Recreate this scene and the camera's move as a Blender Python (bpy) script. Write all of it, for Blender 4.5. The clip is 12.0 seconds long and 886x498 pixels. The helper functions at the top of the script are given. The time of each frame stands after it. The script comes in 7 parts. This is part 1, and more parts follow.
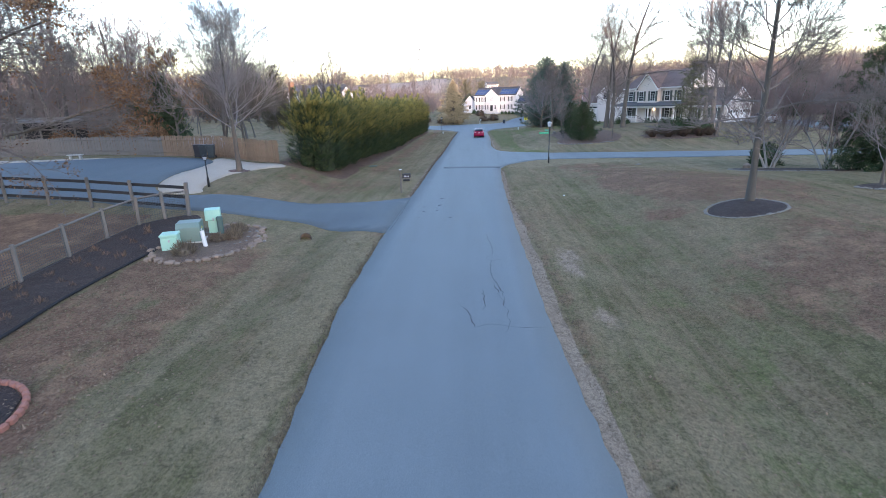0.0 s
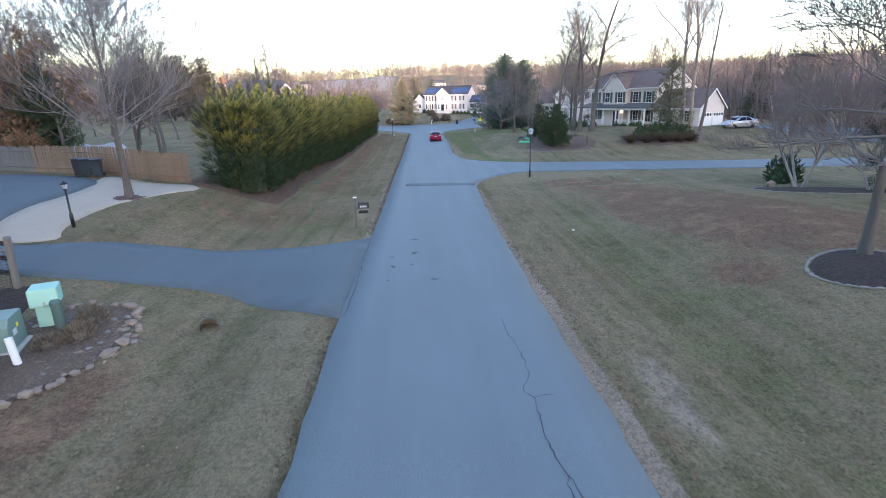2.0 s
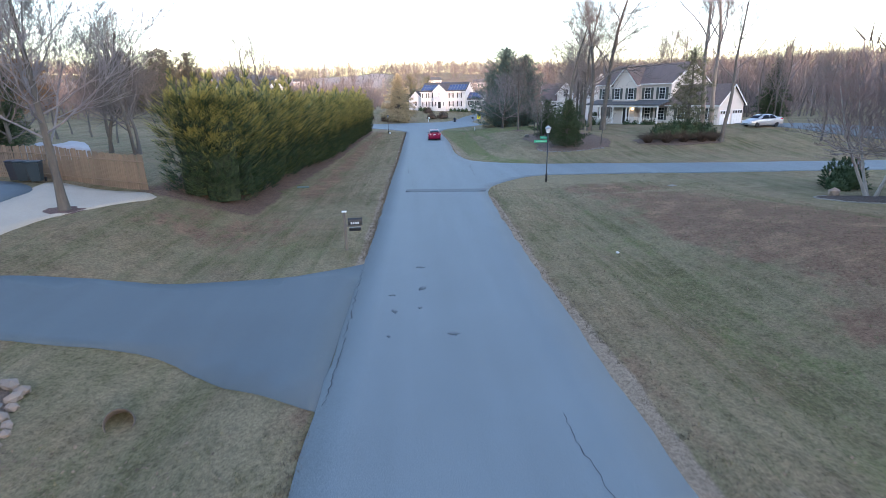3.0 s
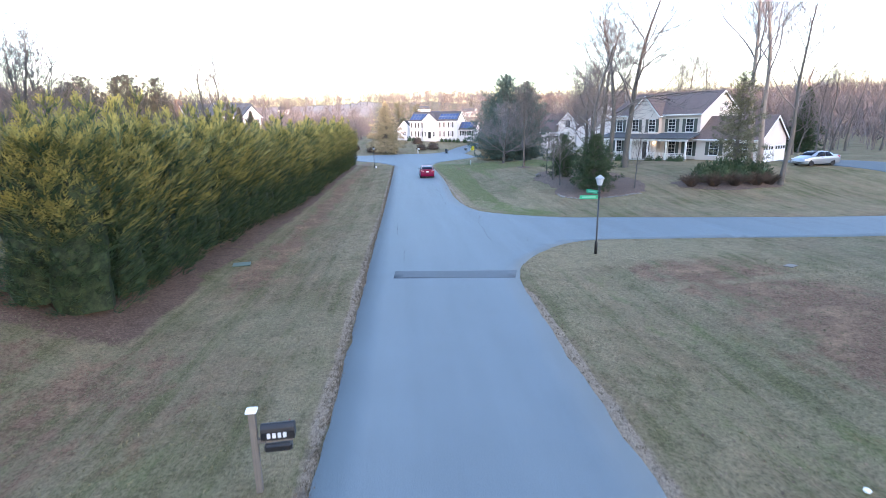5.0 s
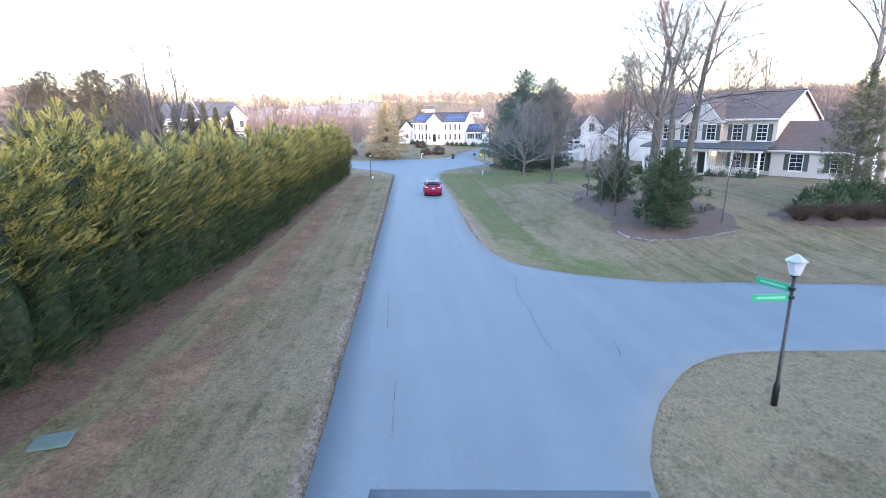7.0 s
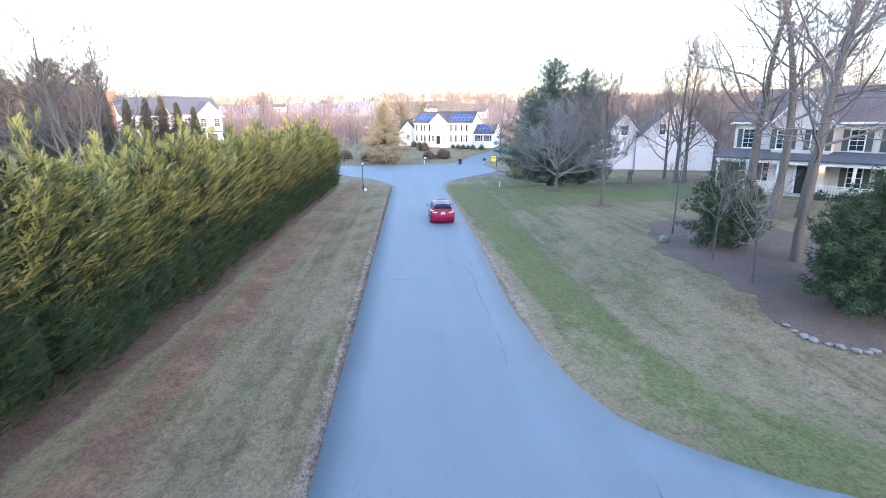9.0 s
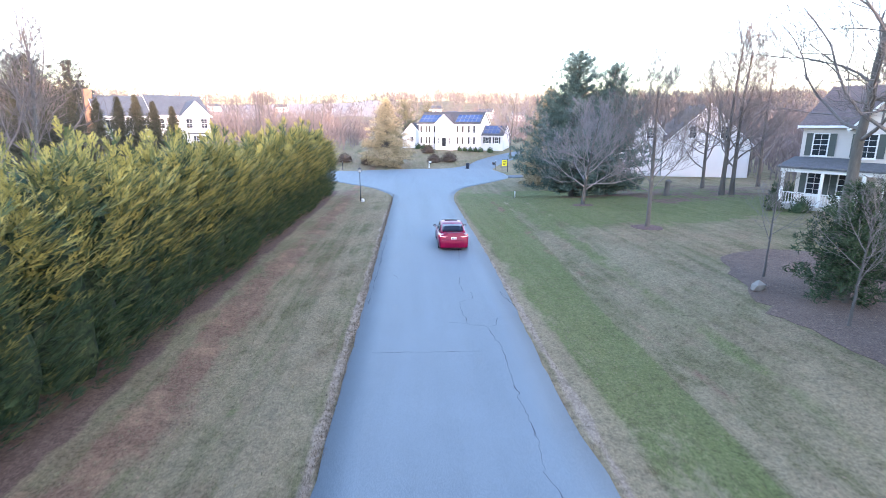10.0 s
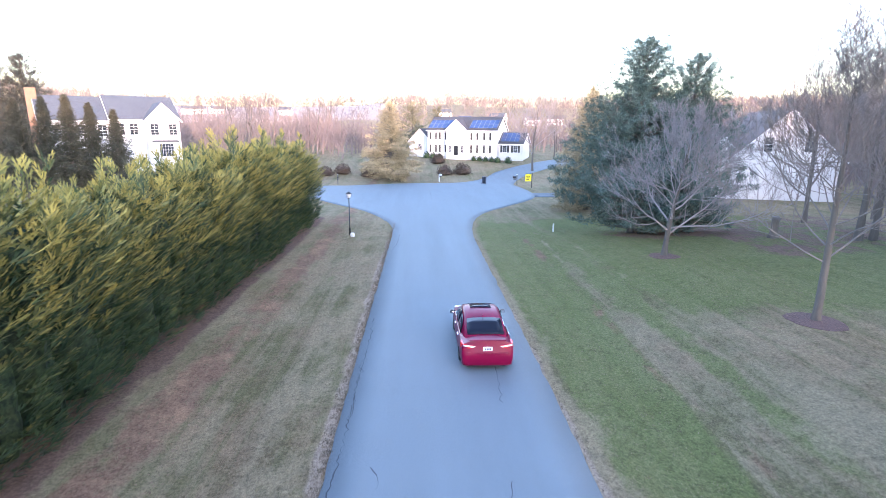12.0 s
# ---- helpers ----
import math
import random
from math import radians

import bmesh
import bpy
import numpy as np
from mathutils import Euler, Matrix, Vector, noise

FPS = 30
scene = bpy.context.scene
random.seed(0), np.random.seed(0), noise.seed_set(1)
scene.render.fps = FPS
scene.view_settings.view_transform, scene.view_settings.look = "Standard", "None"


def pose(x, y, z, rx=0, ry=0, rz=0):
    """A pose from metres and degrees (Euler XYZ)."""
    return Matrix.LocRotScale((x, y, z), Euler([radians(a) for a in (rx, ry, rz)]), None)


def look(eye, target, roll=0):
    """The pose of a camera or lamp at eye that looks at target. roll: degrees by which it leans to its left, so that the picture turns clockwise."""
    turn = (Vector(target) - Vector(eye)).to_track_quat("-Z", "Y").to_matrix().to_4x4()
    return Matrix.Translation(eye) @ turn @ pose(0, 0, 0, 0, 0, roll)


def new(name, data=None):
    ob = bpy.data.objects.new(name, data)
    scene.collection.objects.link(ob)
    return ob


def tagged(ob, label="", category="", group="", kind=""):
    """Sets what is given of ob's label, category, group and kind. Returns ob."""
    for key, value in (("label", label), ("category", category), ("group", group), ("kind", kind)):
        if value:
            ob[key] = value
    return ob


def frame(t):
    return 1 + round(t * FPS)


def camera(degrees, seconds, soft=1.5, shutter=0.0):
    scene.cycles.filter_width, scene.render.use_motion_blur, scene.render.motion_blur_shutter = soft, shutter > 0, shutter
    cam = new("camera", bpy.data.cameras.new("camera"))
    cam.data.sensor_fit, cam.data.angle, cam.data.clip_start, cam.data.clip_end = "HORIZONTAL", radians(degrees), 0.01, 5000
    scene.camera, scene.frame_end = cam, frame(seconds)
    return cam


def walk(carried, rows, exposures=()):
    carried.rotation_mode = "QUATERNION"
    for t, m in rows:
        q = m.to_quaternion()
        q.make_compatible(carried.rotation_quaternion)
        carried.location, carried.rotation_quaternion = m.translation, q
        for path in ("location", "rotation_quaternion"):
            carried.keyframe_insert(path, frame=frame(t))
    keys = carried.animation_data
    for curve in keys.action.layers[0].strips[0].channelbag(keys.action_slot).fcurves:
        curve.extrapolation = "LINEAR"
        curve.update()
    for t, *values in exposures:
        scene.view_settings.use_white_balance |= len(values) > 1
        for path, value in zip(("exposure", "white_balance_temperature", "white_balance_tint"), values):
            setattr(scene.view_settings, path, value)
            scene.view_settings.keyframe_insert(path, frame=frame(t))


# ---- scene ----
cam = camera(81.8, 12.0, soft=0.85, shutter=0.18)
METRES, EYE, TILT, LEAN, TURN = 73.0, 5.66, 0.0, 0.0, 3.7
ROWS = [
    (0.0, 0.0, 0.0, 0.0, -0.49, -16.07, 1.72),
    (0.5, -0.0048, 0.0266, 0.0011, -1.61, -15.83, 1.6),
    (1.0, -0.0088, 0.057, 0.0024, -4.04, -16.06, 1.49),
    (1.5, -0.012, 0.0885, 0.0037, -5.75, -16.26, 1.37),
    (2.0, -0.014, 0.1213, 0.0042, -6.41, -16.43, 1.21),
    (2.5, -0.0151, 0.1564, 0.0021, -6.8, -16.55, 1.09),
    (3.0, -0.0154, 0.1914, -0.0004, -6.98, -16.61, 1.02),
    (5.0, -0.0075, 0.3478, 0.0047, -8.35, -13.67, 0.77),
    (5.5, -0.0037, 0.3885, 0.007, -8.38, -13.71, 0.68),
    (6.0, 0.0009, 0.4315, 0.0087, -8.34, -13.7, 0.61),
    (6.5, 0.005, 0.4747, 0.0106, -7.93, -13.66, 0.55),
    (7.0, 0.0092, 0.5198, 0.0121, -7.95, -13.68, 0.52),
    (9.0, 0.0232, 0.71, 0.0137, -7.81, -13.68, 0.02),
    (9.5, 0.0272, 0.7588, 0.0157, -7.5, -13.67, 0.0),
    (10.0, 0.0312, 0.8102, 0.0163, -7.36, -13.65, -0.08),
    (10.5, 0.0352, 0.8598, 0.0174, -7.18, -13.65, -0.08),
    (11.0, 0.0394, 0.9117, 0.0188, -7.0, -13.61, -0.23),
    (11.5, 0.0436, 0.961, 0.0217, -6.79, -13.52, -0.41),
    (12.0, 0.0468, 0.9958, 0.0241, -6.38, -13.29, -0.43),
]
walk(cam, [(t, pose(0, 0, EYE, TILT, LEAN, TURN) @ pose(METRES * x, METRES * y, METRES * z, 90 + pitch, roll, yaw)) for t, x, y, z, yaw, pitch, roll in ROWS],
     exposures=[(0.0, 2.85, 6080, 26), (3.2, 2.93, 6080, 25), (5.2, 3.45, 5960, 26), (7.0, 3.62, 5990, 27), (9.5, 3.76, 5960, 28), (12.0, 3.87, 5970, 31)])

# ---- light ----
SUN_EL, SUN_AZ = 6.0, 160.0   # degrees; azimuth from +y towards +x, the side that the sun stands on
world = bpy.data.worlds.new("world")
scene.world = world
world.use_nodes = True
wn = world.node_tree
bg = wn.nodes["Background"]
sky = wn.nodes.new("ShaderNodeTexSky")
sky.sky_type = "NISHITA"
sky.sun_disc = False
sky.sun_elevation = radians(SUN_EL)
sky.sun_rotation = radians(SUN_AZ)
sky.altitude, sky.air_density, sky.dust_density, sky.ozone_density = 100, 1.0, 0.8, 1.4
wn.links.new(sky.outputs[0], bg.inputs[0])
bg.inputs[1].default_value = 0.15
sun_data = bpy.data.lights.new("sun", "SUN")
sun_data.energy, sun_data.angle, sun_data.color = 0.85, radians(0.6), (1.0, 0.68, 0.46)
sun = new("sun", sun_data)
_a, _e = radians(SUN_AZ), radians(SUN_EL)
sun_from = Vector((math.sin(_a) * math.cos(_e), math.cos(_a) * math.cos(_e), math.sin(_e)))
sun.matrix_world = look(sun_from * 60, (0, 0, 0))

# ---- materials ----
def material(name, build, **kw):
    m = bpy.data.materials.new(name)
    m.use_nodes = True
    nt = m.node_tree
    bsdf = nt.nodes["Principled BSDF"]
    build(Nodes(nt), bsdf, **kw)
    return m


class Nodes:
    """Short hand for building a node tree."""

    def __init__(self, nt):
        self.nt = nt
        tc = nt.nodes.new("ShaderNodeTexCoord")
        geo = nt.nodes.new("ShaderNodeNewGeometry")
        self.obj, self.pos, self.island = tc.outputs["Object"], geo.outputs["Position"], geo.outputs["Random Per Island"]

    def link(self, a, b):
        self.nt.links.new(a, b)

    def put(self, sock, v):
        if hasattr(v, "is_linked"):
            self.link(v, sock)
        else:
            sock.default_value = v

    def rnd(self):
        return self.nt.nodes.new("ShaderNodeObjectInfo").outputs["Random"]

    def attr(self, name):
        n = self.nt.nodes.new("ShaderNodeAttribute")
        n.attribute_name = name
        return n.outputs["Fac"]

    def noise(self, vec, scale, detail=4, rough=0.6):
        n = self.nt.nodes.new("ShaderNodeTexNoise")
        self.link(vec, n.inputs["Vector"])
        n.inputs["Scale"].default_value, n.inputs["Detail"].default_value, n.inputs["Roughness"].default_value = scale, detail, rough
        return n.outputs["Fac"]

    def voronoi(self, vec, scale, feature="F1"):
        n = self.nt.nodes.new("ShaderNodeTexVoronoi")
        n.feature = feature
        self.link(vec, n.inputs["Vector"])
        n.inputs["Scale"].default_value = scale
        return n.outputs["Distance"]

    def wave(self, vec, scale, direction="Z", distort=0.0, profile="SAW"):
        n = self.nt.nodes.new("ShaderNodeTexWave")
        n.bands_direction, n.wave_profile = direction, profile
        self.link(vec, n.inputs["Vector"])
        n.inputs["Scale"].default_value, n.inputs["Distortion"].default_value = scale, distort
        return n.outputs["Fac"]

    def scaled(self, vec, sx, sy, sz):
        n = self.nt.nodes.new("ShaderNodeVectorMath")
        n.operation = "MULTIPLY"
        self.link(vec, n.inputs[0])
        n.inputs[1].default_value = (sx, sy, sz)
        return n.outputs[0]

    def sep(self, vec):
        n = self.nt.nodes.new("ShaderNodeSeparateXYZ")
        self.link(vec, n.inputs[0])
        return n.outputs

    def ramp(self, fac, *stops):
        n = self.nt.nodes.new("ShaderNodeValToRGB")
        self.link(fac, n.inputs[0])
        e = n.color_ramp.elements
        while len(e) < len(stops):
            e.new(0.5)
        for el, (p, c) in zip(e, stops):
            el.position = p
            el.color = (*c, 1) if not isinstance(c, (int, float)) else (c, c, c, 1)
        return n.outputs[0]

    def mix(self, fac, a, b, kind="MIX"):
        n = self.nt.nodes.new("ShaderNodeMixRGB")
        n.blend_type = kind
        self.put(n.inputs[0], fac)
        for s, v in ((n.inputs[1], a), (n.inputs[2], b)):
            self.put(s, (*v, 1) if isinstance(v, tuple) and len(v) == 3 else v)
        return n.outputs[0]

    def math(self, op, a, b=0.0):
        n = self.nt.nodes.new("ShaderNodeMath")
        n.operation = op
        self.put(n.inputs[0], a)
        self.put(n.inputs[1], b)
        return n.outputs[0]

    def bump(self, bsdf, height, strength=0.3, dist=0.02):
        n = self.nt.nodes.new("ShaderNodeBump")
        n.inputs["Strength"].default_value, n.inputs["Distance"].default_value = strength, dist
        self.link(height, n.inputs["Height"])
        self.link(n.outputs[0], bsdf.inputs["Normal"])


def plain(N, b, c=(0.5, 0.5, 0.5), r=0.6, metal=0.0, vary=0.15, scale=3.0, bump=0.1, coat=0.0, spec=0.5):
    """A surface with a fine grain and larger blotches."""
    big, fine = N.noise(N.pos, scale * 0.35, 3), N.noise(N.pos, scale * 14, 3)
    both = N.math("ADD", N.math("MULTIPLY", big, 0.6), N.math("MULTIPLY", fine, 0.4))
    col = N.mix(both, tuple(v * (1 - vary) for v in c), tuple(min(1, v * (1 + vary)) for v in c))
    N.link(col, b.inputs["Base Color"])
    N.put(b.inputs["Roughness"], r)
    b.inputs["Metallic"].default_value = metal
    b.inputs["Coat Weight"].default_value = coat
    b.inputs["Specular IOR Level"].default_value = spec
    if bump:
        N.bump(b, fine, bump, 0.01)


def asphalt(N, b, lo=(0.071, 0.088, 0.096), hi=(0.125, 0.152, 0.164)):
    streak = N.noise(N.scaled(N.pos, 0.9, 0.05, 0.5), 1.0, 4)
    blot, grain = N.noise(N.pos, 0.35, 5), N.noise(N.pos, 55, 3, 0.8)
    f = N.math("ADD", N.math("MULTIPLY", streak, 0.5), N.math("MULTIPLY", blot, 0.5))
    col = N.mix(N.ramp(f, (0.3, 0.0), (0.7, 1.0)), lo, hi)
    col = N.mix(N.ramp(grain, (0.35, 0.0), (0.75, 0.75)), col, tuple(v * 1.7 for v in hi))
    N.link(col, b.inputs["Base Color"])
    N.put(b.inputs["Roughness"], N.math("ADD", 0.62, N.math("MULTIPLY", blot, 0.25)))
    N.bump(b, grain, 0.5, 0.01)


def lawn(N, b):
    """Dormant winter lawn: straw, brown and green in patches and mown lines, with bare soil where the sheet's own masks say so."""
    big, mid = N.noise(N.pos, 0.13, 5, 0.65), N.noise(N.scaled(N.pos, 1.0, 0.5, 1.0), 0.75, 6, 0.7)
    fine, blade = N.noise(N.pos, 7, 4, 0.75), N.noise(N.pos, 38, 3, 0.8)
    mown = N.noise(N.scaled(N.pos, 1.7, 0.03, 0.3), 1.0, 5, 0.7)
    green = N.mix(fine, (0.120, 0.118, 0.048), (0.250, 0.232, 0.112))
    straw = N.mix(fine, (0.275, 0.222, 0.130), (0.468, 0.390, 0.245))
    brown = N.mix(N.ramp(N.noise(N.pos, 0.7, 5, 0.7), (0.48, 0.0), (0.64, 1.0)), N.mix(fine, (0.190, 0.106, 0.070), (0.365, 0.222, 0.150)), N.mix(fine, (0.335, 0.198, 0.120), (0.505, 0.325, 0.212)))
    soil = N.mix(mid, (0.150, 0.092, 0.070), (0.285, 0.190, 0.142))
    dirt = N.mix(mid, (0.33, 0.255, 0.185), (0.56, 0.455, 0.345))
    f1 = N.math("ADD", N.math("MULTIPLY", big, 0.55), N.math("MULTIPLY", mid, 0.45))
    col = N.mix(N.ramp(f1, (0.40, 0.0), (0.58, 1.0)), green, straw)
    f2 = N.math("ADD", N.math("MULTIPLY", N.noise(N.pos, 0.22, 5, 0.7), 0.6), N.math("MULTIPLY", mown, 0.4))
    col = N.mix(N.math("MULTIPLY", N.ramp(f2, (0.47, 0.0), (0.60, 1.0)), 0.55), col, brown)
    col = N.mix(N.math("MULTIPLY", N.ramp(mown, (0.46, 0.0), (0.60, 1.0)), 0.55), col, straw)
    col = N.mix(N.math("MULTIPLY", N.ramp(mown, (0.36, 1.0), (0.46, 0.0)), 0.5), col, green)
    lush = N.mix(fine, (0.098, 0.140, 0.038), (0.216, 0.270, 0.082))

    def edge(a, w=0.5):
        return N.ramp(N.math("ADD", N.attr(a), N.math("MULTIPLY", N.math("SUBTRACT", mid, 0.5), w)), (0.38, 0.0), (0.62, 1.0))
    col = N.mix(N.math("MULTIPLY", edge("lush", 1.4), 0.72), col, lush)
    col = N.mix(N.math("MULTIPLY", edge("worn", 1.7), 0.88), col, brown)
    col = N.mix(N.math("MULTIPLY", edge("pale", 1.7), 0.8), col, straw)
    col = N.mix(edge("soil", 1.6), col, soil)
    col = N.mix(edge("dirt", 1.3), col, dirt)
    col = N.mix(edge("tilled", 0.4), col, N.mix(big, (0.40, 0.31, 0.25), (0.62, 0.50, 0.42)))
    clod, tuft = N.noise(N.pos, 2.4, 5, 0.75), N.noise(N.pos, 12, 4, 0.8)
    col = N.mix(0.9, col, N.ramp(clod, (0.34, 0.72), (0.52, 1.0), (0.74, 1.0)), "MULTIPLY")
    col = N.mix(0.9, col, N.ramp(tuft, (0.39, 0.60), (0.54, 1.0), (0.75, 1.0)), "MULTIPLY")
    col = N.mix(N.math("MULTIPLY", N.ramp(tuft, (0.55, 0.0), (0.70, 1.0)), 0.3), col, (0.44, 0.355, 0.235))
    col = N.mix(N.ramp(blade, (0.36, 0.4), (0.56, 0.0)), col, (0.02, 0.018, 0.012))
    col = N.mix(1.0, col, (0.88, 0.87, 0.86), "MULTIPLY")
    N.link(col, b.inputs["Base Color"])
    b.inputs["Roughness"].default_value = 0.95
    b.inputs["Specular IOR Level"].default_value = 0.15
    N.bump(b, N.math("ADD", fine, N.math("MULTIPLY", blade, 0.8)), 1.0, 0.06)


def bark(N, b, lo=(0.052, 0.043, 0.036), hi=(0.180, 0.155, 0.132)):
    g = N.noise(N.scaled(N.obj, 9, 9, 1.6), 1.5, 4, 0.7)
    col = N.mix(g, lo, hi)
    N.link(N.mix(N.math("MULTIPLY", N.noise(N.obj, 0.9, 3), 0.4), col, (0.10, 0.105, 0.085)), b.inputs["Base Color"])
    b.inputs["Roughness"].default_value = 0.9
    N.bump(b, g, 0.6, 0.03)


def foliage(N, b, dark=(0.02, 0.04, 0.015), light=(0.07, 0.11, 0.03), tip=(0.2, 0.2, 0.05), top=(2.0, 5.5), through=0.25, much=0.8):
    """Sprays: dark inside, lighter ones mixed in, yellow-green growth in the upper part."""
    col = N.mix(N.island, dark, light)
    h = N.ramp(N.math("DIVIDE", N.math("SUBTRACT", N.sep(N.obj)[2], top[0]), top[1] - top[0]), (0.0, 0.0), (1.0, 1.0))
    clump = N.noise(N.pos, 0.55, 4, 0.7)
    f = N.math("MULTIPLY", N.math("ADD", N.math("MULTIPLY", h, 0.75), 0.12), N.ramp(clump, (0.38, 0.0), (0.6, 1.0)))
    col = N.mix(N.math("MULTIPLY", f, much), col, tip)
    col = N.mix(N.math("MULTIPLY", N.rnd(), 0.25), col, dark)
    N.link(col, b.inputs["Base Color"])
    b.inputs["Roughness"].default_value = 0.75
    b.inputs["Specular IOR Level"].default_value = 0.25
    b.inputs["Subsurface Weight"].default_value = 0.0


def cypress_leaf(N, b, dark=(0.014, 0.037, 0.022), light=(0.056, 0.092, 0.042), tip=(0.345, 0.298, 0.080)):
    """Scale-leaf sprays: deep green, with yellow-green growth towards the ends of some plumes."""
    col = N.mix(N.island, dark, light)
    clump = N.noise(N.pos, 0.7, 3, 0.6)
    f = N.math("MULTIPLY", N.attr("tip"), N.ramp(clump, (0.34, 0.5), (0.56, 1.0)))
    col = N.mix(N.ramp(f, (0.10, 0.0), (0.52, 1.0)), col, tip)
    col = N.mix(N.math("MULTIPLY", N.rnd(), 0.22), col, light)
    # core (tip -1): shade between the plumes, painted as near-black mottled green
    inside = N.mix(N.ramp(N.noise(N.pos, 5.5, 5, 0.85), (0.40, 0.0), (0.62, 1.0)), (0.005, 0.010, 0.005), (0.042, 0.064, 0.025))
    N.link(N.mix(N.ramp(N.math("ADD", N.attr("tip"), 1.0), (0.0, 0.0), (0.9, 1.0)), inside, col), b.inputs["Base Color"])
    b.inputs["Roughness"].default_value = 0.7
    b.inputs["Specular IOR Level"].default_value = 0.25


def boards(N, b, lo=(0.12, 0.09, 0.065), hi=(0.30, 0.23, 0.17), spread=0.5):
    g = N.noise(N.scaled(N.obj, 18, 18, 1.2), 1.4, 4, 0.7)
    col = N.mix(g, lo, hi)
    col = N.mix(N.math("MULTIPLY", N.rnd(), spread), col, tuple(v * 0.55 for v in hi))
    N.link(col, b.inputs["Base Color"])
    b.inputs["Roughness"].default_value = 0.85
    N.bump(b, g, 0.4, 0.01)


def siding(N, b, c=(0.72, 0.70, 0.66)):
    w = N.wave(N.obj, 1.25 / 0.4, "Z")
    n = N.noise(N.obj, 1.1, 4)
    col = N.mix(N.math("MULTIPLY", n, 0.35), c, tuple(v * 0.78 for v in c))
    N.link(col, b.inputs["Base Color"])
    b.inputs["Roughness"].default_value = 0.6
    N.bump(b, w, 0.5, 0.02)


def shingles(N, b, c=(0.085, 0.08, 0.08)):
    br = N.nt.nodes.new("ShaderNodeTexBrick")
    N.link(N.obj, br.inputs["Vector"])
    br.inputs["Scale"].default_value = 3.2
    br.inputs["Color1"].default_value = (*[v * 0.75 for v in c], 1)
    br.inputs["Color2"].default_value = (*[v * 1.3 for v in c], 1)
    br.inputs["Mortar"].default_value = (*[v * 0.45 for v in c], 1)
    col = N.mix(N.math("MULTIPLY", N.noise(N.obj, 0.5, 4), 0.5), br.outputs[0], tuple(v * 1.5 for v in c))
    N.link(col, b.inputs["Base Color"])
    b.inputs["Roughness"].default_value = 0.85


def mulch(N, b, lo=(0.013, 0.009, 0.008), hi=(0.072, 0.046, 0.038)):
    """Shredded bark: dark hollows, scattered paler chips, blotches where it has faded."""
    v, n, chip = N.voronoi(N.pos, 14), N.noise(N.pos, 24, 4, 0.85), N.noise(N.pos, 9, 4, 0.8)
    col = N.mix(N.ramp(n, (0.38, 0.0), (0.64, 1.0)), lo, hi)
    col = N.mix(N.math("MULTIPLY", N.ramp(chip, (0.58, 0.0), (0.66, 1.0)), 0.6), col, tuple(v2 * 2.2 for v2 in hi))
    N.link(N.mix(N.math("MULTIPLY", N.ramp(N.noise(N.pos, 0.9, 4), (0.4, 0.0), (0.7, 1.0)), 0.35), col, hi), b.inputs["Base Color"])
    b.inputs["Roughness"].default_value = 0.95
    N.bump(b, N.math("ADD", v, n), 1.0, 0.06)


def gravel(N, b, lo=(0.26, 0.218, 0.170), hi=(0.64, 0.56, 0.455)):
    n = N.noise(N.pos, 26, 4, 0.8)
    col = N.mix(n, lo, hi)
    N.link(N.mix(N.math("MULTIPLY", N.noise(N.pos, 0.7, 4), 0.5), col, lo), b.inputs["Base Color"])
    b.inputs["Roughness"].default_value = 0.9
    N.bump(b, N.voronoi(N.pos, 30), 0.6, 0.02)


def glass_dark(N, b, c=(0.02, 0.025, 0.03), gloss=0.6):
    n = N.noise(N.pos, 0.8, 3)
    N.link(N.mix(n, c, tuple(v * 2 for v in c)), b.inputs["Base Color"])
    b.inputs["Roughness"].default_value = 0.06
    b.inputs["Specular IOR Level"].default_value = gloss


def solar(N, b):
    s = N.sep(N.obj)
    ex = N.math("SUBTRACT", 0.485, N.math("ABSOLUTE", s[0]))
    ey = N.math("SUBTRACT", 0.80, N.math("ABSOLUTE", s[1]))
    rim = N.ramp(N.math("MINIMUM", ex, ey), (0.0, 1.0), (0.045, 1.0), (0.05, 0.0))
    # blue cells, with the sky's reflection painted in as a brighter blue
    cells = N.mix(N.noise(N.pos, 0.6, 3), (0.030, 0.052, 0.125), (0.050, 0.080, 0.175))
    N.link(N.mix(rim, cells, (0.13, 0.15, 0.19)), b.inputs["Base Color"])
    b.inputs["Roughness"].default_value = 0.22


def glow(N, b, c=(1.0, 0.1, 0.05), strength=1.0):
    N.link(N.mix(N.noise(N.obj, 4, 2), c, tuple(v * 0.8 for v in c)), b.inputs["Base Color"])
    b.inputs["Emission Color"].default_value = (*c, 1)
    b.inputs["Emission Strength"].default_value = strength
    b.inputs["Roughness"].default_value = 0.2


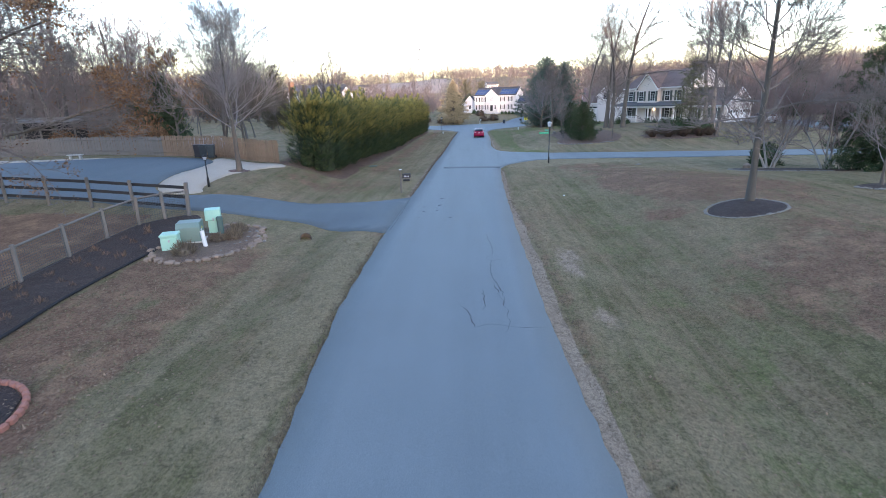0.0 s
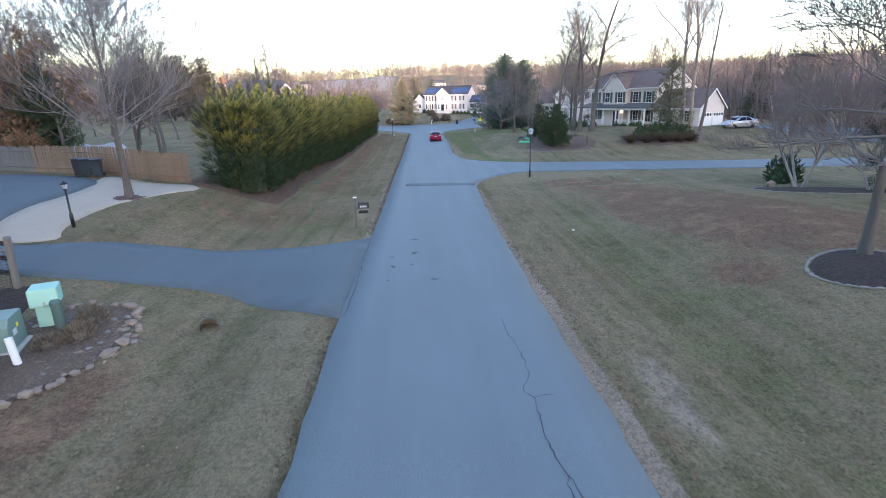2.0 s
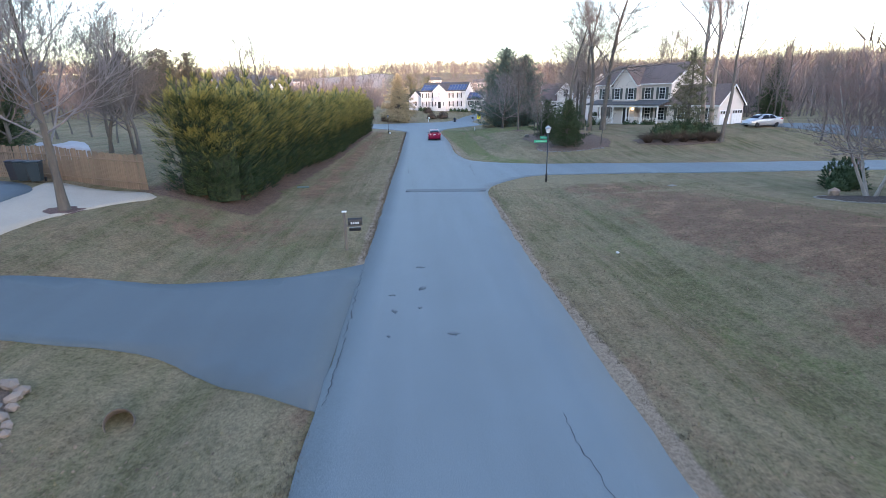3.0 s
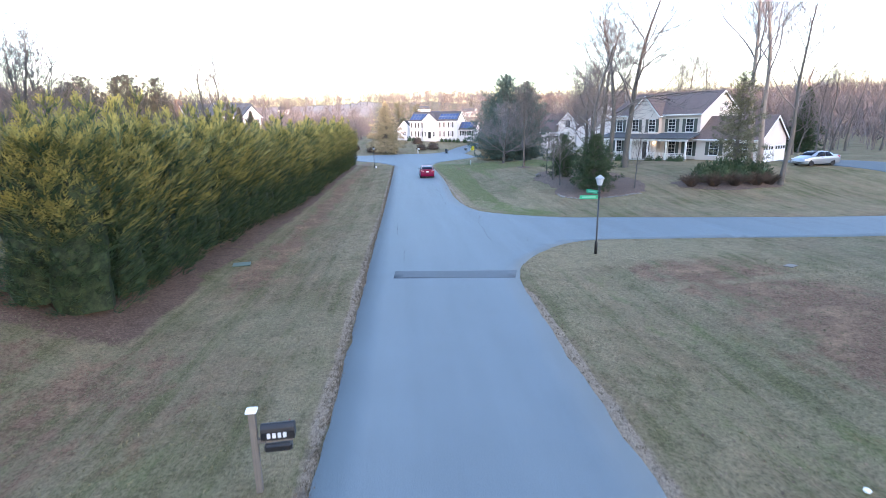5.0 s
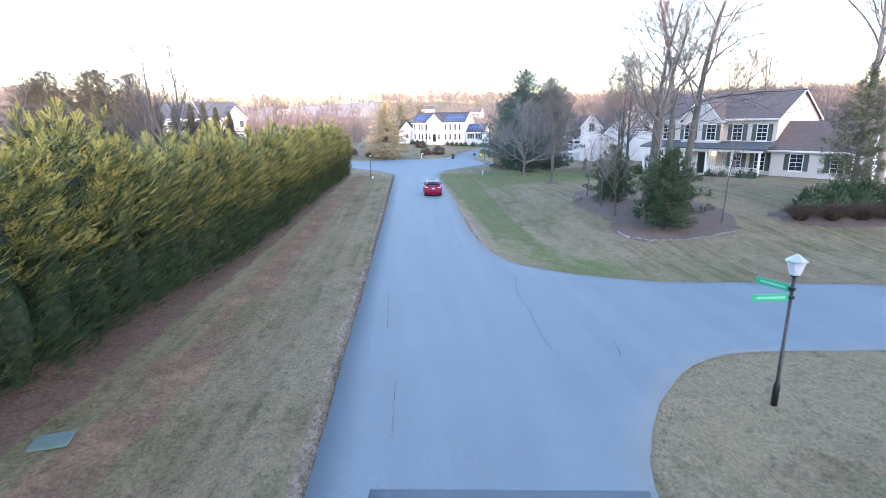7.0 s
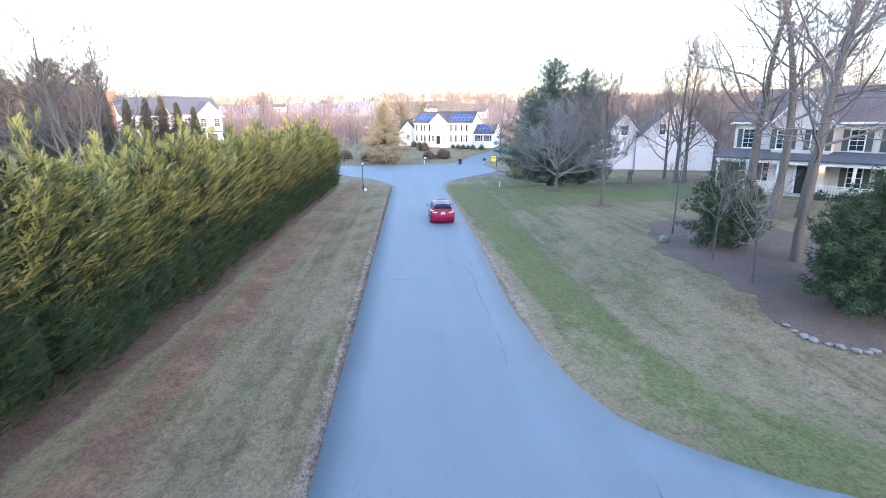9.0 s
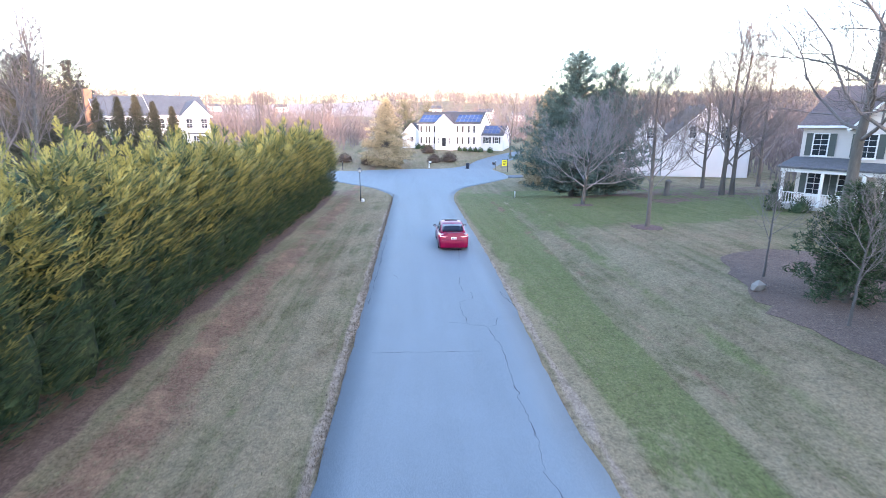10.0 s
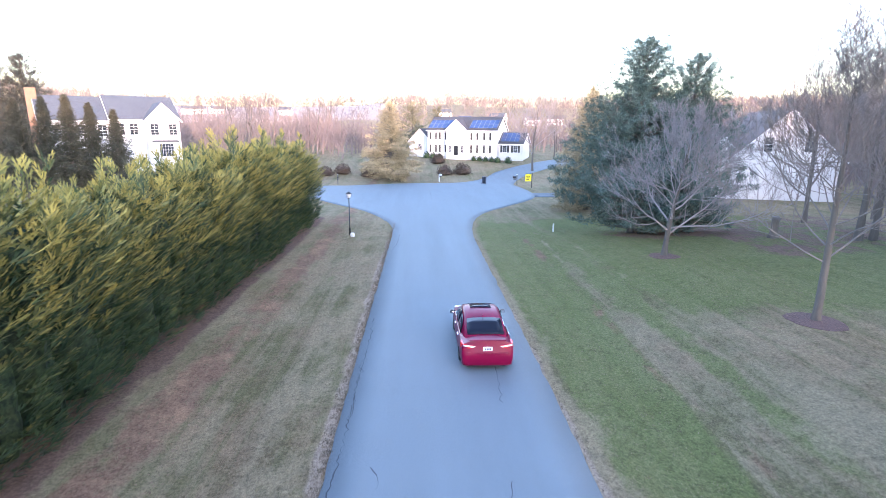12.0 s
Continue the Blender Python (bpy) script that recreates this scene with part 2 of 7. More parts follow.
M = dict(
    road=material("road_asphalt", asphalt),
    drive=material("driveway_asphalt", asphalt, lo=(0.048, 0.063, 0.070), hi=(0.076, 0.098, 0.109)),
    patch=material("patch_asphalt", asphalt, lo=(0.040, 0.049, 0.056), hi=(0.068, 0.082, 0.093)),
    lawn=material("winter_lawn", lawn),
    bark=material("bark", bark),
    bark_grey=material("grey_bark", bark, lo=(0.042, 0.036, 0.032), hi=(0.130, 0.113, 0.100)),
    bark_white=material("birch_bark", bark, lo=(0.16, 0.145, 0.13), hi=(0.52, 0.49, 0.45)),
    twig=material("twig_bark", bark, lo=(0.075, 0.061, 0.058), hi=(0.20, 0.168, 0.165)),
    bark_mid=material("brown_grey_bark", bark, lo=(0.062, 0.050, 0.042), hi=(0.175, 0.145, 0.124)),
    bark_tan=material("tan_bark", bark, lo=(0.17, 0.130, 0.105), hi=(0.46, 0.375, 0.315)),
    twig_mid=material("brown_grey_twigs", bark, lo=(0.105, 0.086, 0.080), hi=(0.27, 0.228, 0.215)),
    twig_red=material("reddish_twigs", bark, lo=(0.130, 0.084, 0.078), hi=(0.30, 0.215, 0.205)),
    twig_pale=material("pale_twigs", bark, lo=(0.17, 0.145, 0.145), hi=(0.36, 0.325, 0.33)),
    # paler, pinker than near twigs: distance haze put into the bark colour
    twig_far=material("hazed_far_twigs", bark, lo=(0.125, 0.092, 0.088), hi=(0.255, 0.196, 0.188)),
    cypress=material("cypress_foliage", cypress_leaf),
    pine=material("pine_foliage", foliage, dark=(0.032, 0.058, 0.046), light=(0.165, 0.230, 0.195), tip=(0.19, 0.23, 0.17), top=(2, 12), much=0.4),
    # golden tone: warm sunlight painted into the foliage colour
    spruce=material("spruce_foliage", foliage, dark=(0.17, 0.135, 0.075), light=(0.52, 0.42, 0.25), tip=(0.66, 0.53, 0.33), top=(1, 12), much=0.6),
    olive=material("olive_pine_foliage", foliage, dark=(0.065, 0.070, 0.040), light=(0.19, 0.185, 0.105), tip=(0.27, 0.23, 0.12), top=(3, 10), much=0.7),
    edging=material("matt_black_plastic", plain, c=(0.015, 0.015, 0.016), r=0.9),
    oak_leaf=material("withered_oak_leaves", foliage, dark=(0.060, 0.042, 0.032), light=(0.20, 0.13, 0.09), tip=(0.24, 0.16, 0.10), top=(0, 8), much=0.3),
    cedar_leaf=material("cedar_foliage", foliage, dark=(0.028, 0.034, 0.029), light=(0.092, 0.098, 0.082), tip=(0.12, 0.11, 0.085), top=(1, 8), much=0.4),
    arbor=material("arborvitae_foliage", foliage, dark=(0.040, 0.043, 0.030), light=(0.125, 0.122, 0.084), tip=(0.15, 0.14, 0.095), top=(1, 8), much=0.4),
    shrub=material("shrub_foliage", foliage, dark=(0.016, 0.035, 0.016), light=(0.061, 0.095, 0.041), tip=(0.108, 0.121, 0.054), top=(0, 3), much=0.4),
    brown_leaf=material("dry_leaves", foliage, dark=(0.101, 0.054, 0.030), light=(0.270, 0.155, 0.081), tip=(0.365, 0.230, 0.121), top=(0, 8), much=0.5),
    red_shrub=material("bare_red_shrub", foliage, dark=(0.044, 0.030, 0.022), light=(0.110, 0.074, 0.052), tip=(0.14, 0.10, 0.068), top=(0, 2), much=0.4),
    dry_grass=material("dry_grass", foliage, dark=(0.095, 0.072, 0.050), light=(0.240, 0.190, 0.132), tip=(0.28, 0.22, 0.15), top=(0, 1), much=0.4),
    lawn_blade=material("lawn_blades", foliage, dark=(0.105, 0.098, 0.050), light=(0.285, 0.240, 0.145), tip=(0.3, 0.25, 0.16), top=(0, 5), much=0.2),
    cedar=material("cedar_boards", boards, lo=(0.120, 0.080, 0.053), hi=(0.325, 0.230, 0.155), spread=0.95),
    post_wood=material("dark_weathered_wood", boards, lo=(0.07, 0.060, 0.052), hi=(0.19, 0.165, 0.14)),
    oldwood=material("weathered_wood", boards, lo=(0.090, 0.082, 0.075), hi=(0.240, 0.218, 0.195)),
    darkwood=material("black_rail", boards, lo=(0.012, 0.012, 0.013), hi=(0.04, 0.04, 0.042)),
    siding=material("white_siding", siding, c=(0.63, 0.62, 0.61)),
    cream=material("cream_siding", siding, c=(0.70, 0.63, 0.575)),
    trim=material("white_trim", plain, c=(0.78, 0.78, 0.76), r=0.5, vary=0.06),
    roof_grey=material("grey_shingles", shingles, c=(0.080, 0.086, 0.093)),
    roof_brown=material("brown_shingles", shingles, c=(0.138, 0.099, 0.086)),
    roof_dark=material("dark_shingles", shingles, c=(0.05, 0.048, 0.05)),
    shutter=material("dark_shutter", plain, c=(0.018, 0.02, 0.02), r=0.5),
    shutter_green=material("grey_green_shutter", plain, c=(0.07, 0.085, 0.075), r=0.5),
    glass=material("window_glass", glass_dark),
    glass_pale=material("curtained_glass", plain, c=(0.42, 0.43, 0.44), r=0.15, vary=0.25, bump=0.0),
    solar=material("solar_cells", solar),
    brick=material("red_brick", plain, c=(0.30, 0.13, 0.095), r=0.85, vary=0.3, scale=6),
    chimney=material("tan_brick", plain, c=(0.25, 0.150, 0.10), r=0.9, vary=0.3, scale=6, spec=0.2),
    mulch=material("dark_mulch", mulch),
    redmulch=material("red_mulch", mulch, lo=(0.062, 0.036, 0.031), hi=(0.190, 0.112, 0.094)),
    littersoil=material("leaf_littered_soil", mulch, lo=(0.075, 0.052, 0.038), hi=(0.23, 0.160, 0.112)),
    oldmulch=material("faded_mulch", mulch, lo=(0.060, 0.040, 0.030), hi=(0.190, 0.128, 0.094)),
    gravel=material("pale_gravel", gravel),
    concrete=material("concrete", plain, c=(0.45, 0.43, 0.39), r=0.85, vary=0.2, scale=5, bump=0.3),
    stone=material("field_stone", plain, c=(0.240, 0.182, 0.140), r=0.9, vary=0.5, scale=4, bump=0.4),
    palestone=material("pale_stone", plain, c=(0.21, 0.195, 0.17), r=0.85, vary=0.2, scale=4, bump=0.4),
    tarpaulin=material("pale_tarpaulin", plain, c=(0.36, 0.36, 0.37), r=0.7, vary=0.3, scale=2, bump=0.3, spec=0.2),
    black=material("black_paint", plain, c=(0.012, 0.012, 0.013), r=0.4),
    rubber=material("tyre_rubber", plain, c=(0.016, 0.016, 0.017), r=0.8),
    mint=material("mint_green_plastic", plain, c=(0.33, 0.58, 0.47), r=0.5, vary=0.1),
    transformer=material("grey_green_metal", plain, c=(0.16, 0.23, 0.20), r=0.45, vary=0.12),
    lid_green=material("weathered_green_lid", plain, c=(0.105, 0.150, 0.125), r=0.8, vary=0.35, scale=5),
    teal=material("faded_green_lid", plain, c=(0.075, 0.125, 0.11), r=0.75, vary=0.3),
    pvc=material("white_plastic", plain, c=(0.72, 0.72, 0.70), r=0.5, vary=0.08),
    pipe=material("rusty_culvert", plain, c=(0.105, 0.080, 0.060), r=0.8, vary=0.3, scale=9),
    bin=material("dark_bin_plastic", plain, c=(0.022, 0.028, 0.042), r=0.5),
    binblue=material("blue_bin_plastic", plain, c=(0.02, 0.038, 0.050), r=0.5),
    signgreen=material("green_sign", plain, c=(0.02, 0.33, 0.16), r=0.4, vary=0.06),
    signyellow=material("yellow_sign", plain, c=(0.85, 0.72, 0.02), r=0.5, vary=0.06),
    lampglass=material("frosted_lamp_glass", plain, c=(0.50, 0.52, 0.54), r=0.25, vary=0.04),
    paint=material("red_car_paint", plain, c=(0.160, 0.002, 0.030), r=0.30, metal=0.0, vary=0.05, bump=0.0, spec=0.16),
    silver=material("silver_car_paint", plain, c=(0.36, 0.38, 0.41), r=0.3, metal=0.6, vary=0.05, bump=0.0, coat=0.8),
    carglass=material("tinted_car_glass", glass_dark, c=(0.006, 0.008, 0.014), gloss=0.10),
    chrome=material("chrome", plain, c=(0.75, 0.75, 0.76), r=0.12, metal=1.0, vary=0.04, bump=0.0),
    tail=material("tail_light", glow, c=(0.60, 0.010, 0.015), strength=0.03),
    clear=material("clear_lens", plain, c=(0.75, 0.72, 0.72), r=0.15, vary=0.05, bump=0.0),
    plate=material("plate_white", plain, c=(0.60, 0.61, 0.63), r=0.4, vary=0.05),
    sign_letters=material("pale_green_letters", plain, c=(0.16, 0.48, 0.32), r=0.5, vary=0.05),
    plate_ink=material("plate_ink", plain, c=(0.05, 0.06, 0.12), r=0.5),
    litter=material("leaf_litter", foliage, dark=(0.095, 0.061, 0.041), light=(0.351, 0.243, 0.162), tip=(0.405, 0.270, 0.162), top=(0, 5), much=0.2),
    crack=material("crack_fill", plain, c=(0.043, 0.050, 0.058), r=0.85, vary=0.3),
    metal=material("galvanised_steel", plain, c=(0.42, 0.43, 0.44), r=0.5, metal=0.5, vary=0.12),
    mesh=material("fence_wire", plain, c=(0.07, 0.072, 0.075), r=0.6, metal=0.3),
    lampwarm=material("porch_bulb", glow, c=(1.0, 0.72, 0.35), strength=2.5),
)

# ---- helpers for meshes ----
def ease(a, b, v):
    t = min(1.0, max(0.0, (v - a) / (b - a)))
    return t * t * (3 - 2 * t)


def lerp_table(table, v):
    """Piecewise straight line through (v, value) pairs."""
    if v <= table[0][0]:
        return table[0][1]
    for (a, p), (b, q) in zip(table, table[1:]):
        if v <= b:
            return p + (q - p) * (v - a) / (b - a)
    return table[-1][1]


def obj(name, bm, mats, parent=None, label="", smooth=False):
    """Link a bmesh as one mesh object."""
    me = bpy.data.meshes.new(name)
    bm.to_mesh(me)
    bm.free()
    for m in mats if isinstance(mats, (list, tuple)) else [mats]:
        me.materials.append(m)
    if smooth:
        me.polygons.foreach_set("use_smooth", [True] * len(me.polygons))
    ob = new(name, me)
    ob.parent = parent
    if label:
        tagged(ob, label)
    return ob


def part(name, bm, mat, parent, label="", smooth=False):
    return obj(name, bm, mat, parent, label, smooth)


def raw(name, verts, faces, mats, parent=None, label="", smooth=False, mat_index=None):
    me = bpy.data.meshes.new(name)
    me.from_pydata(verts, [], faces)
    for m in mats if isinstance(mats, (list, tuple)) else [mats]:
        me.materials.append(m)
    if mat_index is not None:
        me.polygons.foreach_set("material_index", mat_index)
    if smooth:
        me.polygons.foreach_set("use_smooth", [True] * len(me.polygons))
    ob = new(name, me)
    ob.parent = parent
    if label:
        tagged(ob, label)
    return ob


def thing(name, at=(0, 0, 0), rz=0.0, label="", category="", group="", kind=""):
    e = new(name)
    e.empty_display_size = 0.2
    e.matrix_world = pose(*at, 0, 0, rz)
    return tagged(e, label, category, group, kind)


def box(bm, x0, x1, y0, y1, z0, z1, bevel=0.0, m=None):
    r = bmesh.ops.create_cube(bm, size=1.0)
    vs = r["verts"]
    for v in vs:
        v.co = Vector((x0 + (v.co.x + 0.5) * (x1 - x0), y0 + (v.co.y + 0.5) * (y1 - y0), z0 + (v.co.z + 0.5) * (z1 - z0)))
    if bevel:
        es = {e for v in vs for e in v.link_edges}
        out = bmesh.ops.bevel(bm, geom=list(es), offset=bevel, segments=1, affect="EDGES")
        vs = list({v for f in out["faces"] for v in f.verts} | {v for v in vs if v.is_valid})
    if m:
        for v in vs:
            v.co = m @ v.co
    return vs


def boxbm(*a, bevel=0.0, m=None):
    bm = bmesh.new()
    box(bm, *a, bevel=bevel, m=m)
    return bm


def rod(bm, a, b, r0, r1=None, sides=8, caps=True):
    """A tapered round bar from a to b."""
    a, b = Vector(a), Vector(b)
    r1 = r0 if r1 is None else r1
    q = (b - a).to_track_quat("Z", "Y")
    rings = []
    for p, r in ((a, r0), (b, r1)):
        rings.append([bm.verts.new(p + q @ Vector((r * math.cos(k * math.tau / sides), r * math.sin(k * math.tau / sides), 0))) for k in range(sides)])
    for k in range(sides):
        bm.faces.new((rings[0][k], rings[0][(k + 1) % sides], rings[1][(k + 1) % sides], rings[1][k]))
    if caps:
        bm.faces.new(rings[0][::-1])
        bm.faces.new(rings[1])


def turned(bm, profile, sides=12, at=(0, 0, 0)):
    """A solid of revolution round z through (radius, height) pairs."""
    rings = [[bm.verts.new((at[0] + r * math.cos(k * math.tau / sides), at[1] + r * math.sin(k * math.tau / sides), at[2] + z)) for k in range(sides)] for r, z in profile]
    for p, q in zip(rings, rings[1:]):
        for k in range(sides):
            bm.faces.new((p[k], p[(k + 1) % sides], q[(k + 1) % sides], q[k]))
    bm.faces.new(rings[0][::-1])
    bm.faces.new(rings[-1])


# ---- the lie of the land ----
def road_z(y):
    return -0.6 * (1 - ease(2, 17, y)) - 0.3 * ease(45, 65, y) - 0.65 * ease(80, 120, y)


def ground(x, y):
    z = road_z(y)
    z -= 0.4 * math.exp(-((x + 7.4) / 1.7) ** 2) * ease(8, 16, y) * (1 - ease(25, 27, y))
    z -= 0.2 * math.exp(-((x + 6.8) / 1.6) ** 2) * ease(38, 44, y) * (1 - ease(105, 112, y))
    z -= 0.3 * math.exp(-((x - 5.9) / 1.6) ** 2) * (1 - ease(46, 50, y))
    z -= 0.2 * math.exp(-((x - 6.5) / 1.8) ** 2) * ease(68, 76, y) * (1 - ease(104, 112, y))
    z += (1.4 * ease(-9.5, -15.5, x) + 0.35 * ease(-16, -22, x)) * ease(14, 38, y) * (1 - 0.75 * ease(52, 70, y)) + 2.2 * ease(-16, -36, x) * ease(90, 140, y)
    z += 0.95 * ease(7, 14, x) * (1 - ease(28, 44, y))
    z += 1.0 * ease(4, 13, x) * ease(57, 74, y) * (1 - ease(104, 118, y)) + 0.9 * ease(13, 34, x) * ease(57, 80, y)
    z += 2.5 * ease(152, 180, y) * ease(60, 20, abs(x))
    far = ease(190, 600, y)
    z += 25 * far + 3.0 * math.sin(x * 0.011 + 1) * far + 10 * ease(60, 500, abs(x)) * ease(0, 300, y)
    # unseen hill behind the camera, added to keep the low sun off near ground
    z += 54.0 * ease(-25, -310, y)
    z += 0.03 * noise.noise(Vector((x * 0.25, y * 0.25, 0))) * min(1.0, max(0.0, (abs(x + 0.8) - 3.4) / 2))
    return z


def spaced(lo, hi, fine, reach_lo, reach_hi, grow=1.16):
    vals = [lo + i * fine for i in range(int((hi - lo) / fine) + 1)]
    step, v = fine, vals[-1]
    while v < reach_hi:
        step *= grow
        v += step
        vals.append(v)
    step, v = fine, lo
    while v > reach_lo:
        step *= grow
        v -= step
        vals.insert(0, v)
    return vals


LEFT_EDGE = [(-30, -3.5), (6, -3.5), (13, -3.95), (22, -4.05), (36, -3.82), (60, -3.65), (82, -3.45), (112, -3.4)]
RIGHT_EDGE = [(-30, 2.45), (6, 2.45), (13, 1.95), (22, 1.9), (36, 2.0), (44, 2.25)]
HEDGE_FRONT = [(38, -10.1), (53, -10.0), (75, -9.6), (88, -9.7), (128, -10.3)]


def cover(x, y):
    """How much of each ground cover lies at a place: lush, worn, pale, soil, dirt, tilled."""
    right = 2.4 if y > 44 else lerp_table(RIGHT_EDGE, y)
    left = lerp_table(LEFT_EDGE, y)
    far = ease(60, 66, y) * (1 - ease(112, 120, y))
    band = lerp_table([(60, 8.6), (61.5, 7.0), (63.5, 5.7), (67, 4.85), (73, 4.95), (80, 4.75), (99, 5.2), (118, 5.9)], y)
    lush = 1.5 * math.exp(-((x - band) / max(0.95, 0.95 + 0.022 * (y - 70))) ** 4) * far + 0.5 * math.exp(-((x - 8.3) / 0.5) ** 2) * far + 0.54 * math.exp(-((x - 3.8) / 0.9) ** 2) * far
    # last term: tree shade on the far lawn, painted as deeper green grass
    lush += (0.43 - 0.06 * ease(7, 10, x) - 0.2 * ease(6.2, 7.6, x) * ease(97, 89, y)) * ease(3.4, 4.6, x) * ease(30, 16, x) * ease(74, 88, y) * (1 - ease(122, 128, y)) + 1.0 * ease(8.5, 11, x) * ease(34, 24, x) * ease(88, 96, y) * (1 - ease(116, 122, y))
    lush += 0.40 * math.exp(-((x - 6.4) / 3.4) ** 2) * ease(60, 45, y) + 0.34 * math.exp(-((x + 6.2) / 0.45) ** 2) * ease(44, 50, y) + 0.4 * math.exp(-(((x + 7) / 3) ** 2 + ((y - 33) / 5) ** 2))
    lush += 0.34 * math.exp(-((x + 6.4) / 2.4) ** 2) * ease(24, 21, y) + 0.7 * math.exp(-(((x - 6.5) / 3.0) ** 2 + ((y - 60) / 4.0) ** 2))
    worn = 1.25 * math.exp(-(((x - 12.6 + 0.1 * (y - 34)) / 4.2) ** 2 + ((y - 33) / 10) ** 2)) + 0.68 * ease(-7.6, -9.3, x) * ease(-13.4, -12.6, x) * ease(23, 18, y) + 0.95 * ease(-16.0, -16.6, x) * ease(25.5, 24, y)
    worn += 0.95 * math.exp(-(((x - 12) / 4.5) ** 2 + ((y - 15) / 5) ** 2)) + 0.7 * math.exp(-(((x - 9) / 1.2) ** 2 + ((y - 24.2) / 1.0) ** 2)) + 0.66 * math.exp(-((x + 8.4) / 1.1) ** 2) * ease(40, 46, y) + 0.45 * math.exp(-((x - 6.7) / 0.4) ** 2) * far
    worn += 0.46 * math.exp(-((x - right - 0.7) / 0.5) ** 2) * (1 - ease(24, 32, y))
    worn += 0.5 * math.exp(-(((x - 9) / 3.5) ** 2 + ((y - 45) / 3) ** 2)) + 0.6 * math.exp(-(((x + 10) / 4) ** 2 + ((y - 36) / 3.5) ** 2))
    worn += 1.1 * math.exp(-(((x + 4.5) / 0.45) ** 2 + ((y - 22.2) / 0.5) ** 2))
    pale = 1.15 * math.exp(-(((x - 8.5) / 7) ** 2 + ((y - 49) / 2.8) ** 2)) + 0.48 * math.exp(-((x - left + 0.9) / 1.0) ** 2) + 0.36 * math.exp(-((x - right - 1.0) / 0.9) ** 2)
    pale += 0.6 * math.exp(-(((x - 9) / 6) ** 2 + ((y - 66) / 6) ** 2)) + 0.62 * math.exp(-((x + 6.9) / 0.35) ** 2) * ease(44, 50, y) + 0.5 * math.exp(-((x + 5.3) / 0.3) ** 2) * ease(44, 50, y) + 0.4 * math.exp(-(((x + 5) / 1.4) ** 2 + ((y - 15) / 9) ** 2))
    pale += (0.6 * math.exp(-((x - 2.9) / 0.3) ** 2) + 0.5 * math.exp(-((x - band - 1.4 - 0.022 * (y - 70)) / 0.2) ** 2) + 0.4 * math.exp(-((x - 9.3) / 0.25) ** 2)) * far
    pale += 0.55 * math.exp(-(((x - 9.6) / 2.6) ** 2 + ((y - 82) / 4.5) ** 2))
    pale += 0.55 * math.exp(-(((x - 10.5) / 2.5) ** 2 + ((y - 20) / 8) ** 2))
    pale += 0.8 * math.exp(-((y - 43.1 - 0.1 * (x - 9.7)) / 0.4) ** 2) * ease(9.0, 10.5, x) * ease(21, 19, x)
    pale += 0.75 * math.exp(-((x + 7.7 + 0.03 * (y - 12)) / 0.35) ** 2) * ease(23, 19, y)
    front = lerp_table(HEDGE_FRONT, y)
    soil = 0.72 * ease(front + 0.55, front - 0.35, x) * ease(front - 7, front - 5, x) * ease(38.3, 40, y) * ease(122.5, 120.5, y)
    # leaf litter under the trees, also darkening the lawn for their shade
    soil += (0.5 * ease(17, 20, x) * ease(40, 34, x) * ease(97, 101, y) + 0.75 * math.exp(-(((x - 15.5) / 4.2) ** 2 + ((y - 109) / 3.6) ** 2)) + 0.7 * math.exp(-(((x - 13) / 1.1) ** 2 + ((y - 100.7) / 0.9) ** 2))) * ease(122, 116, y)
    dirt = 1.2 * math.exp(-((x - right - 0.1) / 0.26) ** 4) * (1 - ease(20, 30, y)) + 0.85 * math.exp(-((x - right - 0.1) / 0.22) ** 2) * (1 - ease(42, 44, y))
    dirt += 0.6 * math.exp(-((x - right - 0.1) / 0.16) ** 2) * ease(30, 38, y) * (1 - ease(43, 45, y))
    dirt += 0.66 * math.exp(-(((x - 3.4) / 0.7) ** 2 + ((y - 17.8) / 2.2) ** 2)) + 0.55 * math.exp(-(((x - 3.6) / 0.6) ** 2 + ((y - 13.2) / 1.0) ** 2)) + (0.3 + 0.55 * ease(24, 34, y)) * math.exp(-((x - left + 0.16) / 0.24) ** 2) * (1 - ease(110, 114, y)) + 0.7 * math.exp(-((x - 2.75) / 0.22) ** 2) * far
    tilled = 0.9 * ease(325, 350, y) * ease(540, 500, y) * ease(-5, -35, x) * ease(-300, -240, x)
    return lush, worn, pale, soil, dirt, tilled


xs = spaced(-24, 24, 0.25, -1800, 1800)
ys = spaced(2, 134, 0.5, -600, 2600, 1.13)
verts, masks = [], []
for y in ys:
    for x in xs:
        verts.append((x, y, ground(x, y)))
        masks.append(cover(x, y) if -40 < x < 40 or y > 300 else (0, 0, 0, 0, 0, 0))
nx = len(xs)
faces = [(j * nx + i, j * nx + i + 1, (j + 1) * nx + i + 1, (j + 1) * nx + i) for j in range(len(ys) - 1) for i in range(nx - 1)]
land = raw("ground", verts, faces, M["lawn"], smooth=True)
tagged(land, "dormant winter lawn in straw, brown and dull green", "lawn", kind="structure")
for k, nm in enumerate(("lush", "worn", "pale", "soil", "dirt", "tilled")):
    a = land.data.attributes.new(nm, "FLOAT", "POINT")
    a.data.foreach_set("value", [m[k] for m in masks])


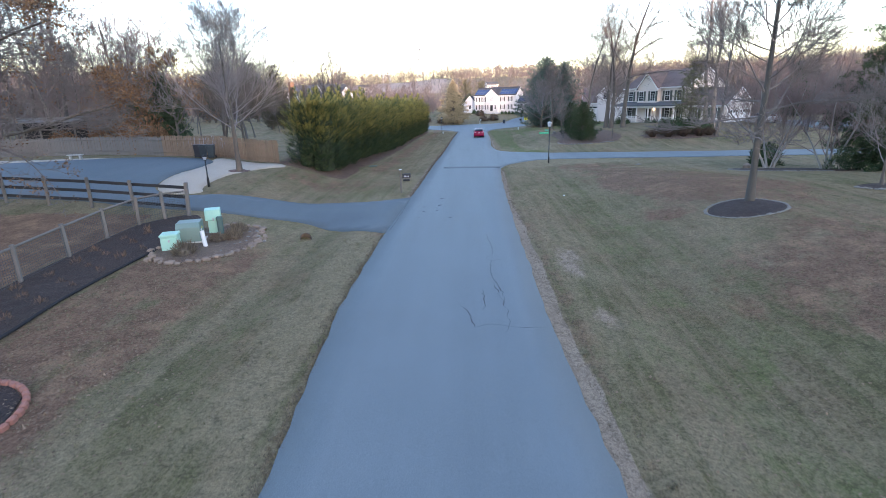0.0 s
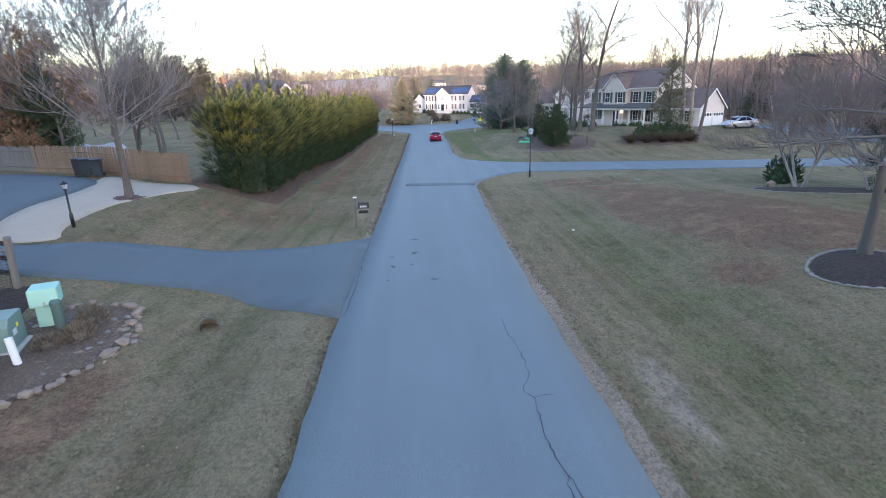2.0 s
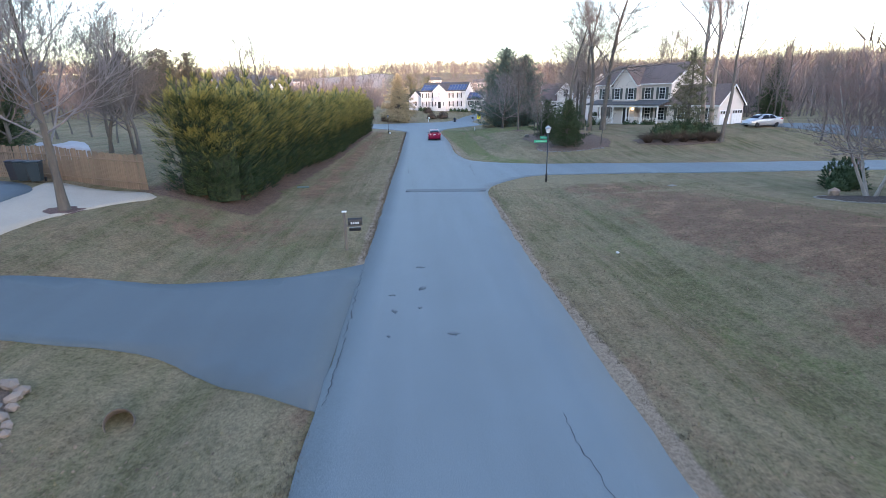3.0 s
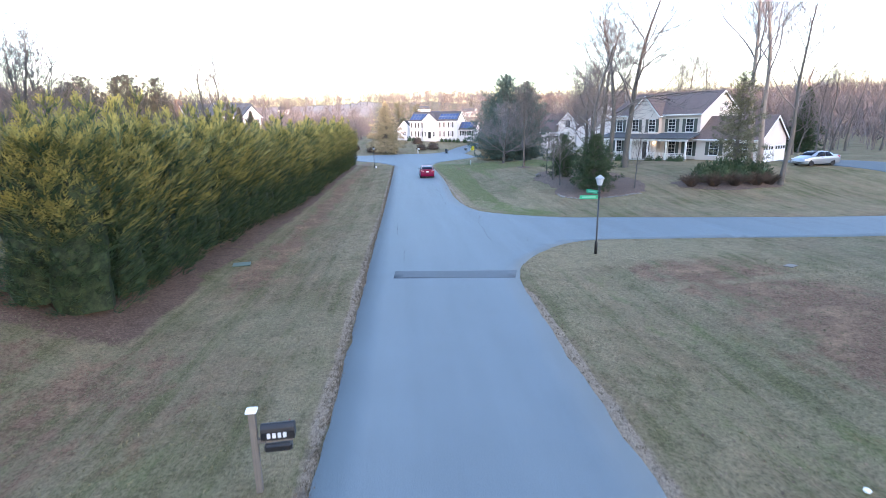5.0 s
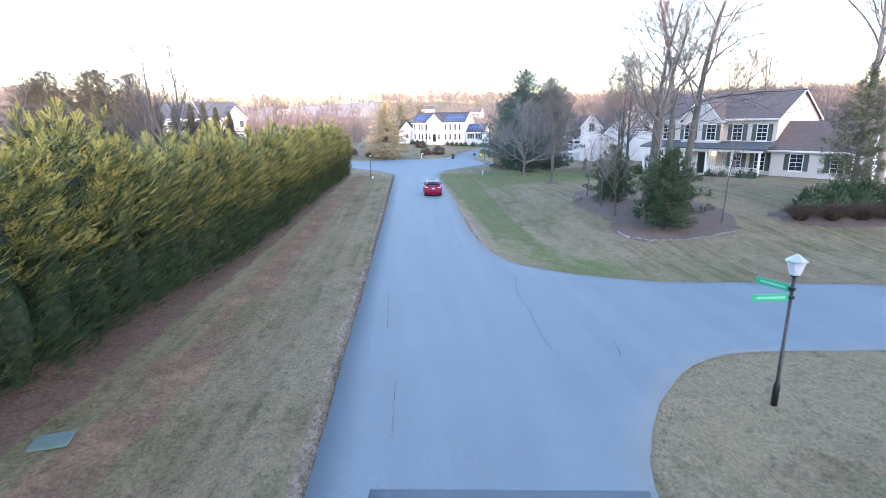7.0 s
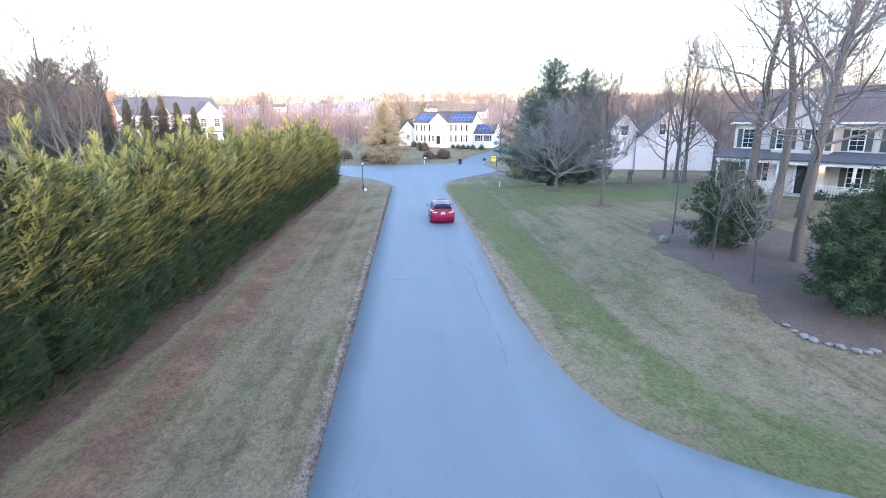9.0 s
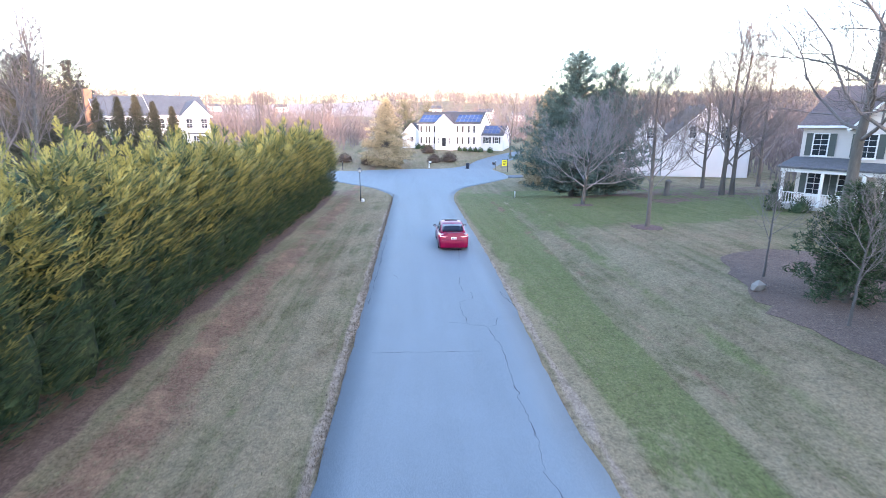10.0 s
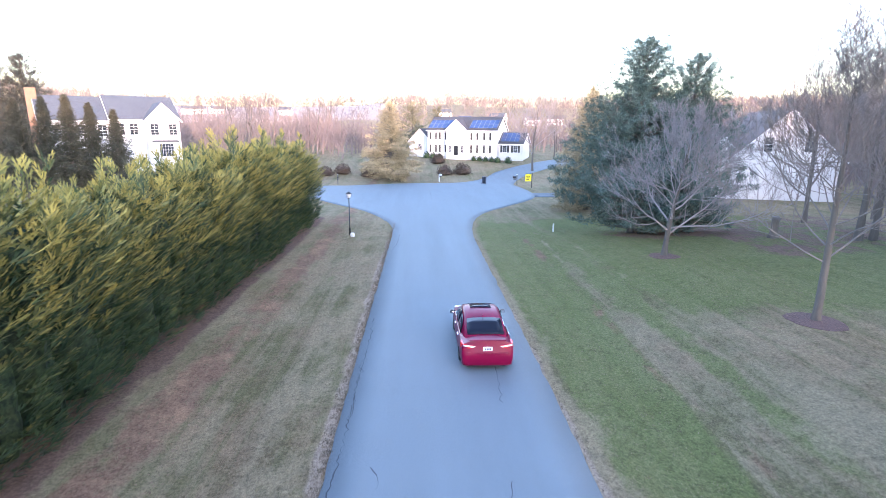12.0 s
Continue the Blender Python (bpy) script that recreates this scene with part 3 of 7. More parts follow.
def smooth_line(pts, step=0.5, closed=False):
    """Points at even steps along a rounded line through pts."""
    P = [Vector(p) for p in pts]
    n = len(P)
    out = []
    for i in range(n if closed else n - 1):
        p0, p1, p2, p3 = (P[(i + k) % n] if closed else P[min(n - 1, max(0, i + k))] for k in (-1, 0, 1, 2))
        m = max(1, int((p2 - p1).length / step))
        for s in range(m):
            t = s / m
            out.append(0.5 * ((2 * p1) + (p2 - p0) * t + (2 * p0 - 5 * p1 + 4 * p2 - p3) * t * t + (3 * p1 - p0 - 3 * p2 + p3) * t ** 3))
    if not closed:
        out.append(P[-1])
    return out


def sheet(name, outline, mat, lift=0.035, step=0.8, rough=0.05, depth=0.12, parent=None, label="", heap=0.0):
    """A sheet of paving or mulch with an uneven edge, laid over the land."""
    from mathutils import geometry
    edge = []
    for i, p in enumerate(outline):
        k = noise.noise(Vector((p[0] * 1.7, p[1] * 1.7, 3.1))) * rough + noise.noise(Vector((p[0] * 6, p[1] * 6, 7))) * rough * 0.6
        d = Vector(outline[(i + 1) % len(outline)]) - Vector(outline[i - 1])
        nrm = Vector((d.y, -d.x)).normalized() if d.length > 0 else Vector((0, 0))
        edge.append(Vector((p[0], p[1])) + nrm * k)
    n = len(edge)
    x0, x1 = min(p.x for p in edge), max(p.x for p in edge)
    y0, y1 = min(p.y for p in edge), max(p.y for p in edge)
    inner = []
    yy = y0 + step / 2
    while yy < y1:
        cuts = sorted(p.x + (yy - p.y) / (q.y - p.y) * (q.x - p.x) for p, q in zip(edge, edge[1:] + edge[:1]) if (p.y > yy) != (q.y > yy))
        for a, b in zip(cuts[::2], cuts[1::2]):
            m = int((b - a) / step)
            for i in range(1, m):
                inner.append(Vector((a + (b - a) * i / m, yy)))
        yy += step
    co, _, fc, *_ = geometry.delaunay_2d_cdt(edge + inner, [(i, (i + 1) % n) for i in range(n)], [], 1, 1e-5)
    bm = bmesh.new()
    vs = []
    for p in co:
        z = ground(p.x, p.y) + lift
        if heap:
            d = min((p - e).length for e in edge)
            z += heap * min(1.0, d / 0.8) + (0.03 * noise.noise(Vector((p.x * 3, p.y * 3, 0))) if d > 0.05 else 0)
        vs.append(bm.verts.new((p.x, p.y, z)))
    for f in fc:
        try:
            bm.faces.new([vs[i] for i in f])
        except ValueError:
            pass
    bm.normal_update()
    if sum(f.normal.z for f in bm.faces) < 0:
        bmesh.ops.reverse_faces(bm, faces=bm.faces[:])
    rim = [e for e in bm.edges if len(e.link_faces) == 1]
    ext = bmesh.ops.extrude_edge_only(bm, edges=rim)
    for v in ext["geom"]:
        if isinstance(v, bmesh.types.BMVert):
            v.co.z -= depth
    return obj(name, bm, mat, parent, label, smooth=not heap)


# ---- road, side road and turning circle, one sheet of asphalt ----
left_side = [(lerp_table(LEFT_EDGE, y), y) for y in np.arange(-45, 113, 0.6)]
circle = smooth_line([(-3.4, 113), (-3.9, 118), (-6.5, 124.5), (-11, 130.5), (-16, 134), (-22, 136.5), (-30, 139), (-30, 143.5), (-22, 143), (-15.5, 145), (-9, 150), (-2, 152.5), (4, 153), (9, 157), (13, 164), (20, 170), (33, 176), (33, 170.5), (24, 166), (17, 160), (13.5, 152), (13.6, 146), (13.8, 140), (12.8, 135), (8.5, 128.5), (5.2, 123.5), (3.7, 118.5), (3.0, 112)], 0.6)
right_far = smooth_line([(3.0, 111), (2.85, 97), (2.7, 84), (2.5, 76), (2.4, 71), (2.6, 66.5), (2.95, 64.2), (3.45, 62.6), (4.95, 60.8), (7.3, 59.2), (10.2, 58.2), (14.5, 57.6), (26, 55.9), (44, 54.5), (90, 53)], 0.6)
right_near = smooth_line([(90, 46.5), (44, 48.5), (23, 49.8), (11, 51.0), (7.2, 51.0), (4.7, 49.2), (2.9, 46.4), (2.3, 44)], 0.6)
right_side = [(lerp_table(RIGHT_EDGE, y), y) for y in np.arange(43.4, -45, -0.6)]
outline = [tuple(p)[:2] for p in (*left_side, *circle, *right_far, *right_near, *right_side)]
road = sheet("road", outline, M["road"], rough=0.07)
tagged(road, "blue-grey worn asphalt road with fine cracks", "road", kind="structure")
patch = sheet("road_patch", [(-2.65, 45.05), (2.2, 44.55), (2.5, 45.6), (-2.58, 46.08)], M["patch"], lift=0.041, step=0.4, rough=0.02, depth=0.03)
tagged(patch, "darker rectangular asphalt patch across the road", "road patch", kind="structure")
drive_outline = smooth_line([(-3.75, 31.2), (-6, 30.1), (-8.2, 29.8), (-11.5, 29.5), (-14.4, 28.6), (-16.2, 28.3), (-18.0, 28.6), (-19.4, 30.0), (-20.0, 33.0), (-19.8, 36.5), (-20.6, 39.6), (-25, 42.6), (-31, 43.5), (-44, 40.0), (-44, 27.9), (-34, 27.7), (-26, 27.5), (-18, 26.0), (-14.6, 25.3), (-11.7, 25.5), (-8.3, 25.2), (-6.2, 23.7), (-4.0, 22.3)], 0.5)
drive = sheet("driveway", [tuple(p)[:2] for p in drive_outline] + [(-4.04, 24.0), (-3.98, 27.0), (-3.92, 29.0)], M["drive"], lift=0.030, rough=0.05)
tagged(drive, "dark asphalt driveway and parking pad", "driveway", kind="structure")

# ---- plants ----
class Soup:
    """Loose lists of corners and faces for many small pieces."""

    def __init__(self):
        self.v, self.f = [], []

    def tube(self, pts, radii, sides):
        base = len(self.v)
        for i, (p, r) in enumerate(zip(pts, radii)):
            d = (pts[min(i + 1, len(pts) - 1)] - pts[max(i - 1, 0)])
            q = d.to_track_quat("Z", "Y")
            for k in range(sides):
                a = k * math.tau / sides
                self.v.append(p + q @ Vector((r * math.cos(a), r * math.sin(a), 0)))
        for i in range(len(pts) - 1):
            for k in range(sides):
                a, b = base + i * sides + k, base + i * sides + (k + 1) % sides
                self.f.append((a, b, b + sides, a + sides))

    def leaf(self, p, d, side, length, width):
        """A feathery spray: a spine with pointed leaflets on both sides."""
        b = len(self.v)
        nrm = d.cross(side).normalized()
        self.v += [p, p + d * length * 0.45 + side * width * 0.5 - nrm * width * 0.15, p + d * length * 0.3 + side * width * 0.12, p + d * length * 0.8 + side * width * 0.34,
                   p + d * length * 0.62, p + d * length, p + d * length * 0.62 - side * width * 0.04, p + d * length * 0.75 - side * width * 0.36,
                   p + d * length * 0.3 - side * width * 0.12, p + d * length * 0.4 - side * width * 0.5 - nrm * width * 0.15]
        self.f += [(b, b + 1, b + 2), (b + 2, b + 3, b + 4), (b + 2, b + 4, b + 6, b + 8), (b + 4, b + 5, b + 6), (b + 6, b + 7, b + 8), (b, b + 8, b + 9), (b, b + 2, b + 8)]

    def blade(self, p, d, side, length, width):
        b = len(self.v)
        self.v += [p - side * width * 0.5, p + side * width * 0.5, p + d * length]
        self.f.append((b, b + 1, b + 2))


def rand_dir(rng):
    while True:
        v = Vector((rng.uniform(-1, 1), rng.uniform(-1, 1), rng.uniform(-1, 1)))
        if 0.05 < v.length < 1:
            return v.normalized()


def bare_tree(name, seed, height, radius, fork=0.3, kids=(11, 7, 6, 3), angle=(50, 45, 40, 40), up=0.25, length=0.5, wild=0.16, stems=1, twig=0.007, lean=0.0, mats=None, straight=0.4, spread=0.28, tips=None, thin=0.5):
    """A leafless tree: trunk and limbs tapering into fine twigs. Returns the meshes of its trunk and its branches."""
    rng = random.Random(seed)
    trunk, limbs = Soup(), Soup()

    def grow(p, d, ln, r, level, soup):
        n = (9, 7, 4, 2, 1)[level]
        pts, rad = [p.copy()], [r]
        q, dd = p.copy(), d.copy()
        for i in range(n):
            w = wild * (straight if level == 0 else 1.0)
            dd = (dd + rand_dir(rng) * w + Vector((0, 0, up * (0.3 if level == 0 else 1.0) / n * 1.6))).normalized()
            q = q + dd * (ln / n)
            pts.append(q.copy())
            f = 1 - (i + 1) / n
            rad.append(max(twig * 0.7, r * (0.25 + 0.75 * f) if level < 3 else r * (0.5 + 0.5 * f)))
        if level == 0:
            pts[0] = pts[0] - Vector((0, 0, 0.15))
            rad[0] *= 1.35
        soup.tube(pts, rad, (9, 6, 4, 3, 3)[level])
        if tips is not None and level >= 2:
            tips.append((pts[-1].copy(), dd.copy()))
        if level >= len(kids):
            return
        k = kids[level]
        start = fork if level == 0 else 0.2
        for j in range(k):
            t = start + (1 - start) * (j + rng.random() * 0.8) / k
            t = min(t, 0.98)
            i = min(int(t * n), n - 1)
            a = pts[i].lerp(pts[i + 1], t * n - i)
            ra = rad[i] + (rad[i + 1] - rad[i]) * (t * n - i)
            axis = (pts[i + 1] - pts[i]).normalized()
            sidev = axis.orthogonal().normalized()
            sidev = Matrix.Rotation((j * 2.4 + rng.uniform(-0.5, 0.5)) if level == 0 else rng.uniform(0, math.tau), 3, axis) @ sidev
            ang = radians(angle[level] * rng.uniform(0.7, 1.25)) * (1.0 if level else 1.1 - 0.55 * t)
            nd = (axis * math.cos(ang) + sidev * math.sin(ang)).normalized()
            if nd.z < -0.25:
                nd.z *= 0.3
            if level == 0 and lean < 1 and angle[0] < 79 and nd.z < 0.32:
                nd = Vector((nd.x, nd.y, 0.32)).normalized()
            share = (length * (1.15 - 0.75 * (t - start) / (1 - start))) if level == 0 else rng.uniform(0.35, 0.62) * (1.15 - 0.5 * t)
            grow(a, nd, ln * share, min(max(twig, ra * (thin if level == 0 else 0.55)), (9, 9, 4.5, 2.0, 1.1)[level + 1] * twig if level else 1.0), level + 1, limbs)

    for s in range(stems):
        d = Vector((lean, 0, 1)).normalized()
        at = Vector((0, 0, 0))
        if stems > 1:
            a = s * math.tau / stems + rng.uniform(-0.4, 0.4)
            d = Vector((math.cos(a) * spread, math.sin(a) * spread, 1)).normalized()
            at = Vector((math.cos(a) * radius * 1.6, math.sin(a) * radius * 1.6, 0))
        grow(at, d, height * (1 if s == 0 else rng.uniform(0.8, 1.0)), radius * (1 if stems == 1 else 0.75), 0, trunk)
    out = []
    for nm, s, m in (("trunk", trunk, mats[0]), ("crown", limbs, mats[1])):
        me = bpy.data.meshes.new(name + "_" + nm)
        me.from_pydata(s.v, [], s.f)
        me.materials.append(m)
        me.polygons.foreach_set("use_smooth", [True] * len(me.polygons))
        out.append(me)
    return out


def plant(name, meshes, at, rz=0.0, scale=1.0, label="", category="tree", group="", names=("trunk", "crown"), squash=1.0):
    e = thing(name, (at[0], at[1], ground(at[0], at[1]) if len(at) < 3 else at[2]), rz, label, category, group)
    e.scale = (scale * squash, scale * squash, scale)
    for nm, me in zip(names, meshes):
        new(nm, me).parent = e
    return e


def mesh_of(name, soup, mat, smooth=False):
    me = bpy.data.meshes.new(name)
    me.from_pydata(soup.v, [], soup.f)
    me.materials.append(mat)
    if smooth:
        me.polygons.foreach_set("use_smooth", [True] * len(me.polygons))
    return me


def lump(soup, rx, ry, z0, z1, shape, seed, nu=14, nv=9, wob=0.12):
    """A closed uneven core, so that no light falls through a dense crown."""
    b = len(soup.v)
    for j in range(nv + 1):
        h = j / nv
        for i in range(nu):
            a = i * math.tau / nu
            r = shape(h) * (1 + wob * noise.noise(Vector((math.cos(a) * 1.5 + seed * 7.3, math.sin(a) * 1.5, h * 4))))
            soup.v.append(Vector((rx * r * math.cos(a), ry * r * math.sin(a), z0 + (z1 - z0) * h)))
    for j in range(nv):
        for i in range(nu):
            p, q = b + j * nu + i, b + j * nu + (i + 1) % nu
            soup.f.append((p, q, q + nu, p + nu))


def cypress_tree(seed, height=5.5, rx=1.8, ry=1.1, plumes=540, leaders=11):
    """One of the clipped-sided cypresses of the hedge: feathery plumes that rise outwards, with uneven pointed tops."""
    rng = random.Random(seed)
    s, t = Soup(), Soup()
    tips = []

    def shape(h):
        return (0.88 + 0.12 * ease(0, 0.15, h)) * (1 - ease(0.80, 1.05, h) * 0.72)

    def plume(p, d, ln, width, sprays, shade):
        """A curved axis with flat sprays on both sides, closing to a point."""
        side0 = d.cross(Vector((0, 0, 1)) + rand_dir(rng) * 0.4).normalized()
        for k in range(sprays):
            f = (k + rng.random()) / sprays
            q = p + d * ln * f + Vector((0, 0, 0.10 * ln * f * f))
            sgn = 1 if k % 2 else -1
            sd = Matrix.Rotation(rng.uniform(-0.3, 0.3), 3, d) @ side0
            dd = (d * 1.0 + sd * sgn * 0.66 * (1.1 - f) + rand_dir(rng) * 0.10 + Vector((0, 0, 0.12))).normalized()
            n0 = len(s.v)
            w = width * (1.05 - 0.75 * f)
            s.leaf(q, dd, dd.cross(rand_dir(rng) * 0.25 + d.cross(sd)).normalized(), w * rng.uniform(1.25, 1.8), w * rng.uniform(0.32, 0.45))
            tips.extend([min(1.0, max(0.0, shade * (0.14 + 1.05 * f)))] * (len(s.v) - n0))

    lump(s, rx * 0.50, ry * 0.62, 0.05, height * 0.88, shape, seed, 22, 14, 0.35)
    # tip -1 gives the core its painted-in shade colour
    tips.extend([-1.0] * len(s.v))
    for k in range(plumes):
        h = rng.random() ** 1.35
        a = rng.uniform(0, math.tau)
        c, sn = math.cos(a), math.sin(a)
        sq = 1 / max(abs(c), abs(sn)) ** 0.6
        r = shape(h) * rng.uniform(0.62, 0.92)
        p = Vector((rx * r * c * sq, ry * r * sn * sq, 0.05 + h * height * 0.92))
        outw = Vector((c, sn * 0.7, 0)).normalized()
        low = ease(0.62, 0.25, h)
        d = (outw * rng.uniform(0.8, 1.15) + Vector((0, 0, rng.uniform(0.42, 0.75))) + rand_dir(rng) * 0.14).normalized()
        # lower plumes carry less of the pale tip colour
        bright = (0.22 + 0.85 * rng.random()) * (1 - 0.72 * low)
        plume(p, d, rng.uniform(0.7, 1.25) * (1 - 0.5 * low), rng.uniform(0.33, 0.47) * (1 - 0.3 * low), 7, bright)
    for k in range(leaders):
        a = k * math.tau / leaders + rng.uniform(-0.3, 0.3)
        rr = rng.uniform(0.35, 0.80) if k % 4 else rng.uniform(0.0, 0.3)
        z0 = height * rng.uniform(0.36, 0.62)
        z1 = height * (rng.uniform(0.82, 1.02) if k % 4 else rng.uniform(1.0, 1.16))
        foot = Vector((rx * rr * math.cos(a), ry * rr * math.sin(a), z0))
        outl = Vector((math.cos(a), math.sin(a) * 0.6, 0))
        way = Vector((0, 0, 1)) + outl * rng.uniform(0.08, 0.22)
        shade = rng.uniform(0.6, 1.3)
        n = int((z1 - z0) * 8)
        for j in range(n):
            f = (j + rng.random()) / n
            b = rng.uniform(0, math.tau)
            side = (Vector((math.cos(b), math.sin(b), 0)) + outl * 0.6).normalized()
            wide = 0.55 * (1.08 - f)
            d = (side * (1.05 - 0.75 * f) + Vector((0, 0, 0.75 + 0.4 * f))).normalized()
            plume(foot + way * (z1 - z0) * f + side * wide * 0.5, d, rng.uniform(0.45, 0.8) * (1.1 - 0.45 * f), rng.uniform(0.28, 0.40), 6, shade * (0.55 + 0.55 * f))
    t.tube([Vector((0, 0, -0.2)), Vector((0, 0, height * 0.7))], [0.11, 0.05], 7)
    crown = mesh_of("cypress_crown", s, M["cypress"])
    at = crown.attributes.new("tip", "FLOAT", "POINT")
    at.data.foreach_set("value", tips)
    return [mesh_of("cypress_trunk", t, M["bark"]), crown]


def shrub_mesh(seed, r, h, mat, sprays=350, leaf=(0.12, 0.25), wleaf=0.5, upward=0.5, core=0.78):
    rng = random.Random(seed)
    s = Soup()
    if core:
        lump(s, r * core, r * core, 0.0, h * core, lambda k: max(0.02, math.sqrt(max(0.0, 1 - k ** 2.2))) * (0.8 + 0.2 * ease(0, 0.2, k)), seed, 10, 6, 0.3)
    for k in range(sprays):
        d0 = rand_dir(rng)
        d0.z = abs(d0.z)
        f = rng.uniform(0.72, 1.0) * (1 + 0.22 * noise.noise(d0 * 2.1 + Vector((seed, 0, 0))))
        p = Vector((d0.x * r * f, d0.y * r * f, d0.z * h * f))
        d = (d0 + Vector((0, 0, upward)) + rand_dir(rng) * 0.5).normalized()
        ln = rng.uniform(*leaf)
        s.leaf(p, d, d.cross(rand_dir(rng)).normalized(), ln, ln * wleaf)
    return mesh_of("shrub_crown", s, mat)


def twiggy_mesh(seed, r, h, mat, n=160):
    """A bare bush: thin stems fanning out of one root."""
    rng = random.Random(seed)
    s = Soup()
    for k in range(n):
        a, f = rng.uniform(0, math.tau), rng.random() ** 0.6
        tip = Vector((math.cos(a) * r * f, math.sin(a) * r * f, h * rng.uniform(0.5, 1.0) * (1.1 - 0.4 * f)))
        mid = tip * 0.5 + Vector((rng.uniform(-1, 1), rng.uniform(-1, 1), 0.8)) * 0.12 * h
        s.tube([Vector((math.cos(a) * 0.15 * r, math.sin(a) * 0.15 * r, -0.05)), mid, tip], [0.012, 0.009, 0.004], 3)
        for j in range(3):
            d = (tip - mid).normalized() + rand_dir(rng) * 0.7
            q = mid.lerp(tip, rng.random())
            s.tube([q, q + d.normalized() * h * 0.25], [0.006, 0.003], 3)
    return mesh_of("bush_stems", s, mat)


def fluffy_pine(seed, height, width, mat, limbs=90, base=0.05, power=0.6, puff=22, needle=(0.2, 0.42), droop=0.0):
    """A soft-needled pine: limbs of uneven reach, each hung with puffs of long needles."""
    rng = random.Random(seed)
    s, t = Soup(), Soup()
    t.tube([Vector((0, 0, -0.2)), Vector((0.05, 0, height * 0.5)), Vector((0, 0.05, height * 0.98))], [height * 0.02 + 0.05, height * 0.013, 0.02], 8)

    def tuft(c, outw, size):
        for k in range(puff):
            d = (outw * 0.55 + Vector((0, 0, 0.35)) + rand_dir(rng)).normalized()
            s.blade(c + rand_dir(rng) * 0.16 * size, d, d.cross(rand_dir(rng)).normalized(), rng.uniform(*needle) * size, 0.046 * size)
    for i in range(int(limbs * 0.7)):
        f = rng.uniform(0.4, 1.0)
        a = rng.uniform(0, math.tau)
        outw = Vector((math.cos(a), math.sin(a), 0))
        tuft(outw * width * 0.26 * (1.05 - f) * rng.random() + Vector((0, 0, f * height)), outw * 0.6 + Vector((0, 0, 0.4)), 1.2 - 0.6 * f)
    for i in range(limbs):
        f = base + (0.99 - base) * ((i + rng.random()) / limbs) ** 0.9
        reach = width * 0.5 * ((1 - f) ** power * (0.62 + 0.38 * ease(0, 0.2, f)) * rng.uniform(0.5, 1.2) + 0.05)
        a = i * 2.4 + rng.uniform(-0.6, 0.6)
        outw = Vector((math.cos(a), math.sin(a), 0))
        sidev = Vector((-outw.y, outw.x, 0))
        p0 = Vector((0, 0, f * height * 0.97))
        p1 = p0 + outw * reach + Vector((0, 0, reach * (0.12 + 0.55 * f - droop)))
        t.tube([p0, p0.lerp(p1, 0.5) - Vector((0, 0, 0.06 * reach)), p1], [0.02 + 0.014 * reach, 0.016, 0.008], 4)
        n = max(3, int(reach * 4.2))
        for k in range(n):
            u = 0.25 + 0.78 * (k + rng.random()) / n
            q = p0.lerp(p1, u) + sidev * rng.uniform(-0.34, 0.34) * reach * (1.15 - u) + Vector((0, 0, rng.uniform(-0.12, 0.2)))
            tuft(q, outw, rng.uniform(0.8, 1.25) * (1.05 - 0.4 * f))
    return [mesh_of("pine_trunk", t, M["bark"]), mesh_of("pine_crown", s, mat)]


HEDGE_Y0, HEDGE_Y1, HEDGE_STEP = 41.2, 119.6, 1.75
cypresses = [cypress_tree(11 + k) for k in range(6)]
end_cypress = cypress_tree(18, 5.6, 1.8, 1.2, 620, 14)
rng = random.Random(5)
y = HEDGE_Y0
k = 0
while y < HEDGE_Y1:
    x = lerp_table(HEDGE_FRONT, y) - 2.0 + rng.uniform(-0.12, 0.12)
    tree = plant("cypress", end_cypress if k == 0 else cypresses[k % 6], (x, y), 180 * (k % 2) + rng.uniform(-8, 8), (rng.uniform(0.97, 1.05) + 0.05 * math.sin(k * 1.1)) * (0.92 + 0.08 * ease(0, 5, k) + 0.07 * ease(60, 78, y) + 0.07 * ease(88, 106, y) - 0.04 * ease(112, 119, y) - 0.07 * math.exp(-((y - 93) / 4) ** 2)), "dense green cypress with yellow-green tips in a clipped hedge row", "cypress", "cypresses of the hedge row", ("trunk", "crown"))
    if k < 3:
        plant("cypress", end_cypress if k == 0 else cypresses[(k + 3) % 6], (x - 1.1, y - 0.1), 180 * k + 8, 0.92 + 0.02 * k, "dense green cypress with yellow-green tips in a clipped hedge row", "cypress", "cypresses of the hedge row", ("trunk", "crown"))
    y += HEDGE_STEP * rng.uniform(0.9, 1.1)
    k += 1

# ---- single trees ----
PT = M["twig_pale"]
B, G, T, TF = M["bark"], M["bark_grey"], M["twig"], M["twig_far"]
near_maple = bare_tree("maple", 23, 9.0, 0.185, 0.28, (26, 10, 7, 4), (66, 48, 44, 42), 0.34, 0.62, 0.17, twig=0.010, mats=(M["bark_mid"], M["twig_pale"]), thin=0.33, straight=0.1)
lawn_maple = bare_tree("lawn_maple", 22, 8.4, 0.15, 0.25, (26, 9, 6, 4), (54, 46, 44, 42), 0.32, 0.56, 0.17, twig=0.008, mats=(M["bark_mid"], M["twig_mid"]), thin=0.27, straight=0.06)
lawn_tree = [bare_tree("lawn_tree", 24 + k, 12.0, 0.20, 0.18, (20, 8, 6, 3), (54, 48, 44, 42), 0.28, 0.5, 0.2, twig=0.0105, mats=(M["bark_mid"], M["twig_mid"]), thin=0.45, straight=0.1) for k in range(2)]
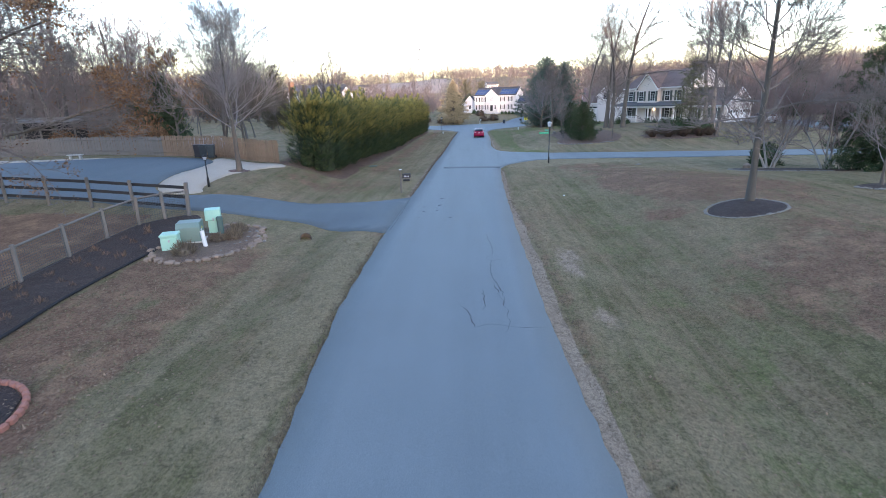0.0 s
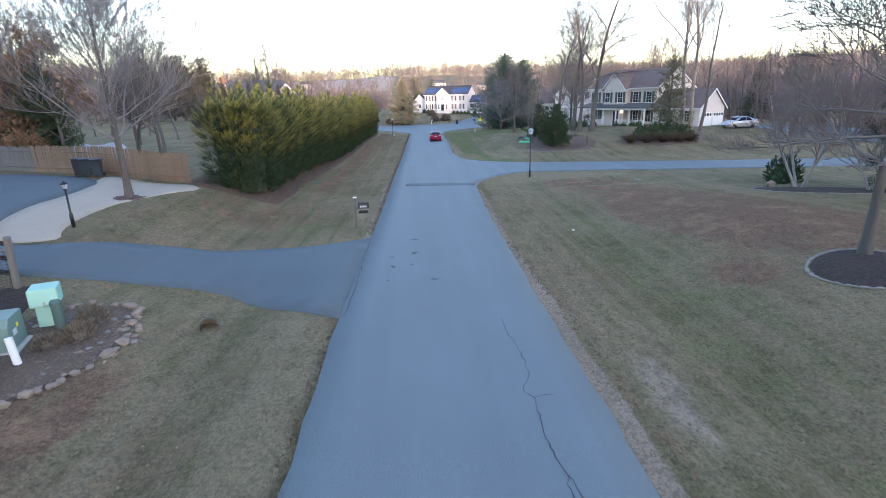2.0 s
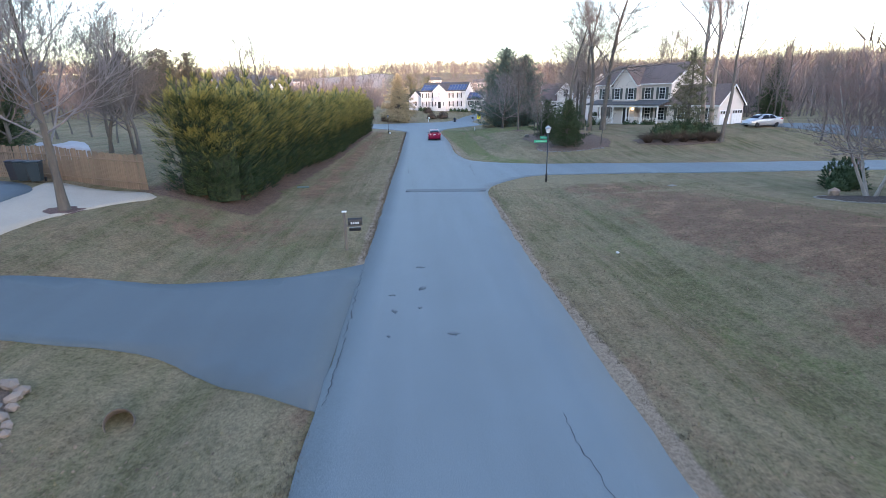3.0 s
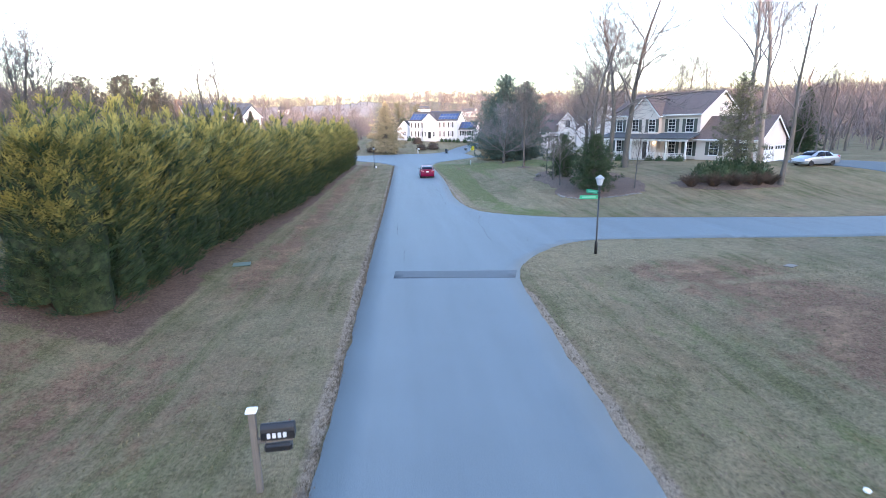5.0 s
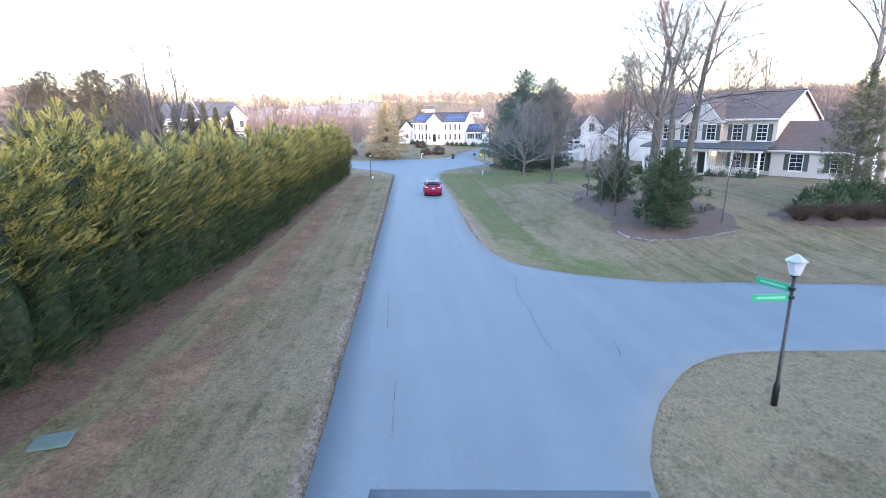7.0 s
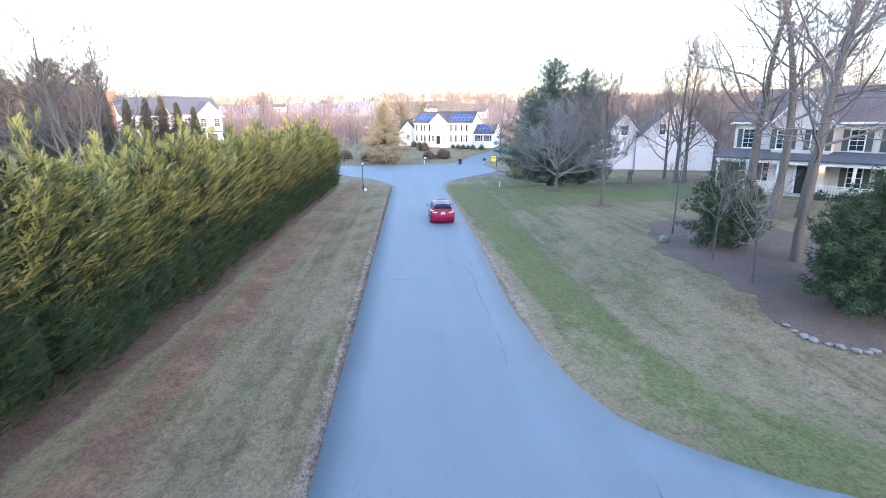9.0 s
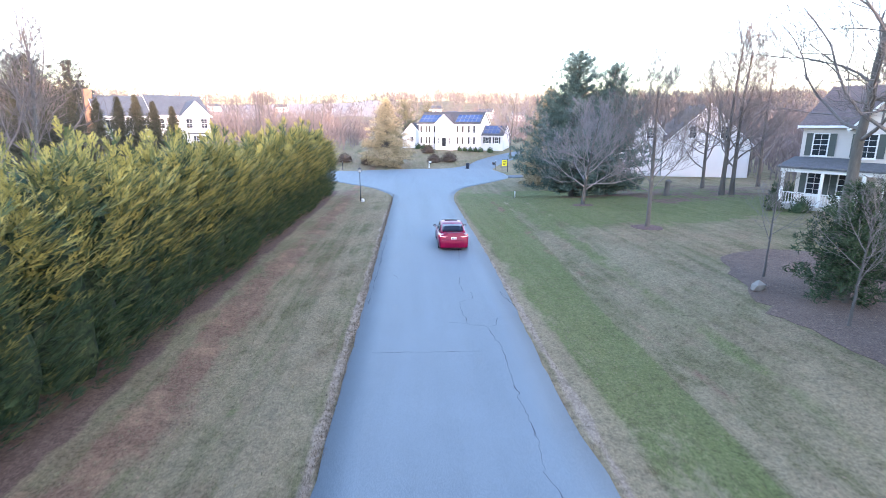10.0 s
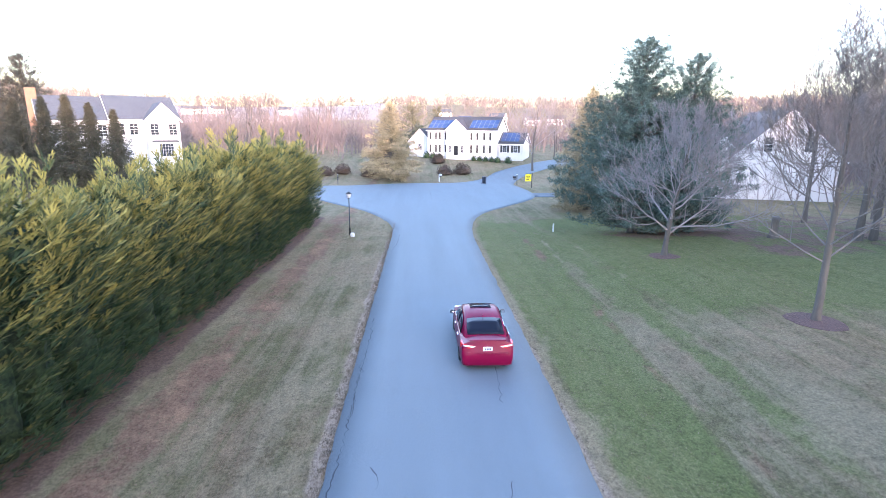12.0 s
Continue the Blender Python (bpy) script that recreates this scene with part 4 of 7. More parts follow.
young = [bare_tree("young_maple", 21 + k, 8.6, 0.125, (0.18, 0.27)[k], ((18, 8, 6, 3), (16, 8, 6, 3))[k], ((50, 46, 42, 42), (56, 46, 42, 42))[k], (0.42, 0.46)[k], (0.53, 0.52)[k], 0.2, mats=(M["bark_mid"], (PT, M["twig_mid"])[k]), twig=(0.0075, 0.0085)[k], thin=0.38) for k in range(2)]
spreading = [bare_tree("spreading_tree", 31 + k, 6.9, 0.16, 0.16, (22, 9, 6, 4), (78, 48, 42, 42), 0.30, 0.72, 0.18, twig=0.0085, mats=(G, M["twig_pale"]), thin=0.4) for k in range(2)]
pin_oak = bare_tree("pin_oak", 38, 11.5, 0.17, 0.25, (32, 9, 7, 4), (80, 45, 42, 42), 0.14, 0.32, 0.2, mats=(G, M["twig_mid"]), twig=0.0115, straight=0.12, thin=0.36)
tall = [bare_tree("tall_tree", 41 + k, 17.0, 0.33, 0.3, (15, 8, 6, 3), (68, 50, 46, 46), 0.20, 0.46, 0.30, twig=0.0135, mats=(B, M["twig_mid"]), thin=0.42, straight=0.3) for k in range(3)]
pale_tree = bare_tree("pale_tree", 47, 19.0, 0.36, 0.42, (12, 8, 6, 4), (44, 46, 46, 45), 0.34, 0.38, 0.22, stems=2, spread=0.045, twig=0.0165, mats=(M["bark_tan"], M["twig_pale"]))
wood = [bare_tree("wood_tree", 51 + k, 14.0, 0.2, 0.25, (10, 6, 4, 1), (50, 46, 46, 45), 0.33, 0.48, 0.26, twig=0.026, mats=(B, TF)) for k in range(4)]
birch = bare_tree("birch", 61, 6.2, 0.11, 0.2, (11, 7, 6, 3), (48, 45, 45, 40), 0.25, 0.5, 0.2, stems=4, twig=0.0085, mats=(M["bark_white"], M["twig_red"]), spread=0.5)
leaning = bare_tree("leaning_tree", 72, 14.5, 0.2, 0.35, (10, 6, 5, 3), (45, 42, 42, 40), 0.25, 0.34, 0.2, twig=0.016, lean=0.16, mats=(M["bark_mid"], M["twig_mid"]))
forked = bare_tree("forked_tree", 75, 12.5, 0.27, 0.2, (13, 9, 6), (50, 46, 44), 0.26, 0.55, 0.3, twig=0.017, stems=2, spread=0.26, mats=(B, T))
sapling = bare_tree("sapling", 74, 4.6, 0.05, 0.3, (12, 6, 4), (50, 45, 40), 0.3, 0.45, 0.15, twig=0.006, mats=(G, M["twig_mid"]))


def leaves_on(seed, tips, share, size, mat, name):
    """Withered leaves still hanging on some twig ends."""
    r = random.Random(seed)
    s = Soup()
    for p, d in tips:
        if noise.noise(p * 0.35 + Vector((seed, 0, 0))) > 1 - 2 * share:
            for k in range(3):
                e = (d + rand_dir(r) * 1.2).normalized()
                ln = size * r.uniform(0.6, 1.2)
                s.leaf(p + rand_dir(r) * 0.12, e, e.cross(rand_dir(r)).normalized(), ln, ln * 0.6)
    return mesh_of(name, s, mat)


ends = []
oak = bare_tree("oak", 71, 10.5, 0.24, 0.14, (24, 12, 8, 5), (58, 50, 48, 42), 0.06, 0.85, 0.34, twig=0.015, mats=(B, M["twig_mid"]), tips=ends)
oak.append(leaves_on(3, ends, 0.42, 0.17, M["brown_leaf"], "oak_leaves"))
ends = []
oak_bough = bare_tree("oak_bough", 77, 10.8, 0.12, 0.22, (16, 9, 6, 3), (58, 46, 45, 40), 0.02, 0.36, 0.24, twig=0.0085, lean=4.0, mats=(B, M["twig_mid"]), tips=ends)
oak_bough.append(leaves_on(5, ends, 0.40, 0.15, M["brown_leaf"], "bough_leaves"))
ends = []
brown_oak = bare_tree("brown_oak", 76, 8.4, 0.16, 0.15, (14, 8, 6, 3), (60, 46, 45, 40), 0.2, 0.5, 0.2, twig=0.013, mats=(B, T), tips=ends)
brown_oak.append(leaves_on(4, ends, 0.62, 0.20, M["brown_leaf"], "brown_oak_leaves"))

NEAR_TREES = [
    ("maple", near_maple, (-16.55, 35.5), 20, 1.0, "leafless young maple with upswept grey limbs"),
    ("shade_tree", pin_oak, (12.55, 23.8), 75, 1.0, "leafless shade tree in a stone-edged mulch ring"),
    ("shade_tree", spreading[1], (12.8, 100.7), 10, 1.0, "small leafless tree with wide low grey limbs"),
    ("maple", lawn_maple, (13.25, 89.75), 140, 1.0, "leafless maple with upright limbs on the lawn"),
    ("yard_tree", tall[0], (22.7, 81.3), 15, 1.06, "tall leafless tree with heavy rising limbs"),
    ("yard_tree", tall[1], (21.0, 81.6), 130, 0.95, "tall leafless tree with heavy rising limbs"),
    ("yard_tree", tall[2], (20.8, 84.0), 250, 0.92, "tall leafless tree with heavy rising limbs"),
    ("yard_tree", pale_tree, (31.3, 72.0), 200, 1.0, "tall leafless tree with pale trunk by the side road"),
    ("leaning_tree", leaning, (30.0, 66.6), -10, 1.0, "slim leafless tree leaning to one side"),
    ("yard_tree", forked, (-23.6, 90.0), 80, 1.05, "leafless tree forking into spreading limbs behind the hedge"),
    ("yard_tree", forked, (-32.0, 72.0), 100, 1.0, "tall leafless tree with crooked limbs behind the hedge"),
    ("yard_tree", forked, (-36.5, 75.0), 300, 1.05, "tall leafless tree with crooked limbs behind the hedge"),
    ("sapling", sapling, (17.6, 67.6), 0, 1.0, "leafless sapling in a mulch bed"),
    ("sapling", sapling, (11.9, 70.2), 100, 1.0, "leafless sapling in a mulch bed"),
    ("sapling", sapling, (12.2, 73.4), 220, 0.95, "leafless sapling in a mulch bed"),
    ("sapling", sapling, (13.0, 78.6), 20, 0.9, "leafless sapling in a mulch bed"),
    ("yard_tree", tall[1], (15.6, 72.6), 40, 0.72, "leafless tree with a stout trunk in a mulch bed"),
]
FAR_TREES = [
    ("birch", birch, (21.4, 38.6), 0, 1.0, "multi-stemmed pale birch in a mulch bed"),
    ("birch", birch, (23.4, 35.6), 130, 0.9, "multi-stemmed pale birch in a mulch bed"),
    ("yard_tree", young[0], (20.3, 26.6), 50, 0.62, "small leafless tree in a stone-edged bed"),
    ("yard_tree", young[1], (40.3, 65.8), 0, 0.9, "round leafless tree by a driveway"),
    ("yard_tree", lawn_tree[0], (25.7, 102.3), 0, 1.05, "leafless tree forking near the ground on the lawn"),
    ("yard_tree", lawn_tree[1], (26.5, 102.1), 70, 0.98, "leafless tree with upswept limbs on the lawn"),
    ("yard_tree", lawn_tree[1], (36.5, 113.0), 20, 1.0, "leafless tree on the lawn"),
    ("yard_tree", lawn_tree[0], (29.2, 111.3), 90, 0.9, "leafless tree on the lawn"),
    ("yard_tree", young[0], (18.9, 163.5), 60, 1.5, "leafless tree beside a driveway"),
    ("yard_tree", young[1], (26.5, 178.0), 60, 1.1, "leafless tree beside a driveway"),
]
for nm, me, at, rz, sc, lab in NEAR_TREES + FAR_TREES:
    plant(nm, me, at, rz, sc, lab)
W = ("trunk", "crown", "leaves")
near_oak = plant("oak", oak, (-25.2, 21.5), 60, 1.0, "oak with long low boughs and a few withered leaves", names=W)
for turn, z in ((-58, 3.6), (-75, 6.4)):
    for nm, me in zip(("bough", "bough_crown", "bough_foliage"), oak_bough):
        b = new(nm, me)
        b.parent, b.matrix_basis = near_oak, pose(0, 0, z, 0, 0, turn)
plant("oak", brown_oak, (-29.8, 51.6), 0, 1.0, "oak holding dry brown leaves behind the plank fence", names=W)
plant("oak", brown_oak, (-34.6, 50.2), 130, 0.85, "oak holding dry brown leaves behind the plank fence", names=W)

conifer_pine = fluffy_pine(81, 12.8, 10.6, M["pine"], 300, 0.015, 0.6, 26)
conifer_pine_dark = fluffy_pine(82, 12.4, 9.0, M["pine"], 220, 0.015, 0.55, 26)
conifer_spruce = fluffy_pine(83, 12.0, 9.5, M["spruce"], 210, 0.02, 0.8, 20, (0.3, 0.6), 0.3)
conifer_open = fluffy_pine(86, 9.2, 5.6, M["olive"], 95, 0.08, 0.5, 18)
conifer_arbor = fluffy_pine(85, 9.2, 3.6, M["arbor"], 230, 0.01, 1.0, 22, (0.16, 0.32), -0.6)
P = ("trunk", "crown")
plant("pine", conifer_pine, (14.9, 110.4), 0, 1.1, "large blue-green pine with dense low boughs", "pine", "", P, 1.0)
plant("pine", conifer_pine_dark, (18.3, 109.6), 140, 1.02, "dark green pine with dense low boughs", "pine", "", P)
plant("spruce", conifer_spruce, (16.4, 126.0), 60, 1.04, "sunlit golden-green evergreen behind the pines", "spruce", "", P)
plant("spruce", conifer_spruce, (-5.8, 156.5), 0, 1.04, "tall sunlit golden-green spruce on the far lawn", "spruce", "", P, 1.12)
plant("yard_pine", conifer_open, (28.0, 70.0), 0, 1.0, "olive-green open-crowned pine by the side road", "pine", "", P)
dark_spruce = fluffy_pine(90, 12.5, 8.0, M["shrub"], 300, 0.02, 0.75, 30, (0.15, 0.32), 0.45)
plant("evergreen", dark_spruce, (26.6, 34.6), 0, 1.02, "dark green evergreen at the lawn's edge", "evergreen", "", P)
plant("evergreen", dark_spruce, (57.0, 98.0), 50, 0.75, "dark green evergreen at the wood's edge", "evergreen", "", P)
brown_cedar = fluffy_pine(87, 9.0, 7.4, M["cedar_leaf"], 130, 0.03, 0.5, 18, (0.25, 0.5), -0.3)
for i, (x, y, k) in enumerate(((-75, 150, 1.6), (-70, 146, 1.7), (-66, 152, 1.75), (-61.5, 148, 1.75), (-57, 151, 1.7), (-79, 154, 1.5))):
    plant("cedar", brown_cedar, (x, y), 50 * i, k, "dark grey-green cedar at the wood's edge", "cedar", "cedars behind the hedge", P)
for i, (x, y) in enumerate(((-45.6, 117.2), (-43.2, 118.0), (-40.8, 118.6), (-38.2, 119.2), (-35.9, 119.7), (-33.8, 120.1), (-32.1, 120.6), (-30.4, 121.0), (-28.5, 121.3))):
    plant("arborvitae", conifer_arbor, (x, y), 40 * i, (1.1, 1.0, 0.98, 1.02, 0.95, 0.97, 1.0, 0.94, 0.9, 0.8)[i], "narrow dark brownish-green arborvitae in a row", "arborvitae", "arborvitae by the house", P, 1.28)
olive_tree = fluffy_pine(88, 11.0, 8.0, M["olive"], 90, 0.05, 0.45, 16, (0.3, 0.6))
plant("evergreen", olive_tree, (-2.6, 193.0), 0, 1.05, "rounded olive-green evergreen behind the white house", "evergreen", "", P)
plant("evergreen", olive_tree, (3.5, 202.0), 90, 1.0, "rounded olive-green evergreen behind the white house", "evergreen", "", P)
bed_pine = fluffy_pine(89, 4.7, 4.2, M["shrub"], 110, 0.03, 0.55, 34, (0.13, 0.27))
for i, (x, y, k) in enumerate(((13.7, 67.0, 1.0), (14.7, 69.2, 0.78), (13.8, 75.4, 0.9))):
    plant("evergreen", bed_pine, (x, y), 100 * i, k, "dark green irregular evergreen in a mulch bed", "evergreen", "", P)
plant("yard_tree", young[1], (40.5, 100.0), 30, 1.45, "leafless tree with a dense crown behind the cream house")
plant("yard_tree", wood[1], (44.0, 103.0), 70, 0.95, "leafless tree with a dense crown behind the cream house")

stump = thing("tree_stump", (21.9, 104.5, ground(21.9, 104.5)), 0, "short dark weathered tree stump on the lawn", "tree stump")
bm = bmesh.new()
turned(bm, [(0.42, -0.15), (0.34, 0.08), (0.25, 0.35), (0.22, 0.8), (0.24, 1.1), (0.20, 1.36), (0.03, 1.30)], 14)
for v in bm.verts:
    v.co += Vector((1, 1, 0.8)) * 0.12 * noise.noise(v.co * 2.3)
part("trunk", bm, M["bark"], stump, "", True)
bm = bmesh.new()
rod(bm, (0.1, 0.05, 0.9), (0.42, 0.12, 1.25), 0.09, 0.05, 7)
part("stub", bm, M["bark"], stump)

# ---- woods behind ----
rng = random.Random(9)
def grove(n, x0, x1, y0, y1, s0=0.8, s1=1.2, keep=lambda x, y: True):
    for i in range(n):
        x, y = rng.uniform(x0, x1), rng.uniform(y0, y1)
        if keep(x, y):
            plant("tree", wood[i % 4], (x, y), rng.uniform(0, 360), rng.uniform(s0, s1), "leafless woodland tree with brown twigs", "tree", "trees of the woods")
OPEN_FIELD = lambda x, y: x < -20 - (y - 58) * 0.1 and not (y < 88 and -0.66 < x / (y - 6) < -0.38)
grove(40, -75, -20, 58, 112, 0.5, 0.85, OPEN_FIELD)
grove(34, -70, -24, 54, 72, 0.75, 1.05, OPEN_FIELD)
grove(26, 36, 90, 95, 150, 0.6, 0.85)
grove(26, 46, 90, 66, 100, 0.5, 0.72)
grove(10, 24, 46, 134, 155, 0.6, 0.9)
grove(26, -70, -16, 165, 215, 0.5, 0.8)
grove(16, 28, 80, 180, 230, 0.6, 0.9)
grove(24, -72, -28, 52, 76, 0.75, 1.05, OPEN_FIELD)


def far_wood(name, seed, n, x0, x1, y0, y1, size, mat, label, gap=None):
    """Distant woods: thousands of small twiggy tufts of uneven height."""
    r = random.Random(seed)
    s = Soup()
    for i in range(n):
        x, y = r.uniform(x0, x1), r.uniform(y0, y1)
        if gap and gap[0] < x < gap[1] and noise.noise(Vector((x * 0.02, y * 0.02, 5))) < 0.42:
            continue
        z, h = ground(x, y), size * r.uniform(0.6, 1.15)
        for k in range(34):
            f = r.random()
            a = r.uniform(0, math.tau)
            w = h * 0.34 * math.sin(math.pi * min(1, 0.12 + 0.88 * f)) * r.random() ** 0.5
            p = Vector((x + math.cos(a) * w, y + math.sin(a) * w, z + h * (0.12 + 0.75 * f)))
            d = (Vector((math.cos(a) * 0.5, math.sin(a) * 0.5, 1)) + rand_dir(r) * 0.5).normalized()
            s.blade(p, d, d.cross(rand_dir(r)).normalized(), h * r.uniform(0.14, 0.34), h * r.uniform(0.012, 0.028))
        s.blade(Vector((x, y, z - 0.3)), Vector((0, 0, 1)), Vector((1, 0, 0)), h * 0.8, 0.22)
    ob = new(name, mesh_of(name, s, mat))
    return tagged(ob, label, "woods", kind="stuff")


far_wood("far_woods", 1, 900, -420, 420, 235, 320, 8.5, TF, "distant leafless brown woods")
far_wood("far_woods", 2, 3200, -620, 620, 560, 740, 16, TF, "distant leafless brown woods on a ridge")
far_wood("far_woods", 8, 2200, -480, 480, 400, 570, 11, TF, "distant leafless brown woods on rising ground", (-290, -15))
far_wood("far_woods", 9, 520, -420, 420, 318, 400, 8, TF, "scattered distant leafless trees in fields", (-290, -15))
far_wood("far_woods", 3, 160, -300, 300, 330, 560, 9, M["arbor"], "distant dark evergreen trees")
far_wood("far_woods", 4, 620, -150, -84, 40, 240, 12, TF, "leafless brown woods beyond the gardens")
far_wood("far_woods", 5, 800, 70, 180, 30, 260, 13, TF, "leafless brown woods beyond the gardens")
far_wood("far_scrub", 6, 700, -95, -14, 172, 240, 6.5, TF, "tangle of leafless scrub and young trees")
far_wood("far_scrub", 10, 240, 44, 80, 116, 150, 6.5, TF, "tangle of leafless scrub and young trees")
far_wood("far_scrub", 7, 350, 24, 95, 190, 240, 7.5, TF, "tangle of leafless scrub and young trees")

# ---- houses ----
MESH = {}


def shared(key, make, mat):
    """One mesh per key, shared by alike pieces."""
    if key not in MESH:
        bm = make()
        me = bpy.data.meshes.new(key)
        bm.to_mesh(me)
        bm.free()
        me.materials.append(mat)
        MESH[key] = me
    return MESH[key]


def put(name, me, parent, m=None, label=""):
    ob = new(name, me)
    ob.parent = parent
    if m is not None:
        ob.matrix_basis = m
    if label:
        tagged(ob, label)
    return ob


def window(house, x, z, y, rz=0, w=0.95, h=1.5, shutters=None, base=None, grid=(2, 4), glass="glass"):
    """A sash window on a wall: frame, sill, panes with bars, shutters."""
    m = (base or Matrix()) @ pose(x, y, z, 0, 0, rz)

    def frame_bm():
        bm = bmesh.new()
        t = 0.075
        rings = []
        for yy in (-0.05, 0.03):
            for dx, dz0, dz1 in ((w / 2 + t, -t, h + t), (w / 2, 0, h)):
                rings.append([bm.verts.new(p) for p in ((-dx, yy, dz0), (dx, yy, dz0), (dx, yy, dz1), (-dx, yy, dz1))])
        for a, c in ((0, 1), (0, 2), (1, 3), (2, 3)):
            for i in range(4):
                bm.faces.new((rings[a][i], rings[a][(i + 1) % 4], rings[c][(i + 1) % 4], rings[c][i]))
        bmesh.ops.recalc_face_normals(bm, faces=bm.faces[:])
        return bm

    def bars():
        out = [(-w / 2, w / 2, h / 2 - 0.025, h / 2 + 0.025, -0.04)]
        for i in range(1, grid[0]):
            c = -w / 2 + w * i / grid[0]
            out.append((c - 0.012, c + 0.012, 0, h, -0.028))
        for j in range(1, grid[1]):
            if j * 2 != grid[1]:
                out.append((-w / 2, w / 2, h * j / grid[1] - 0.012, h * j / grid[1] + 0.012, -0.025))
        return out
    key = "win%.2f_%.2f_%d%d" % (w, h, *grid)
    win = put("window", shared(key, frame_bm, M["trim"]), house, m)
    put("pane", shared(key + glass, lambda: boxbm(-w / 2, w / 2, -0.012, 0.01, 0, h), M[glass]), win)
    for i, (x0, x1, z0, z1, yy) in enumerate(bars()):
        put("glazing_bar", shared(key + "b%d" % i, lambda: boxbm(x0, x1, yy, -0.005, z0, z1), M["trim"]), win)
    put("sill", shared(key + "s", lambda: boxbm(-w / 2 - 0.12, w / 2 + 0.12, -0.10, 0.0, -0.13, -0.08), M["trim"]), win)
    if shutters:
        def sh():
            bm = bmesh.new()
            box(bm, -0.2, 0.2, -0.045, 0.0, -0.05, h + 0.05)
            f = min(bm.faces, key=lambda f: f.calc_center_median().y)
            r = bmesh.ops.subdivide_edges(bm, edges=[e for e in f.edges if abs(e.verts[0].co.z - e.verts[1].co.z) > 0.5], cuts=1)
            bm.faces.ensure_lookup_table()
            fs = [f for f in bm.faces if f.calc_center_median().y < -0.044]
            bmesh.ops.inset_individual(bm, faces=fs, thickness=0.05, depth=-0.02)
            return bm
        for sgn in (-1, 1):
            put("shutter", shared(key + "sh" + shutters, sh, M[shutters]), win, pose(sgn * (w / 2 + 0.29), 0, 0))
    return win


def gabled(house, x0, x1, y0, y1, z0, eave, ridge, along="x", wall="siding", roof="roof_dark", over=0.35, names=("wall", "roof"), thick=0.16):
    """Walls with gable ends and a pitched roof with overhangs and fascia."""
    bm = bmesh.new()
    xm, ym = (x0 + x1) / 2, (y0 + y1) / 2
    lo = [bm.verts.new(p) for p in ((x0, y0, z0), (x1, y0, z0), (x1, y1, z0), (x0, y1, z0))]
    hi = [bm.verts.new(p) for p in ((x0, y0, eave), (x1, y0, eave), (x1, y1, eave), (x0, y1, eave))]
    if along == "x":
        ra, rb = bm.verts.new((x0, ym, ridge)), bm.verts.new((x1, ym, ridge))
        bm.faces.new((lo[0], lo[1], hi[1], hi[0]))
        bm.faces.new((lo[2], lo[3], hi[3], hi[2]))
        bm.faces.new((lo[1], lo[2], hi[2], rb, hi[1]))
        bm.faces.new((lo[3], lo[0], hi[0], ra, hi[3]))
        bm.faces.new((hi[0], hi[1], rb, ra))
        bm.faces.new((hi[2], hi[3], ra, rb))
    else:
        ra, rb = bm.verts.new((xm, y0, ridge)), bm.verts.new((xm, y1, ridge))
        bm.faces.new((lo[0], lo[1], hi[1], ra, hi[0]))
        bm.faces.new((lo[2], lo[3], hi[3], rb, hi[2]))
        bm.faces.new((lo[1], lo[2], hi[2], hi[1]))
        bm.faces.new((lo[3], lo[0], hi[0], hi[3]))
        bm.faces.new((hi[1], hi[2], rb, ra))
        bm.faces.new((hi[3], hi[0], ra, rb))
    bm.faces.new(lo[::-1])
    w = part(names[0], bm, M[wall], house)
    # roof: two slabs
    rm = bmesh.new()
    half = (y1 - y0) / 2 if along == "x" else (x1 - x0) / 2
    k = (ridge - eave) / half
    for sgn in (-1, 1):
        prof = [(0, ridge + 0.02), (sgn * (half + over), ridge + 0.02 - k * (half + over)), (sgn * (half + over), ridge + 0.02 - k * (half + over) + thick), (0, ridge + 0.02 + thick)]
        a, b = (x0 - over * 0.7, x1 + over * 0.7) if along == "x" else (y0 - over * 0.7, y1 + over * 0.7)
        rings = []
        for e in (a, b):
            rings.append([rm.verts.new((e, ym + u, v) if along == "x" else (xm + u, e, v)) for u, v in prof])
        for i in range(4):
            rm.faces.new((rings[0][i], rings[0][(i + 1) % 4], rings[1][(i + 1) % 4], rings[1][i]))
        rm.faces.new(rings[0][::-1])
        rm.faces.new(rings[1])
    bmesh.ops.recalc_face_normals(rm, faces=rm.faces[:])
    r = part(names[1], rm, M[roof], house)
    for sgn in (-1, 1):
        zz = ridge + 0.02 - k * (half + over)
        tr = bmesh.new()
        if along == "x":
            yy = ym + sgn * (half + over)
            box(tr, x0 - over * 0.7, x1 + over * 0.7, min(yy, yy + sgn * 0.1), max(yy, yy + sgn * 0.1), zz - 0.03, zz + 0.13)
        else:
            xx = xm + sgn * (half + over)
            box(tr, min(xx, xx + sgn * 0.1), max(xx, xx + sgn * 0.1), y0 - over * 0.7, y1 + over * 0.7, zz - 0.03, zz + 0.13)
        part("gutter", tr, M["trim"], r)
        # sloping boards along the gables
        lo_e, hi_e = ((x0, x1) if along == "x" else (y0, y1))
        for e, s2 in ((lo_e - over * 0.7, -0.04), (hi_e + over * 0.7, 0.04)):
            tr = bmesh.new()
            q = [(0, ridge - 0.1), (sgn * (half + over), ridge - 0.1 - k * (half + over)), (sgn * (half + over), ridge + 0.1 - k * (half + over)), (0, ridge + 0.1)]
            ring = [[tr.verts.new((ee, ym + u, v) if along == "x" else (xm + u, ee, v)) for u, v in q] for ee in (e, e + s2)]
